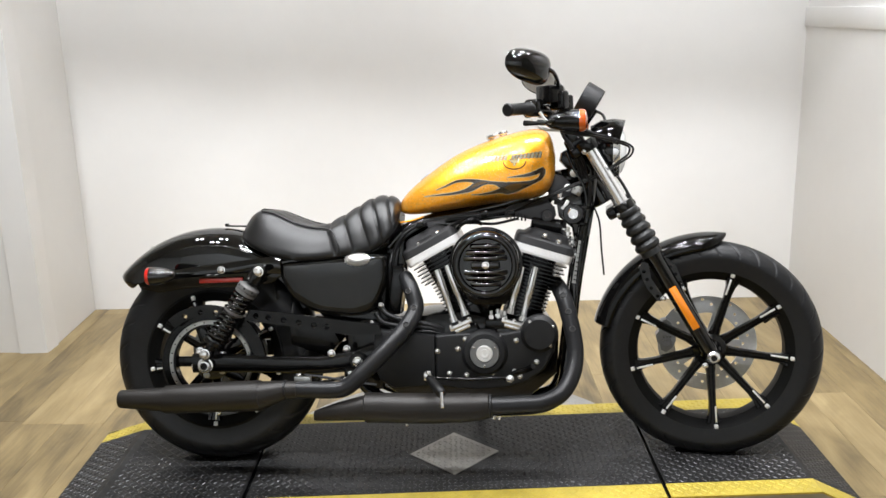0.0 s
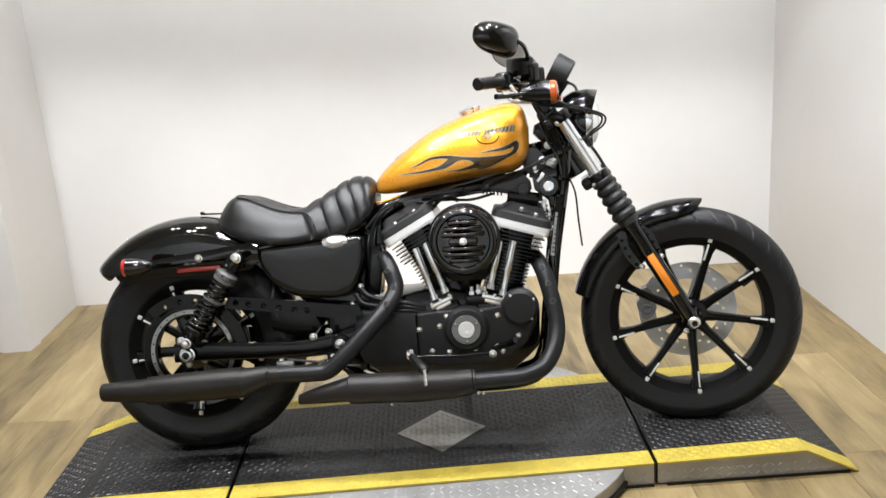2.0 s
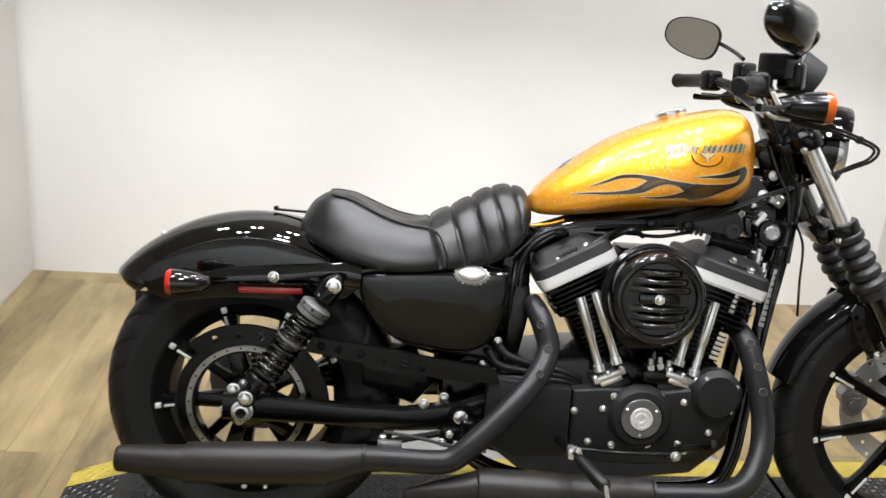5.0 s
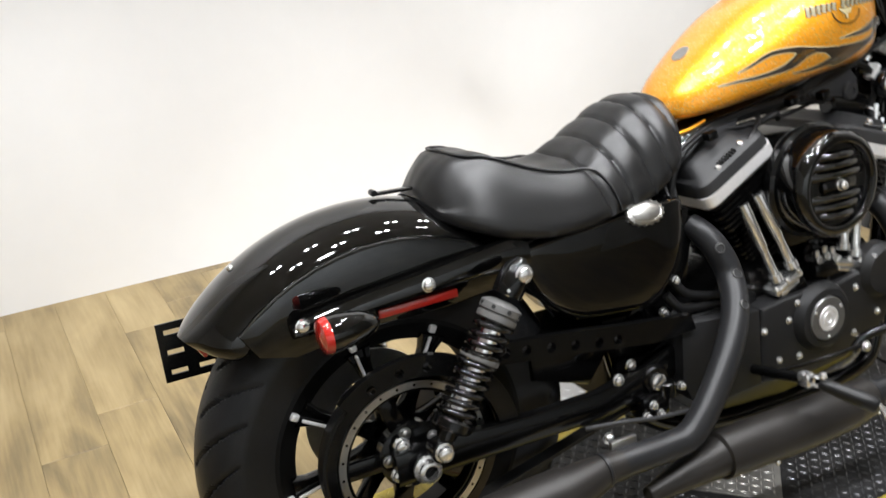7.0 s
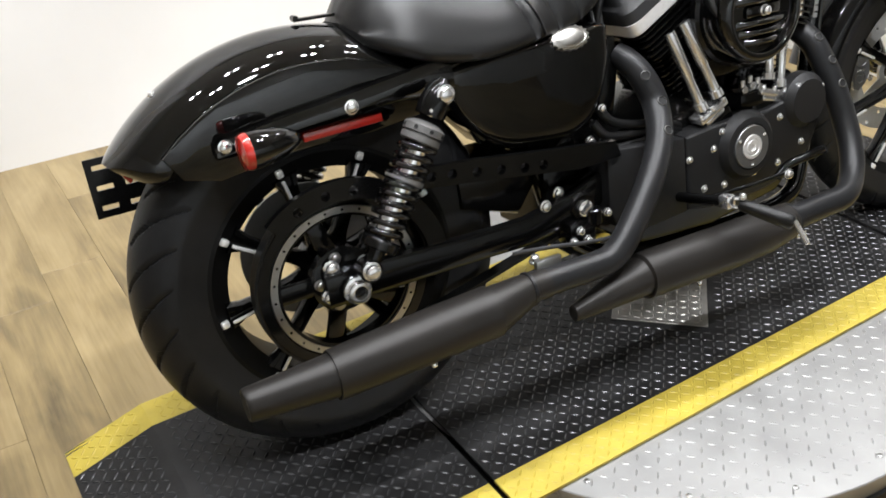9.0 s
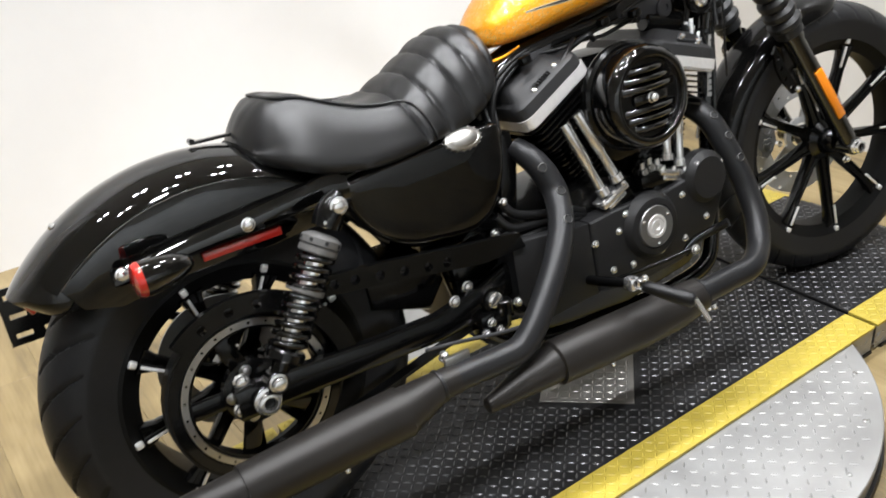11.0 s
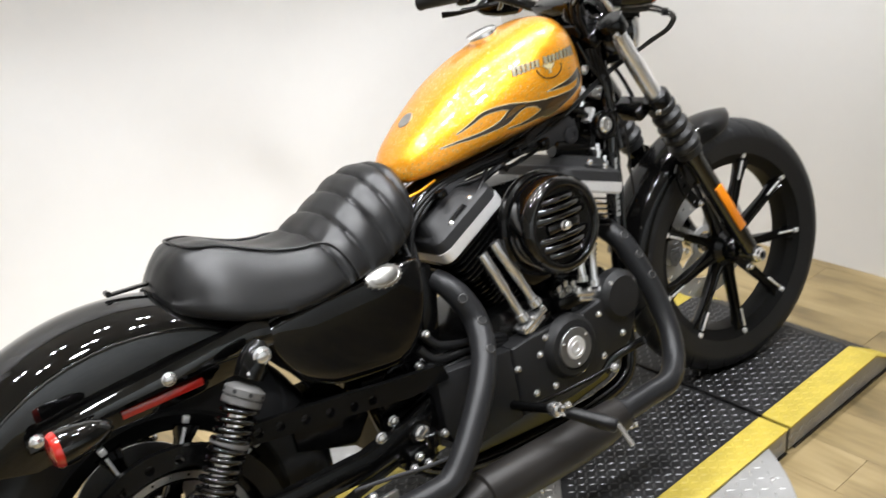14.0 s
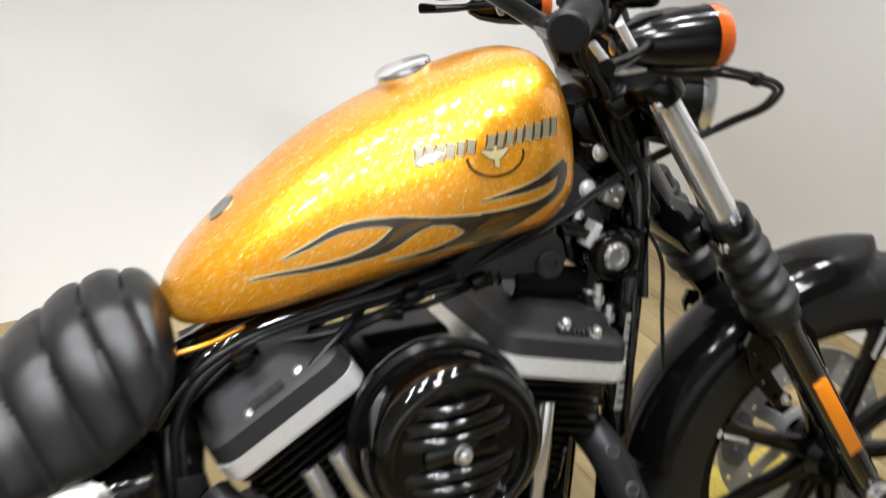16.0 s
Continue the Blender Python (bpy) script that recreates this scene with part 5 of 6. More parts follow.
# intake behind the cleaner
bm = bmesh.new()
add_cyl(bm, (0.853, 0.0, 0.615), (0.853, -0.105, 0.608), 0.035, 24)
add_tube(bm, [(0.75, 0, 0.60, 0.026), (0.81, 0, 0.63, 0.03), (0.87, 0, 0.63, 0.03), (0.95, 0, 0.60, 0.026)], 0.03, 16, 5)
part("intake_manifold", bm, SATIN, engine, "black intake manifold")

# ---- exhaust ----
EY = -0.25
rp = [(0.604, -0.075, 0.566, 0.021), (0.614, -0.095, 0.552, 0.023), (0.629, -0.117, 0.521, 0.0245), (0.640, -0.136, 0.474, 0.0245), (0.614, -0.177, 0.424, 0.0245), (0.561, -0.214, 0.367, 0.0245), (0.485, -0.243, 0.296, 0.0245), (0.440, -0.250, 0.262, 0.0245), (0.395, EY, 0.2565, 0.0245), (0.33, EY, 0.2575, 0.0245), (0.262, EY, 0.2575, 0.0245)]
tube_part("rear_header_shield", rp, 0.0245, EXHAUST, "matt black rear header heat shield", seg=28)
fp = [(1.040, -0.035, 0.548, 0.021), (1.064, -0.058, 0.530, 0.024), (1.081, -0.097, 0.497, 0.0245), (1.0935, -0.120, 0.450, 0.0245), (1.105, -0.140, 0.395, 0.0245), (1.110, -0.160, 0.338, 0.0245), (1.098, -0.190, 0.282, 0.0245), (1.064, -0.222, 0.235, 0.0245), (1.01, EY, 0.2155, 0.0245), (0.95, EY, 0.2105, 0.0245), (0.865, EY, 0.207, 0.0245)]
tube_part("front_header_shield", fp, 0.0245, EXHAUST, "matt black front header heat shield", seg=28)
for path, spots in ((rp, ((0.619, -0.140, 0.529), (0.637, -0.156, 0.477), (0.617, -0.198, 0.437))), (fp, ((1.078, -0.123, 0.509), (1.092, -0.145, 0.462), (1.102, -0.164, 0.413)))):
    line = [Vector([float(q) for q in p[:3]]) for p in curve_points(path, 12)]
    for spot in spots:
        spot = Vector(spot)
        mid = min(line, key=lambda p: (p - spot).length)
        dv = (spot - mid).normalized()
        # the shield is uncut: a dark disc on it paints the hole's shade
        bm = bmesh.new()
        add_lathe(bm, [(0.0082, -0.004), (0.0082, 0.001), (0.0076, 0.0013), (0.0070, 0.0006), (0, 0.0006)], axis_to(mid + dv * 0.0245, dv), 18)
        hole = part("shield_hole", bm, HOLE, bike, "dark disc for the shade in a shield hole")
        # lighter ring paints the glint along the hole's edge
        bm = bmesh.new()
        add_lathe(bm, [(0.0074, 0.0008), (0.0080, 0.0024), (0.0088, 0.0018), (0.0092, -0.001)], axis_to(mid + dv * 0.0245, dv), 20)
        part("hole_rim", bm, COLLAR, hole, "grey rim for the glint round a hole")


def muffler(name, prof, y, label):
    """A muffler along x: (x, z, radius) stations from its open end forward."""
    bm = bmesh.new()
    pts = [(x, y, z, r) for x, z, r in prof]
    add_tube(bm, pts, 0.04, 40, 1)
    ob = part(name, bm, MUFFLER, bike, label, 30)
    x, z, r = prof[0]
    # flat dark disc in place of the outlet's shaded bore
    bm = bmesh.new()
    add_cyl(bm, (x - 0.0006, y, z), (x + 0.002, y, z), r * 0.82, 28)
    part("outlet", bm, HOLE, ob, "dark disc for the shaded exhaust outlet")
    return ob


rm = muffler("rear_muffler", [(-0.232, 0.234, 0.0245), (-0.228, 0.234, 0.0265), (-0.225, 0.234, 0.0268), (-0.094, 0.2315, 0.0355), (-0.0936, 0.2315, 0.0400), (-0.088, 0.2315, 0.0408), (0.0, 0.235, 0.0425), (0.10, 0.239, 0.044), (0.185, 0.2415, 0.0445), (0.192, 0.242, 0.0445), (0.1924, 0.242, 0.0415), (0.262, 0.257, 0.0285), (0.266, 0.2575, 0.0262), (0.30, 0.2575, 0.0258)], EY, "matt warm-tinted black tapered rear muffler")
fm = muffler("front_muffler", [(0.349, 0.1815, 0.0135), (0.352, 0.1815, 0.015), (0.42, 0.193, 0.0265), (0.500, 0.204, 0.0365), (0.5004, 0.204, 0.0425), (0.507, 0.204, 0.0432), (0.60, 0.202, 0.0435), (0.70, 0.2, 0.0438), (0.80, 0.202, 0.0415), (0.805, 0.202, 0.0400), (0.848, 0.206, 0.0365), (0.856, 0.2065, 0.0345), (0.858, 0.2065, 0.0285), (0.865, 0.207, 0.026)], EY, "matt warm-tinted black tapered front muffler")
for m, x, z in ((rm, 0.07, 0.196), (fm, 0.62, 0.159), (fm, 0.87, 0.178), (fm, 0.885, 0.176)):
    bolt(m, (x, EY - 0.012, z), 0.005, 0.008, (0, -0.5, -1))
for m, x, z, r in ((rm, 0.262, 0.2572, 0.0275), (fm, 0.857, 0.2066, 0.0315)):
    bm = bmesh.new()
    add_lathe(bm, [(r - 0.004, 0), (r + 0.001, 0.0), (r + 0.0022, 0.001), (r + 0.0022, 0.006), (r + 0.0012, 0.0068), (r - 0.004, 0.0068)], axis_to((x, EY, z), (1, 0, 0.02)), 36, True)
    part("clamp_band", bm, EXHAUST, m, "", 30)
bm = bmesh.new()
add_box(bm, (0.05, 0.01, 0.02), Matrix.Translation((0.315, EY + 0.012, 0.285)), 0.002)
part("muffler_bracket", bm, STEEL, rm, "steel muffler bracket")
bolt(bike, (0.30, EY + 0.03, 0.288), 0.008, 0.012, (0, -0.3, 1))

# ---- oil tank side cover ----
bm = bmesh.new()
edge = curve_points([(0.224, 0.604), (0.240, 0.617), (0.346, 0.627), (0.45, 0.632), (0.540, 0.636), (0.552, 0.618), (0.550, 0.57), (0.535, 0.515), (0.510, 0.476), (0.482, 0.459), (0.452, 0.453), (0.404, 0.456), (0.33, 0.468), (0.275, 0.503), (0.241, 0.55), (0.224, 0.604)], 4)[:-1]
rings = []
for f, y in ((1.0, -0.05), (1.0, -0.116), (0.992, -0.122), (0.975, -0.1265), (0.945, -0.129), (0.88, -0.1304), (0.70, -0.1314), (0.40, -0.1322)):
    rings.append([bm.verts.new((0.405 + (float(p[0]) - 0.405) * f, y + (0.62 - float(p[1])) * 0.02 * min(1.0, (-0.05 - y) * 30), 0.552 + (float(p[1]) - 0.552) * f)) for p in edge])
for a, b in zip(rings, rings[1:]):
    for i in range(len(edge)):
        k = (i + 1) % len(edge)
        bm.faces.new((a[i], a[k], b[k], b[i]))
bm.faces.new(rings[-1])
side = part("oil_tank_cover", bm, GLOSS, bike, "gloss black domed oil tank side cover", 60)
bm = bmesh.new()
cap = Matrix.Translation((0.468, -0.128, 0.624)) @ Matrix.Rotation(radians(62), 4, "X") @ Matrix.Diagonal((1.15, 0.66, 1, 1))
add_lathe(bm, [(0.031, -0.004), (0.0325, 0.002), (0.0315, 0.006), (0.027, 0.0085), (0.0255, 0.0075), (0.022, 0.0105), (0.012, 0.0125), (0.0, 0.013)], cap, 40)
for k in range(18):
    a = 2 * math.pi * k / 18
    add_box(bm, (0.005, 0.004, 0.007), cap @ Matrix.Rotation(a, 4, "Z") @ Matrix.Translation((0.0325, 0, 0.002)), 0.0012, 1)
part("oil_filler", bm, OILCAP, side, "satin metal oil filler cap with a notched rim")
bolt(side, (0.37, -0.10, 0.482), 0.004, 0.003)
# battery tray, inner guard and clutter under the seat
bm = bmesh.new()
add_prism(bm, [(0.27, 0.60), (0.55, 0.62), (0.54, 0.47), (0.52, 0.42), (0.45, 0.40), (0.42, 0.425), (0.34, 0.445), (0.30, 0.49)], 0.05, -0.06, 0.008)
part("battery_tray", bm, SATIN, bike, "black battery tray under the seat", 35)
bm = bmesh.new()
add_prism(bm, [(0.40, 0.46), (0.53, 0.47), (0.56, 0.43), (0.53, 0.36), (0.44, 0.36), (0.40, 0.40)], 0.02, -0.075, 0.008)
part("sprocket_guard", bm, SATIN, bike, "black inner sprocket guard", 35)
for x, y, z, r in ((0.534, -0.118, 0.484, 0.008), (0.505, -0.116, 0.430, 0.008), (0.481, -0.114, 0.411, 0.008), (0.382, -0.140, 0.343, 0.011)):
    bolt(bike, (x, y, z), r * 0.85, 0.008)
bm = bmesh.new()
add_prism(bm, [(0.24, 0.58), (0.28, 0.625), (0.55, 0.635), (0.56, 0.55), (0.5, 0.47), (0.35, 0.465)], 0.05, 0.14, 0.012, 3)
part("far_side_cover", bm, GLOSS, bike, "gloss black side cover", 30)
# regulator, hoses and harness between cover and cylinder
bm = bmesh.new()
add_prism(bm, [(0.54, 0.70), (0.60, 0.715), (0.605, 0.60), (0.60, 0.55), (0.585, 0.445), (0.535, 0.445), (0.54, 0.55)], 0.03, -0.03, 0.008)
part("frame_plate", bm, SATIN, bike, "black frame plate behind the wiring", 35)
bm = bmesh.new()
add_prism(bm, [(0.566, 0.60), (0.598, 0.60), (0.604, 0.555), (0.584, 0.450), (0.548, 0.450), (0.556, 0.51)], -0.03, -0.085, 0.005)
part("electrical_box", bm, SATIN, bike, "black plastic electrical cover")
for k, (dx, dz) in enumerate(((0, 0), (-0.014, -0.024), (-0.026, -0.05))):
    tube_part("oil_hose", [(0.53 + dx, -0.112, 0.484 + dz), (0.552 + dx, -0.12, 0.456 + dz), (0.60 + dx, -0.118, 0.438 + dz * 0.7), (0.67, -0.115, 0.424 + dz * 0.45), (0.72, -0.105, 0.405 + dz * 0.3)], 0.0085, SOFT, "black rubber oil hose", seg=12)
for k, (dx, r) in enumerate(((0, 0.0062), (0.009, 0.0042), (-0.008, 0.005))):
    tube_part("wiring_loom", [(0.566 + dx, -0.07, 0.50), (0.568 + dx, -0.072 - 0.006 * k, 0.60), (0.580 + dx * 0.8, -0.07 + 0.01 * k, 0.66), (0.612 + dx * 0.4, -0.066, 0.700 - dx), (0.672, -0.062, 0.728 - dx * 0.7), (0.765, -0.058, 0.742 - dx * 0.7), (0.84, -0.056, 0.748 - dx * 0.7), (0.91, -0.052, 0.758 - dx * 0.6)], r, SOFT, "black taped wiring loom", seg=12)
bm = bmesh.new()
add_prism(bm, [(0.60, 0.722), (0.68, 0.745), (0.80, 0.758), (0.93, 0.775), (1.04, 0.80), (1.06, 0.79), (1.04, 0.765), (0.95, 0.742), (0.86, 0.730), (0.75, 0.722), (0.66, 0.708), (0.615, 0.690)], 0.03, -0.045, 0.008)
part("backbone_shroud", bm, SATIN, bike, "black shroud under the fuel tank", 35)
for x, z in ((0.655, 0.722), (0.85, 0.752), (0.93, 0.752)):
    bm = bmesh.new()
    add_box(bm, (0.022, 0.02, 0.016), Matrix.Translation((x, -0.085, z)) @ Matrix.Rotation(radians(-12), 4, "Y"), 0.003, 2)
    part("cable_clip", bm, SATIN, bike, "black cable clip")
tube_part("spark_plug_lead", [(0.80, -0.05, 0.735), (0.76, -0.09, 0.725), (0.72, -0.105, 0.70), (0.69, -0.10, 0.662)], 0.0045, SOFT, "black spark plug lead", seg=8)
tube_part("breather_hose", [(0.84, -0.06, 0.72), (0.81, -0.085, 0.735), (0.78, -0.07, 0.72), (0.76, -0.05, 0.70)], 0.006, SOFT, "black breather hose", seg=8)
bm = bmesh.new()
add_prism(bm, [(0.672, 0.728), (0.735, 0.738), (0.728, 0.720), (0.70, 0.711), (0.68, 0.705)], -0.03, -0.07, 0.004)
part("plug_cover", bm, GREY, bike, "dark plastic wedge cover")
tube_part("tank_frame_tube", [(0.555, -0.055, 0.655), (0.60, -0.055, 0.70), (0.66, -0.052, 0.732), (0.78, -0.045, 0.752), (0.95, -0.035, 0.79), (1.1, -0.02, 0.85)], 0.013, GLOSS, "gloss black frame tube under the tank")
for k, (y, z) in enumerate(((-0.066, 0.735), (-0.05, 0.725))):
    tube_part("fuel_hose", [(0.70, y, z - 0.012), (0.76, y - 0.006, z - 0.012 + 0.01 * k), (0.82, y, z - 0.002), (0.88, y + 0.01, z + 0.004 - 0.01 * k), (0.95, y + 0.01, z + 0.008)], 0.0042, SOFT, "black hose under the tank", seg=10)
# coil and connector group at the neck
bm = bmesh.new()
add_prism(bm, [(0.895, 0.752), (0.93, 0.776), (0.996, 0.790), (1.04, 0.790), (1.062, 0.765), (1.066, 0.742), (1.050, 0.716), (1.026, 0.722), (1.012, 0.724), (0.96, 0.736), (0.921, 0.742)], 0.0, -0.048, 0.005)
coil = part("ignition_coil", bm, GREY, bike, "dark grey plastic ignition coil plate")
bm = bmesh.new()
add_lathe(bm, [(0.019, 0), (0.019, 0.006), (0.016, 0.009), (0.008, 0.0095), (0.0075, 0.006), (0, 0.006)], axis_to((1.039, -0.047, 0.741), (0, -1, 0)), 28)
part("coil_boss", bm, GREY, coil)
for k in range(6):
    bm = bmesh.new()
    add_cyl(bm, (0.915 + 0.011 * k, -0.04, 0.744 - 0.0015 * k), (0.920 + 0.011 * k, -0.04, 0.744 - 0.0015 * k), 0.0125, 14, bevel=0.0015)
    part("boot_ring", bm, SOFT, coil)
bm = bmesh.new()
add_cyl(bm, (0.99, -0.035, 0.722), (1.088, -0.035, 0.704), 0.021, 24, bevel=0.004)
part("regulator", bm, SATIN, bike, "dark cylindrical regulator body")
bm = bmesh.new()
add_prism(bm, [(1.044, 0.80), (1.05, 0.864), (1.085, 0.862), (1.118, 0.828), (1.122, 0.812), (1.108, 0.798), (1.07, 0.79)], 0.0, -0.038, 0.004)
neck = part("neck_cover", bm, GREY, bike, "dark grey plastic neck cover")
bolt(neck, (1.102, -0.037, 0.823), 0.0095, 0.005, material=BRIGHT)
bm = bmesh.new()
add_lathe(bm, [(0, -0.05), (0.026, -0.05), (0.026, 0), (0.031, 0.003), (0.031, 0.016), (0.028, 0.020), (0.0225, 0.0205), (0.022, 0.015), (0, 0.015)], axis_to((1.114, -0.066, 0.745), (0, -1, 0)), 36)
lock = part("ignition_switch", bm, GLOSS, bike, "gloss black ignition switch housing")
bm = bmesh.new()
add_lathe(bm, [(0.0185, 0.012), (0.0185, 0.0175), (0.014, 0.022), (0.009, 0.022), (0.008, 0.019), (0, 0.019)], axis_to((1.114, -0.066, 0.745), (0, -1, 0)), 30)
part("switch_cap", bm, CHROME, lock, "chrome switch cap")
bm = bmesh.new()
add_prism(bm, [(1.075, 0.735), (1.07, 0.775), (1.10, 0.80), (1.125, 0.835), (1.15, 0.842), (1.17, 0.80), (1.155, 0.74), (1.15, 0.66), (1.125, 0.64), (1.115, 0.70)], 0.035, -0.03, 0.006)
part("neck_gusset", bm, GLOSS, bike, "gloss black frame gusset at the steering head", 35)
bm = bmesh.new()
add_prism(bm, [(1.08, 0.762), (1.098, 0.788), (1.106, 0.782), (1.09, 0.754)], -0.045, -0.068, 0.002)
part("neck_plate", bm, BRIGHT, bike, "bright riveted plate on the neck")
bm = bmesh.new()
add_box(bm, (0.03, 0.016, 0.03), Matrix.Translation((1.130, -0.05, 0.815)) @ Matrix.Rotation(radians(28), 4, "Y"), 0.004, 2)
block = part("hose_junction", bm, STEEL, bike, "metal hose junction block")
for dx, dz in ((-0.007, 0.006), (0.008, 0.004), (0.0, -0.008)):
    bolt(block, (1.130 + dx, -0.057, 0.815 + dz), 0.0036, 0.006, material=STEEL)
bm = bmesh.new()
add_cyl(bm, (1.121, -0.01, 0.867), (1.121, -0.04, 0.867), 0.019, 24, bevel=0.004)
boss = part("steering_boss", bm, SATIN, bike, "black steering stop boss")
bolt(boss, (1.121, -0.039, 0.867), 0.0095, 0.006, material=BRIGHT)
bm = bmesh.new()
add_prism(bm, [(1.080, 0.905), (1.085, 0.93), (1.112, 0.944), (1.142, 0.922), (1.145, 0.88), (1.125, 0.872), (1.098, 0.885)], 0.03, -0.045, 0.008)
part("connector_box", bm, SATIN, bike, "black connector box behind the steering head", 35)
for x, y, z, l in ((1.075, -0.058, 0.795, 0.016), (1.160, -0.045, 0.845, 0.018), (1.098, -0.059, 0.672, 0.034), (1.110, -0.062, 0.648, 0.028), (1.088, -0.055, 0.690, 0.02), (1.118, -0.06, 0.61, 0.03)):
    bm = bmesh.new()
    add_cyl(bm, (x, y, z), (x + 0.004, y, z + l), 0.006, 6)
    add_cyl(bm, (x + 0.001, y, z + l * 0.3), (x + 0.002, y, z + l * 0.55), 0.0095, 14)
    part("brake_line_fitting", bm, CHROME, bike, "chrome line fitting")
for k, pts in enumerate((
        [(1.085, -0.055, 0.70), (1.092, -0.062, 0.66), (1.105, -0.065, 0.60), (1.112, -0.068, 0.52), (1.10, -0.06, 0.46)],
        [(1.10, -0.05, 0.93), (1.12, -0.055, 0.88), (1.15, -0.06, 0.82), (1.155, -0.06, 0.74), (1.14, -0.075, 0.66), (1.13, -0.08, 0.58)],
        [(1.115, -0.045, 0.935), (1.14, -0.06, 0.89), (1.17, -0.058, 0.83), (1.172, -0.055, 0.76), (1.158, -0.075, 0.68)],
        [(1.05, -0.055, 0.795), (1.085, -0.058, 0.775), (1.092, -0.062, 0.73), (1.088, -0.058, 0.70)],
        [(1.06, -0.052, 0.78), (1.10, -0.06, 0.77), (1.135, -0.062, 0.76), (1.15, -0.06, 0.70), (1.135, -0.078, 0.62), (1.12, -0.08, 0.50)])):
    tube_part("neck_hose", pts, (0.006, 0.0048, 0.0045, 0.005, 0.0055)[k], (SOFT, GLOSS, SOFT, SOFT, GLOSS)[k], "black hose at the steering neck", seg=10)
tube_part("horn_bracket", [(1.05, -0.02, 0.70), (1.08, -0.045, 0.69), (1.12, -0.05, 0.66)], 0.006, SATIN, "black bracket")
for x, z in ((1.139, 0.715), (1.136, 0.672), (1.146, 0.765)):
    bm = bmesh.new()
    add_lathe(bm, [(0.0196, -0.005), (0.0212, -0.0035), (0.0212, 0.0035), (0.0196, 0.005)], axis_to((x + 0.006, -0.052, z), (0.14, -0.05, 1)), 24)
    part("tube_clip", bm, SATIN, bike, "black clip on the frame tube")
# frame sticker with printed bars
bm = bmesh.new()
add_box(bm, (0.015, 0.002, 0.13), Matrix.Translation((1.126, -0.0765, 0.60)) @ Matrix.Rotation(radians(10), 4, "Y"), 0.0003, 1)
st = part("frame_label", bm, WHITE, bike, "white printed frame label")
for k in range(9):
    bm = bmesh.new()
    add_box(bm, (0.009, 0.001, 0.0018 if k % 2 else 0.003), Matrix.Translation((1.126 + 0.0023 * (k - 4), -0.078, 0.60 + 0.0131 * (k - 4))) @ Matrix.Rotation(radians(10), 4, "Y"))
    part("printed_bar", bm, SATIN, st, "dark printed bar")

# ---- fork ----
before_front = set(bike.children)
FA, FB = Vector((1.161, 0, 0.965)), Vector((1.522, 0, 0.332))
FD = (FB - FA).normalized()


def on_fork(z, y):
    f = (FA.z - z) / (FA.z - FB.z)
    p = FA + (FB - FA) * f
    return Vector((p.x, y, p.z))


fork = empty("front_fork")
fork.parent = bike
fork["label"] = "bright-tubed front fork with black bellows and sliders"
for s in (-1, 1):
    y = s * 0.098
    bm = bmesh.new()
    add_cyl(bm, on_fork(0.965, y), on_fork(0.60, y), 0.0195, 28, bevel=0.002)
    part("fork_tube", bm, FORKTUBE, fork, "polished fork tube")
    bm = bmesh.new()
    prof, n = [], 5
    L = (on_fork(0.778, y) - on_fork(0.628, y)).length
    prof.append((0.020, 0))
    prof += [(0.029, 0.001), (0.029, 0.012)]
    for k in range(n):
        z0 = 0.014 + (L - 0.03) * k / n
        w = (L - 0.03) / n
        b = 0.0295 + 0.0012 * k
        prof += [(b - 0.003, z0), (b + 0.0035, z0 + w * 0.3), (b + 0.0042, z0 + w * 0.5), (b + 0.003, z0 + w * 0.72), (b - 0.0035, z0 + w * 0.95)]
    prof += [(0.0315, L - 0.012), (0.0315, L), (0.024, L)]
    add_lathe(bm, prof, axis_to(on_fork(0.778, y), FD), 32)
    part("fork_bellows", bm, BELLOWS, fork, "ribbed black rubber fork bellows", 30)
    bm = bmesh.new()
    b = on_fork(0.332, y)
    add_lathe(bm, [(0.0, 0), (0.027, 0), (0.027, 0.02), (0.0245, 0.03), (0.0235, 0.25), (0.0225, 0.30), (0.0235, 0.335), (0.019, 0.352), (0, 0.355)], axis_to(on_fork(0.636, y), FD), 28)
    part("fork_slider", bm, GLOSS, fork, "gloss black fork slider", 35)
    bm = bmesh.new()
    add_cyl(bm, (FX, s * 0.075, FZ), (FX, s * 0.118, FZ), 0.022, 24, bevel=0.003)
    part("axle_clamp", bm, GLOSS, fork)
    bm = bmesh.new()
    add_lathe(bm, [(0.018, 0), (0.018, 0.006), (0.0145, 0.009), (0.0145, 0.016), (0.0125, 0.018), (0.009, 0.018), (0.0085, 0.004), (0, 0.004)], axis_to((FX, s * 0.116, FZ), (0, s, 0)), 24)
    nut = part("axle_nut", bm, CHROME, fork, "chrome axle end")
    # black plug again paints the bore's shade
    bm = bmesh.new()
    add_cyl(bm, (FX, s * 0.118, FZ), (FX, s * 0.123, FZ), 0.0083, 20)
    part("axle_bore_shade", bm, SATIN, nut, "black plug for the shade in the hollow axle end")
    bolt(fork, (FX - 0.022, s * 0.108, FZ - 0.028), 0.007, 0.01, (0, s, 0))
    bolt(fork, on_fork(0.752, s * 0.113) + Vector((-0.021, 0, -0.004)), 0.0085, 0.008, (0, s, 0))
    bolt(fork, on_fork(0.940, s * 0.118) + Vector((-0.014, 0, -0.004)), 0.0085, 0.008, (0, s, 0))
    bm = bmesh.new()
    p0, p1 = on_fork(0.530, s * 0.1235), on_fork(0.412, s * 0.1235)
    mid = (p0 + p1) / 2
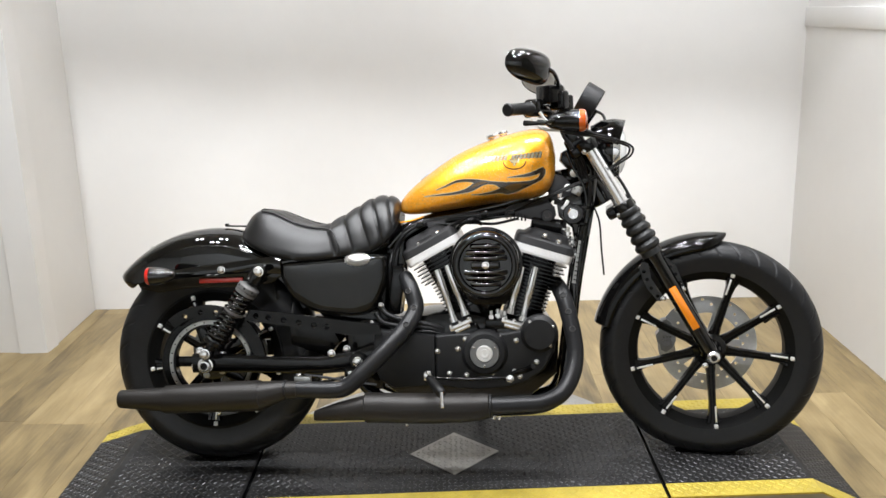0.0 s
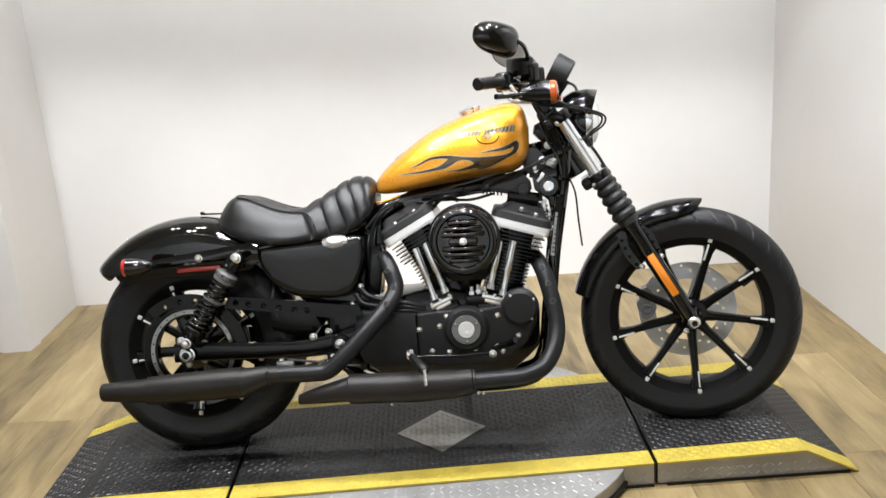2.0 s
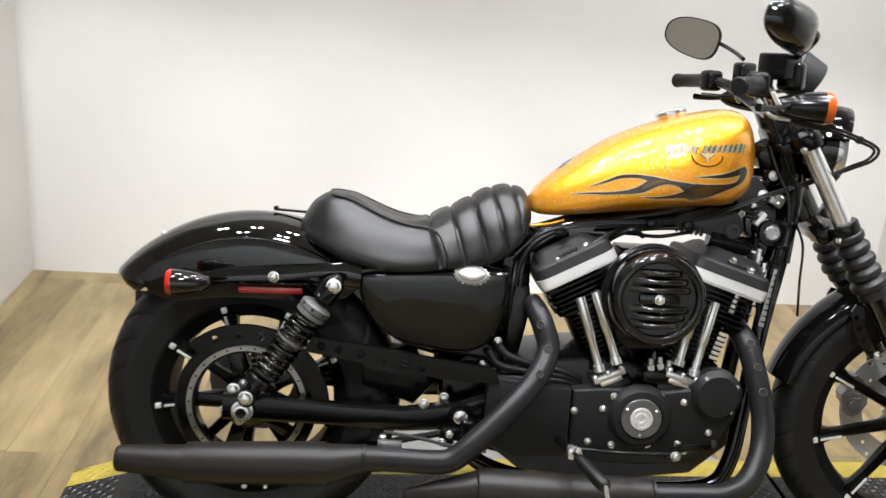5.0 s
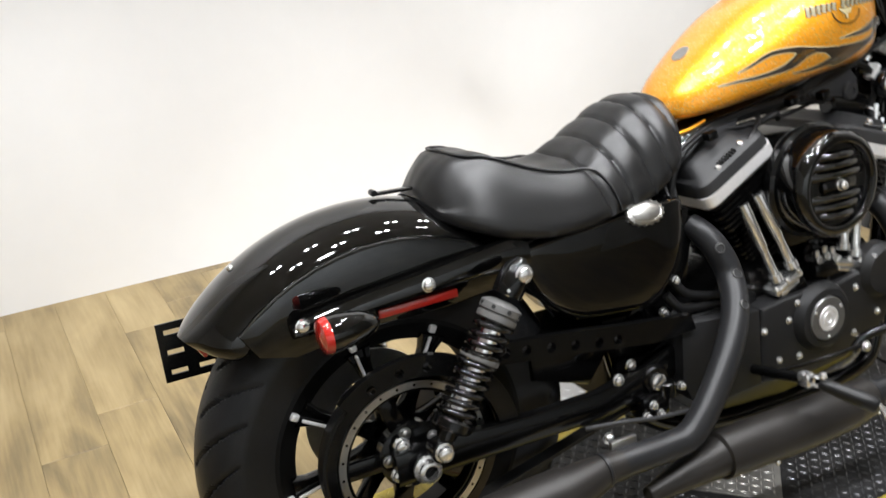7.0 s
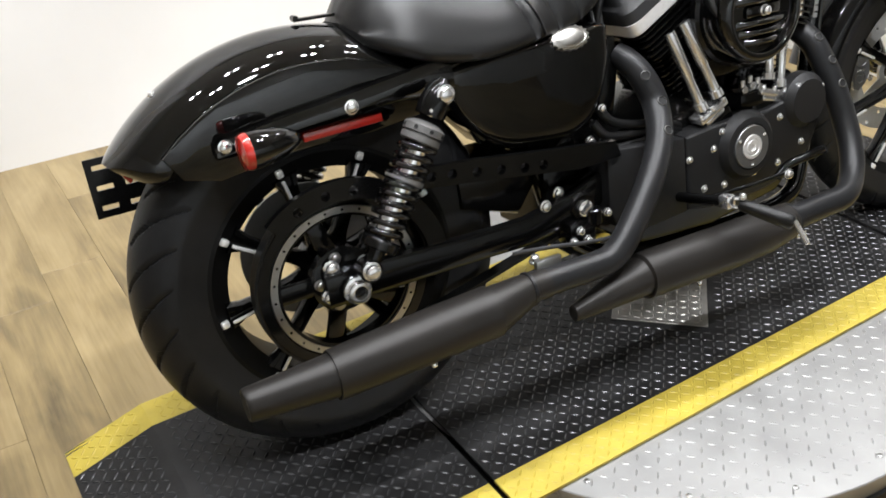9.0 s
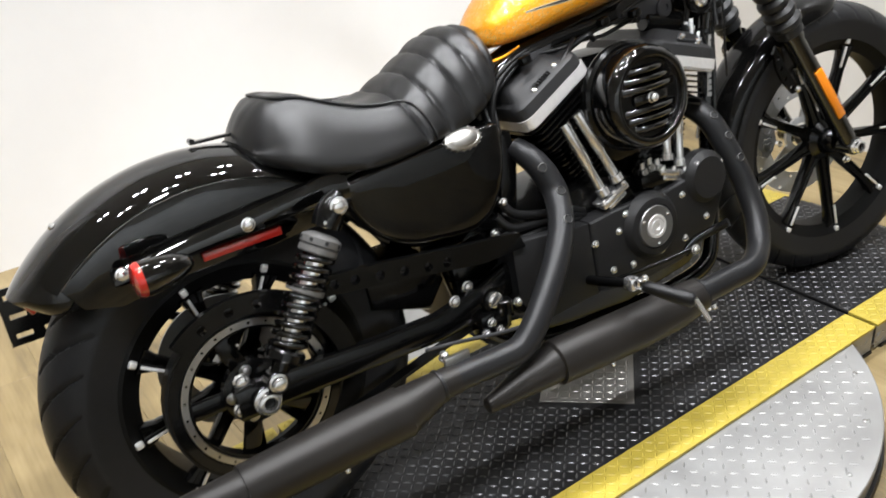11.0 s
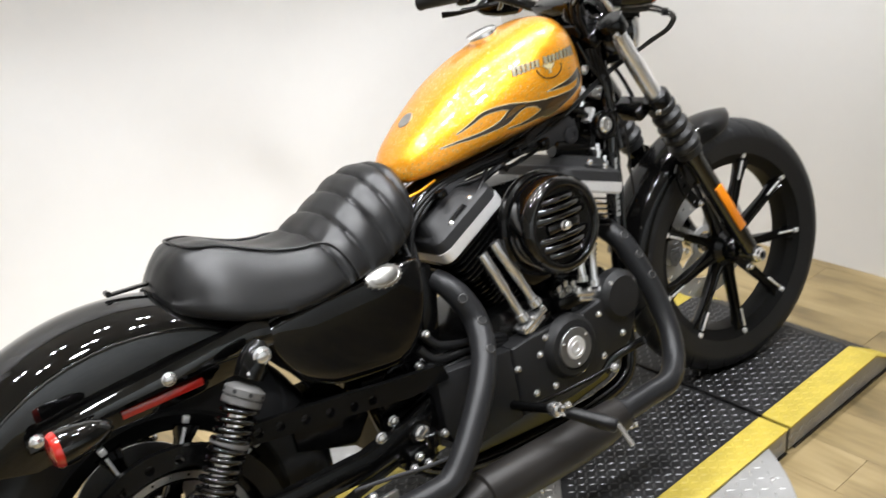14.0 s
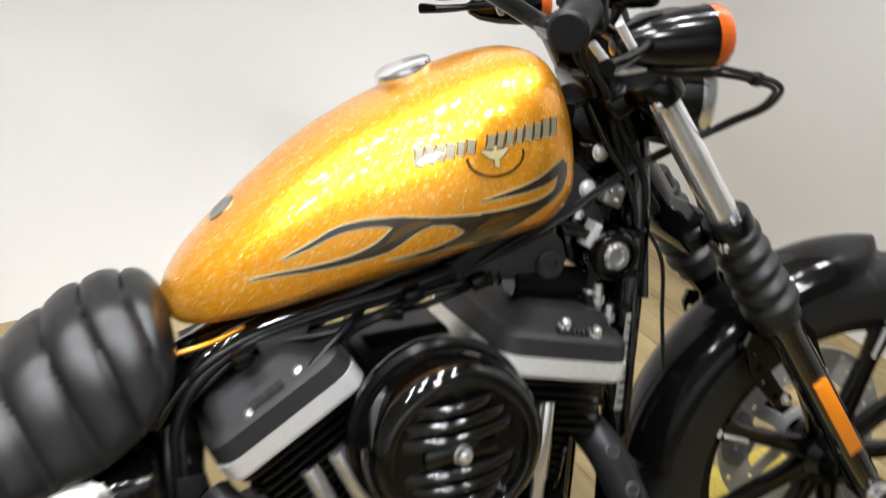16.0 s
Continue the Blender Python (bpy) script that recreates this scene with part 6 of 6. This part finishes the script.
    add_box(bm, ((p1 - p0).length + 0.006, 0.006, 0.0225), Matrix.Translation(mid) @ Matrix.Rotation(-math.atan2(p1.z - p0.z, p1.x - p0.x), 4, "Y"), 0.0015)
    part("fork_reflector", bm, AMBER, fork, "amber fork reflector")
for z, name, h in ((0.952, "upper_clamp", 0.034), (0.768, "lower_clamp", 0.034)):
    bm = bmesh.new()
    c = on_fork(z, 0)
    m = Matrix.Translation(c) @ Matrix.Rotation(math.atan2(FD.x, -FD.z) * -1, 4, "Y")
    add_box(bm, (0.055, 0.17, h), m @ Matrix.Translation((-0.03, 0, 0)), 0.01, 3)
    for s in (-1, 1):
        add_lathe(bm, [(0.0, -h / 2), (0.029, -h / 2), (0.031, -h / 2 + 0.003), (0.031, h / 2 - 0.003), (0.029, h / 2), (0, h / 2)], m @ Matrix.Translation((0, s * 0.098, 0)), 28)
    part(name, bm, SATIN, fork, "black triple clamp", 35)
tube_part("front_brake_hose", [(1.15, 0.06, 0.95), (1.20, 0.085, 0.86), (1.26, 0.10, 0.74), (1.36, 0.09, 0.60), (1.43, 0.085, 0.46), (1.44, 0.085, 0.40)], 0.005, SOFT, "black front brake hose", seg=8)
tube_part("neck_cable", [(1.185, -0.05, 0.765), (1.20, -0.065, 0.72), (1.205, -0.06, 0.64), (1.212, -0.055, 0.56)], 0.0028, SOFT, "thin hanging black cable", seg=8)
# caliper on the far side
bm = bmesh.new()
add_prism(bm, [(1.388, 0.398), (1.376, 0.385), (1.380, 0.366), (1.370, 0.352), (1.374, 0.332), (1.383, 0.322), (1.386, 0.305), (1.402, 0.298), (1.420, 0.312), (1.432, 0.335), (1.428, 0.365), (1.416, 0.392), (1.402, 0.402)], 0.040, 0.088, 0.006)
cal = part("brake_caliper", bm, CASTING, bike, "grey cast front brake caliper", 35)
for x, z in ((1.404, 0.372), (1.402, 0.330)):
    bm = bmesh.new()
    add_lathe(bm, [(0.0165, -0.002), (0.0165, 0.004), (0.0135, 0.006), (0.011, 0.003), (0, 0.003)], axis_to((x, 0.041, z), (0, -1, 0)), 24)
    part("piston_boss", bm, CASTING, cal)
for q in range(2):
    for w in range(3):
        bolt(cal, (1.395 + 0.009 * w, 0.0395, 0.335 + 0.012 * q), 0.003, 0.003, (0, -1, 0))

bm = bmesh.new()
add_box(bm, (0.06, 0.10, 0.036), Matrix.Translation((1.128, -0.012, 0.962)) @ Matrix.Rotation(radians(-24), 4, "Y"), 0.01, 3)
part("harness_cover", bm, SATIN, bike, "black harness cover over the clamp")
for k in range(3):
    tube_part("harness_cable", [(1.085, -0.10 + 0.02 * k, 1.02), (1.095, -0.085 + 0.02 * k, 0.985), (1.115 + 0.006 * k, -0.075 + 0.012 * k, 0.95), (1.135 + 0.01 * k, -0.06, 0.90), (1.15 + 0.006 * k, -0.055, 0.85)], 0.0045, SOFT, "black harness cable", seg=8)

# ---- front fender ----
ff = arc_fender("front_fender", FX, FZ, 0.358, 0.063, 166, 82.5, 0.006, "satin black front fender", FENDER, tip=0.22)
for s in (-1, 1):
    bm = bmesh.new()
    holes = [(1.329, 0.574, 0.0055), (1.338, 0.550, 0.0055), (1.350, 0.524, 0.005), (1.369, 0.500, 0.005)]
    add_drilled(bm, [(1.317, 0.586), (1.325, 0.603), (1.342, 0.598), (1.350, 0.553), (1.384, 0.500), (1.394, 0.486), (1.369, 0.484), (1.340, 0.520), (1.326, 0.548)], holes, s * 0.078, s * 0.085)
    br = part("fender_bracket", bm, GLOSS, ff, "black drilled fender bracket", 30)
    bolt(br, (1.386, s * 0.085, 0.492), 0.007, 0.006, (0, s, 0))
    bm = bmesh.new()
    holes = [(1.386, 0.606, 0.005), (1.406, 0.588, 0.005), (1.421, 0.566, 0.005), (1.434, 0.540, 0.0045)]
    add_drilled(bm, [(1.370, 0.612), (1.380, 0.624), (1.402, 0.611), (1.424, 0.588), (1.434, 0.560), (1.449, 0.526), (1.440, 0.512), (1.427, 0.525), (1.410, 0.560), (1.392, 0.584)], holes, s * 0.078, s * 0.085)
    br = part("fender_bracket", bm, GLOSS, ff, "black drilled fender bracket", 30)
    bolt(br, (1.443, s * 0.085, 0.521), 0.0065, 0.006, (0, s, 0))
    bolt(br, (1.378, s * 0.085, 0.616), 0.0055, 0.005, (0, s, 0))
    tube_part("fork_brace", [on_fork(0.60, s * 0.098), (1.39, s * 0.075, 0.585)], 0.01, SATIN, per=1)

# ---- headlight ----
hl = empty("headlight")
hl.parent = bike
hl["label"] = "round headlight in a black bucket with a visor"
HC, HD = Vector((1.176, 0, 0.935)), Vector((1, 0, -0.03))
bm = bmesh.new()
add_lathe(bm, [(0, -0.012), (0.03, -0.01), (0.055, 0.005), (0.070, 0.03), (0.077, 0.055), (0.079, 0.075), (0.076, 0.078), (0.074, 0.073), (0.06, 0.05), (0, 0.03)], axis_to(HC, HD), 48)
part("bucket", bm, GLOSS, hl, "gloss black headlight bucket")
bm = bmesh.new()
add_lathe(bm, [(0.080, 0.066), (0.081, 0.078), (0.079, 0.086), (0.074, 0.088), (0.072, 0.083)], axis_to(HC, HD), 56)
part("trim_ring", bm, CHROME, hl, "chrome trim ring")
bm = bmesh.new()
add_lathe(bm, [(0.0735, 0.083), (0.065, 0.094), (0.045, 0.102), (0.02, 0.106), (0, 0.107)], axis_to(HC, HD), 48)
part("lens", bm, mat("headlight_lens", (0.75, 0.77, 0.78), 0.06, 0.4, 0.05), hl, "clear headlight lens")
bm = bmesh.new()
vs = []
for i, (dx, r) in enumerate(((0.0, 0.073), (0.03, 0.083), (0.07, 0.087), (0.104, 0.0885))):
    row = []
    for k in range(17):
        a = radians(12 + 156 * k / 16)
        cut = -0.028 * (1 - math.sin(a)) if i == 3 else 0
        row.append(bm.verts.new((HC.x + dx + cut, r * math.cos(a), HC.z + r * math.sin(a) + (0.006 if i in (1, 2) else 0))))
    vs.append(row)
for a, b in zip(vs, vs[1:]):
    for i in range(16):
        bm.faces.new((a[i], a[i + 1], b[i + 1], b[i]))
bmesh.ops.solidify(bm, geom=bm.faces[:], thickness=0.003)
part("visor", bm, GLOSS, hl, "gloss black headlight visor")

# ---- handlebar and controls ----
tube_part("handlebar", [(0.959, -0.336, 1.059), (1.001, -0.263, 1.063), (1.045, -0.19, 1.059), (1.073, -0.13, 1.038), (1.099, -0.07, 1.013), (1.105, 0, 1.0), (1.099, 0.07, 1.013), (1.073, 0.13, 1.038), (1.045, 0.19, 1.059), (1.001, 0.263, 1.063), (0.959, 0.336, 1.059)], 0.0125, SATIN, "satin black handlebar")
bm = bmesh.new()
for s in (-1, 1):
    add_box(bm, (0.04, 0.036, 0.06), Matrix.Translation((1.118, s * 0.045, 0.985)) @ Matrix.Rotation(radians(-25), 4, "Y"), 0.008, 2)
add_box(bm, (0.045, 0.13, 0.022), Matrix.Translation((1.105, 0, 1.015)) @ Matrix.Rotation(radians(-25), 4, "Y"), 0.006, 2)
part("riser", bm, SATIN, bike, "black handlebar riser")
for s in (-1, 1):
    a, b = Vector((0.957, s * 0.341, 1.0588)), Vector((1.011, s * 0.249, 1.063))
    d = (b - a).normalized()
    bm = bmesh.new()
    add_lathe(bm, [(0, 0), (0.015, 0), (0.0178, 0.003), (0.0178, 0.010), (0.0165, 0.014), (0.0165, 0.102), (0.019, 0.105), (0.019, 0.111), (0.012, 0.112)], axis_to(a, d), 28)
    part("grip", bm, SOFT, bike, "black rubber hand grip")
    bm = bmesh.new()
    c = b + d * 0.022
    m = axis_to(c, d)
    add_box(bm, (0.046, 0.05, 0.044), m, 0.012, 3)
    sw = part("switch_housing", bm, SATIN, bike, "black switch housing")
    for q in (-0.009, 0.009):
        bm = bmesh.new()
        add_box(bm, (0.008, 0.010, 0.012), axis_to(c + Vector((-0.024, 0, q)), d), 0.002, 1)
        part("switch_button", bm, GREY, sw)
    bm = bmesh.new()
    c2 = b + d * 0.062 + Vector((0.035, 0, 0.004))
    add_box(bm, (0.05, 0.055, 0.036), axis_to(c2 + Vector((0.014, 0, 0.014)), d), 0.009, 3)
    if s < 0:
        add_box(bm, (0.066, 0.054, 0.052), Matrix.Translation(c2 + Vector((-0.012, 0.0, 0.031))) @ Matrix.Rotation(radians(-52), 4, "Z"), 0.006, 2)
    part("lever_perch", bm, SATIN, bike, "black lever perch and reservoir")
    # lever
    bm = bmesh.new()
    p = c2 + Vector((0.040, 0, -0.030))
    q = Vector((1.003, s * 0.317, 1.022))
    add_tube(bm, [(*p, 0.006), (*(p + (q - p) * 0.3 + Vector((0.014, 0, -0.004))), 0.006), (*(p + (q - p) * 0.7 + Vector((0.004, 0, -0.006))), 0.0055), (*q, 0.008)], 0.006, 10, 6)
    part("lever", bm, SATIN, bike, "black hand lever")
    # mirror
    mc = Vector((1.022, s * 0.395, 1.171)) if s < 0 else Vector((0.996, s * 0.395, 1.172))
    stem0, stem1 = c2 + Vector((0.012, s * 0.02, 0.05)), mc + Vector((0.05, -s * 0.012, -0.008))
    bm = bmesh.new()
    add_tube(bm, [stem0, stem0 + (stem1 - stem0) * 0.35 + Vector((0.008, 0, 0)), stem0 + (stem1 - stem0) * 0.8 + Vector((0.008, 0, 0)), stem1 + Vector((-0.012, 0, 0.004))], 0.0055, 10, 6)
    mir = part("mirror", bm, SATIN, bike, "black teardrop mirror on a slim stem")
    n = Vector((-0.62, -s * 0.78, 0.04)).normalized()
    bm = bmesh.new()
    side_v = n.cross(Vector((0, 0, 1))).normalized()
    up_v = side_v.cross(n)
    mm = Matrix.Translation(mc) @ Matrix((side_v, up_v, n)).transposed().to_4x4() @ Matrix.Rotation(radians(s * 14), 4, 'Z')
    size = 0.88 if s < 0 else 1.0
    mm = mm @ Matrix.Scale(size, 4)
    rings = []
    for dz, sc in ((-0.034, 0.0), (-0.032, 0.35), (-0.024, 0.66), (-0.010, 0.9), (0.002, 1.0), (0.006, 0.98), (0.0065, 0.93)):
        ring = []
        for k in range(36):
            a2 = 2 * math.pi * k / 36
            ex = 0.082 * math.copysign(abs(math.cos(a2)) ** 0.75, math.cos(a2))
            ey = 0.049 * math.copysign(abs(math.sin(a2)) ** 0.75, math.sin(a2)) * (1 + 0.18 * math.cos(a2) * (1 if s < 0 else -1))
            ring.append(bm.verts.new(mm @ Vector((ex * max(sc, 0.02), ey * max(sc, 0.02), dz))))
        rings.append(ring)
    for r0, r1 in zip(rings, rings[1:]):
        for i in range(36):
            bm.faces.new((r0[i], r0[(i + 1) % 36], r1[(i + 1) % 36], r1[i]))
    bm.faces.new(rings[0])
    part("mirror_shell", bm, GLOSS, mir, "gloss black mirror shell", 50)
    bm = bmesh.new()
    ring = []
    for k in range(36):
        a2 = 2 * math.pi * k / 36
        ex = 0.077 * math.copysign(abs(math.cos(a2)) ** 0.75, math.cos(a2))
        ey = 0.0455 * math.copysign(abs(math.sin(a2)) ** 0.75, math.sin(a2)) * (1 + 0.18 * math.cos(a2) * (1 if s < 0 else -1))
        ring.append(bm.verts.new(mm @ Vector((ex, ey, 0.0058))))
    bm.faces.new(ring)
    part("mirror_glass", bm, MIRROR, mir, "mirror glass", 0)
    # front signal
    bm = bmesh.new()
    c = Vector((1.153, s * 0.230, 1.025))
    add_lathe(bm, [(0.0, 0.105), (0.008, 0.103), (0.018, 0.088), (0.0255, 0.062), (0.030, 0.033), (0.0315, 0.010), (0.0315, 0), (0, 0)], axis_to(c, (-1, 0, 0)), 32)
    sg = part("front_signal", bm, SATIN, bike, "black bullet turn signal with an amber lens")
    bm = bmesh.new()
    add_lathe(bm, [(0.032, 0.004), (0.0322, -0.006), (0.029, -0.013), (0.015, -0.017), (0, -0.018)], axis_to(c, (-1, 0, 0)), 32)
    part("lens", bm, SIGNAL, sg, "amber lens")
    bm = bmesh.new()
    add_tube(bm, [(1.10, s * 0.238, 1.020), (1.085, s * 0.19, 1.022), (1.066, s * 0.145, 1.042)], 0.008, 10, 4)
    part("stalk", bm, GLOSS, sg)
# speedometer
bm = bmesh.new()
gd = Vector((-0.86, 0, 0.51)).normalized()
gc = Vector((1.184, 0.01, 1.078))
add_lathe(bm, [(0, -0.016), (0.044, -0.016), (0.0475, -0.013), (0.050, 0.036), (0.049, 0.041), (0.046, 0.042), (0.044, 0.037), (0, 0.037)], axis_to(gc, gd), 44)
spd = part("speedometer", bm, WRINKLE, bike, "black round speedometer")
bm = bmesh.new()
add_lathe(bm, [(0.0, 0.0395), (0.0445, 0.0395), (0.0445, 0.0385), (0, 0.0385)], axis_to(gc, gd), 36)
part("dial_glass", bm, mat("dial_glass", (0.02, 0.02, 0.022), 0.05, coat=1), spd, "dark dial glass")
tube_part("speedo_bracket", [(1.19, 0.01, 1.06), (1.16, 0.01, 1.02), (1.135, 0, 0.985)], 0.012, SATIN, "black speedometer bracket")
tube_part("clutch_cable", [(1.0, 0.22, 1.03), (1.08, 0.2, 1.03), (1.2, 0.12, 1.05), (1.22, 0.07, 0.98), (1.19, 0.06, 0.85), (1.15, 0.07, 0.6), (1.1, 0.09, 0.35)], 0.0045, SOFT, "black clutch cable", seg=8)

# the front end is turned a little to the near side
for ob in bike.children:
    if ob not in before_front:
        ob.matrix_basis = STEER @ ob.matrix_basis
front.matrix_basis = STEER @ front.matrix_basis
# throttle cables: bright elbows, thick sleeves, thin loops that run back inside the fork tube
for k, (start, bend, end) in enumerate((((1.014, -0.262, 1.036), (1.030, -0.257, 1.014), (1.085, -0.222, 1.002)), ((0.991, -0.252, 1.020), (1.012, -0.247, 0.997), (1.072, -0.214, 0.987)))):
    mid = tuple((b + e) / 2 - q for b, e, q in zip(bend, end, (0.008, 0, 0.003)))
    tube_part("throttle_elbow", [start, bend, mid, end], 0.0044, BRIGHT, "bright throttle cable elbow", seg=12)
    d = 0.006 * k
    tube_part("cable_sleeve", [(*end, 0.0062), (end[0] + 0.034, end[1] + 0.002, end[2] - 0.008, 0.0066), (1.158 - d, -0.214 + d, 0.978 - d, 0.0058), (1.165 - d, -0.212 + d, 0.976 - d, 0.0034)], 0.006, SOFT, "black cable sleeve", seg=12)
    tube_part("throttle_cable", [(1.160 - d, -0.213 + d, 0.977 - d), (1.197, -0.204 + d, 0.967 - d), (1.227, -0.194 + d, 0.958 - d), (1.262 - d, -0.180, 0.947 - d * 0.7), (1.281 - 1.6 * d, -0.168, 0.933), (1.277 - 1.6 * d, -0.150, 0.913 + d * 0.3), (1.255 - d, -0.122, 0.896 + d * 0.6), (1.229, -0.097, 0.879 + d * 0.6), (1.198, -0.066, 0.858 + d), (1.150, -0.056, 0.838 + d),
                                 (1.108, -0.060, 0.823 + d), (1.066, -0.062, 0.804 + d), (1.028, -0.060, 0.788 + d), (0.985, -0.054, 0.772 + d), (0.93, -0.045, 0.752)], 0.0031, SOFT, "thin black throttle cable", seg=8)
bm = bmesh.new()
add_box(bm, (0.010, 0.013, 0.016), Matrix.Translation((1.227, -0.191, 0.955)) @ Matrix.Rotation(radians(20), 4, "Y"), 0.003, 2)
part("cable_clip", bm, SOFT, bike, "black cable clip")
tube_part("clamp_hose", [(1.165, 0.012, 0.95), (1.205, 0.014, 0.92), (1.262, 0.012, 0.846), (1.293, 0.008, 0.788), (1.302, 0.0, 0.745)], 0.0048, SOFT, "black hose between the fork clamps", seg=10)

# ---- foot controls and stand ----
for s in (-1, 1):
    bm = bmesh.new()
    add_cyl(bm, (0.675, s * 0.150, 0.282), (0.684, s * 0.262, 0.298), 0.010, 16, bevel=0.002)
    pm_ = part("peg_mount", bm, SATIN, bike, "black foot peg mount")
    bm = bmesh.new()
    add_box(bm, (0.022, 0.026, 0.026), Matrix.Translation((0.684, s * 0.270, 0.300)), 0.006, 2)
    for dz in (-0.0085, 0.0085):
        add_box(bm, (0.011, 0.034, 0.005), Matrix.Translation((0.689, s * 0.288, 0.300 + dz)) @ Matrix.Rotation(s * radians(-18), 4, "Z"), 0.002, 1)
    part("peg_clevis", bm, CHROME if s < 0 else SATIN, pm_, "bright foot peg clevis")
    bolt(pm_, (0.690, s * 0.302, 0.314), 0.006, 0.007, (0, 0, 1))
    bm = bmesh.new()
    add_lathe(bm, [(0, 0), (0.009, 0), (0.0115, 0.006), (0.012, 0.02), (0.0145, 0.07), (0.0140, 0.094), (0.010, 0.099), (0, 0.1)], axis_to((0.690, s * 0.295, 0.299), (0.50, s, -0.30)), 20)
    peg = part("foot_peg", bm, SOFT, bike, "black rubber foot peg")
    bm = bmesh.new()
    add_cyl(bm, (0.731, s * 0.382, 0.279), (0.735, s * 0.408, 0.240), 0.0048, 12, bevel=0.0015)
    part("peg_feeler", bm, CHROME, peg, "bright peg feeler rod")
tube_part("brake_pedal_rod", [(0.69, -0.165, 0.270), (0.80, -0.175, 0.268), (0.86, -0.185, 0.272), (0.915, -0.19, 0.275)], 0.0045, SATIN, "black brake linkage rod", seg=10)
tube_part("brake_pedal", [(0.905, -0.175, 0.262), (0.93, -0.18, 0.285), (0.965, -0.20, 0.30), (0.985, -0.225, 0.315)], 0.009, SATIN, "black brake pedal", seg=12)
bolt(bike, (0.918, -0.193, 0.272), 0.009, 0.008)
tube_part("rear_brake_line", [(0.52, -0.16, 0.25), (0.44, -0.165, 0.262), (0.38, -0.16, 0.272), (0.30, -0.15, 0.28)], 0.004, GREY, "thin dull brake line", seg=8)
for x, z in ((0.44, 0.283), (0.455, 0.262), (0.425, 0.265)):
    bolt(bike, (x, -0.155, z), 0.007, 0.01)
bm = bmesh.new()
add_box(bm, (0.06, 0.05, 0.05), Matrix.Translation((0.45, -0.13, 0.275)), 0.01, 2)
add_cyl(bm, (0.478, -0.145, 0.285), (0.478, -0.145, 0.315), 0.018, 20, bevel=0.003)
part("master_cylinder", bm, SATIN, bike, "black rear master cylinder")
# side stand, leg reaching the deck on the far side
foot = Matrix.Rotation(-LEAN, 4, "X") @ Vector((0.80, 0.30, 0.006))
tube_part("side_stand", [(0.86, 0.10, 0.19), (0.84, 0.18, 0.15), tuple(foot)], 0.012, SATIN, "black side stand leg", per=4)
bm = bmesh.new()
add_box(bm, (0.07, 0.045, 0.008), Matrix.Translation(foot) @ Matrix.Rotation(-LEAN, 4, "X"), 0.003)
part("stand_foot", bm, SATIN, bike, "black side stand foot")

# ---- floor planks ----
floor = tagged(box_obj("floor", (-3.4, -6.2, FLOOR - 0.1), (5.7, 2.0, FLOOR - 0.003), mat("plank_joint", (0.2, 0.15, 0.09), 0.8)),
               "light oak-look vinyl plank floor", "floor", kind="structure")
PW, PL = 0.152, 1.22
rng = random.Random(4)
pm = bpy.data.meshes.new("plank")
b = bmesh.new()
add_box(b, (PW - 0.0008, PL - 0.0008, 0.006), Matrix(), 0.0006, 1)
b.to_mesh(pm)
b.free()
pm.materials.append(PLANK)
turn = radians(4.0)


def plank_limits(x):
    """How far a run of planks goes in y before it meets a wall."""
    return 1.06 if x < -1.2 else 1.622 + 0.0573 * (x + 1.176) + 0.06


rest = bmesh.new()
for i in range(-22, 40):
    shift = rng.random() * PL
    for k in range(-7, 4):
        u, v0 = i * PW, k * PL + shift - PL / 2
        x = u * math.cos(turn) - (v0 + PL / 2) * math.sin(turn)
        y0 = u * math.sin(turn) + v0 * math.cos(turn)
        y1 = min(y0 + PL * math.cos(turn), plank_limits(x))
        y0 = max(y0, -6.05)
        if y1 - y0 < 0.02 or x < -3.25 or x > 5.5 or (y1 > -3.5 and x > 2.74 - 0.0653 * (max(y0, -3.6) + 3.6)):
            continue
        yc, length = (y0 + y1) / 2, (y1 - y0) / math.cos(turn)
        xc = (u - yc * math.sin(turn)) / math.cos(turn)
        m = Matrix.Translation((xc, yc, FLOOR - 0.003)) @ Matrix.Rotation(turn, 4, "Z")
        if yc < -2.6:
            add_box(rest, (PW - 0.0003, length - 0.0003, 0.006), m)
            continue
        mesh = pm
        if length < PL - 0.001:
            b = bmesh.new()
            add_box(b, (PW - 0.0003, length - 0.0003, 0.006), Matrix(), 0.0005, 1)
            mesh = bpy.data.meshes.new("plank")
            b.to_mesh(mesh)
            b.free()
            mesh.materials.append(PLANK)
        o = new("plank", mesh)
        o.parent = floor
        o.matrix_basis = m
far = part("plank_field", rest, PLANK, floor, smooth=0)
far["kind"] = "stuff"
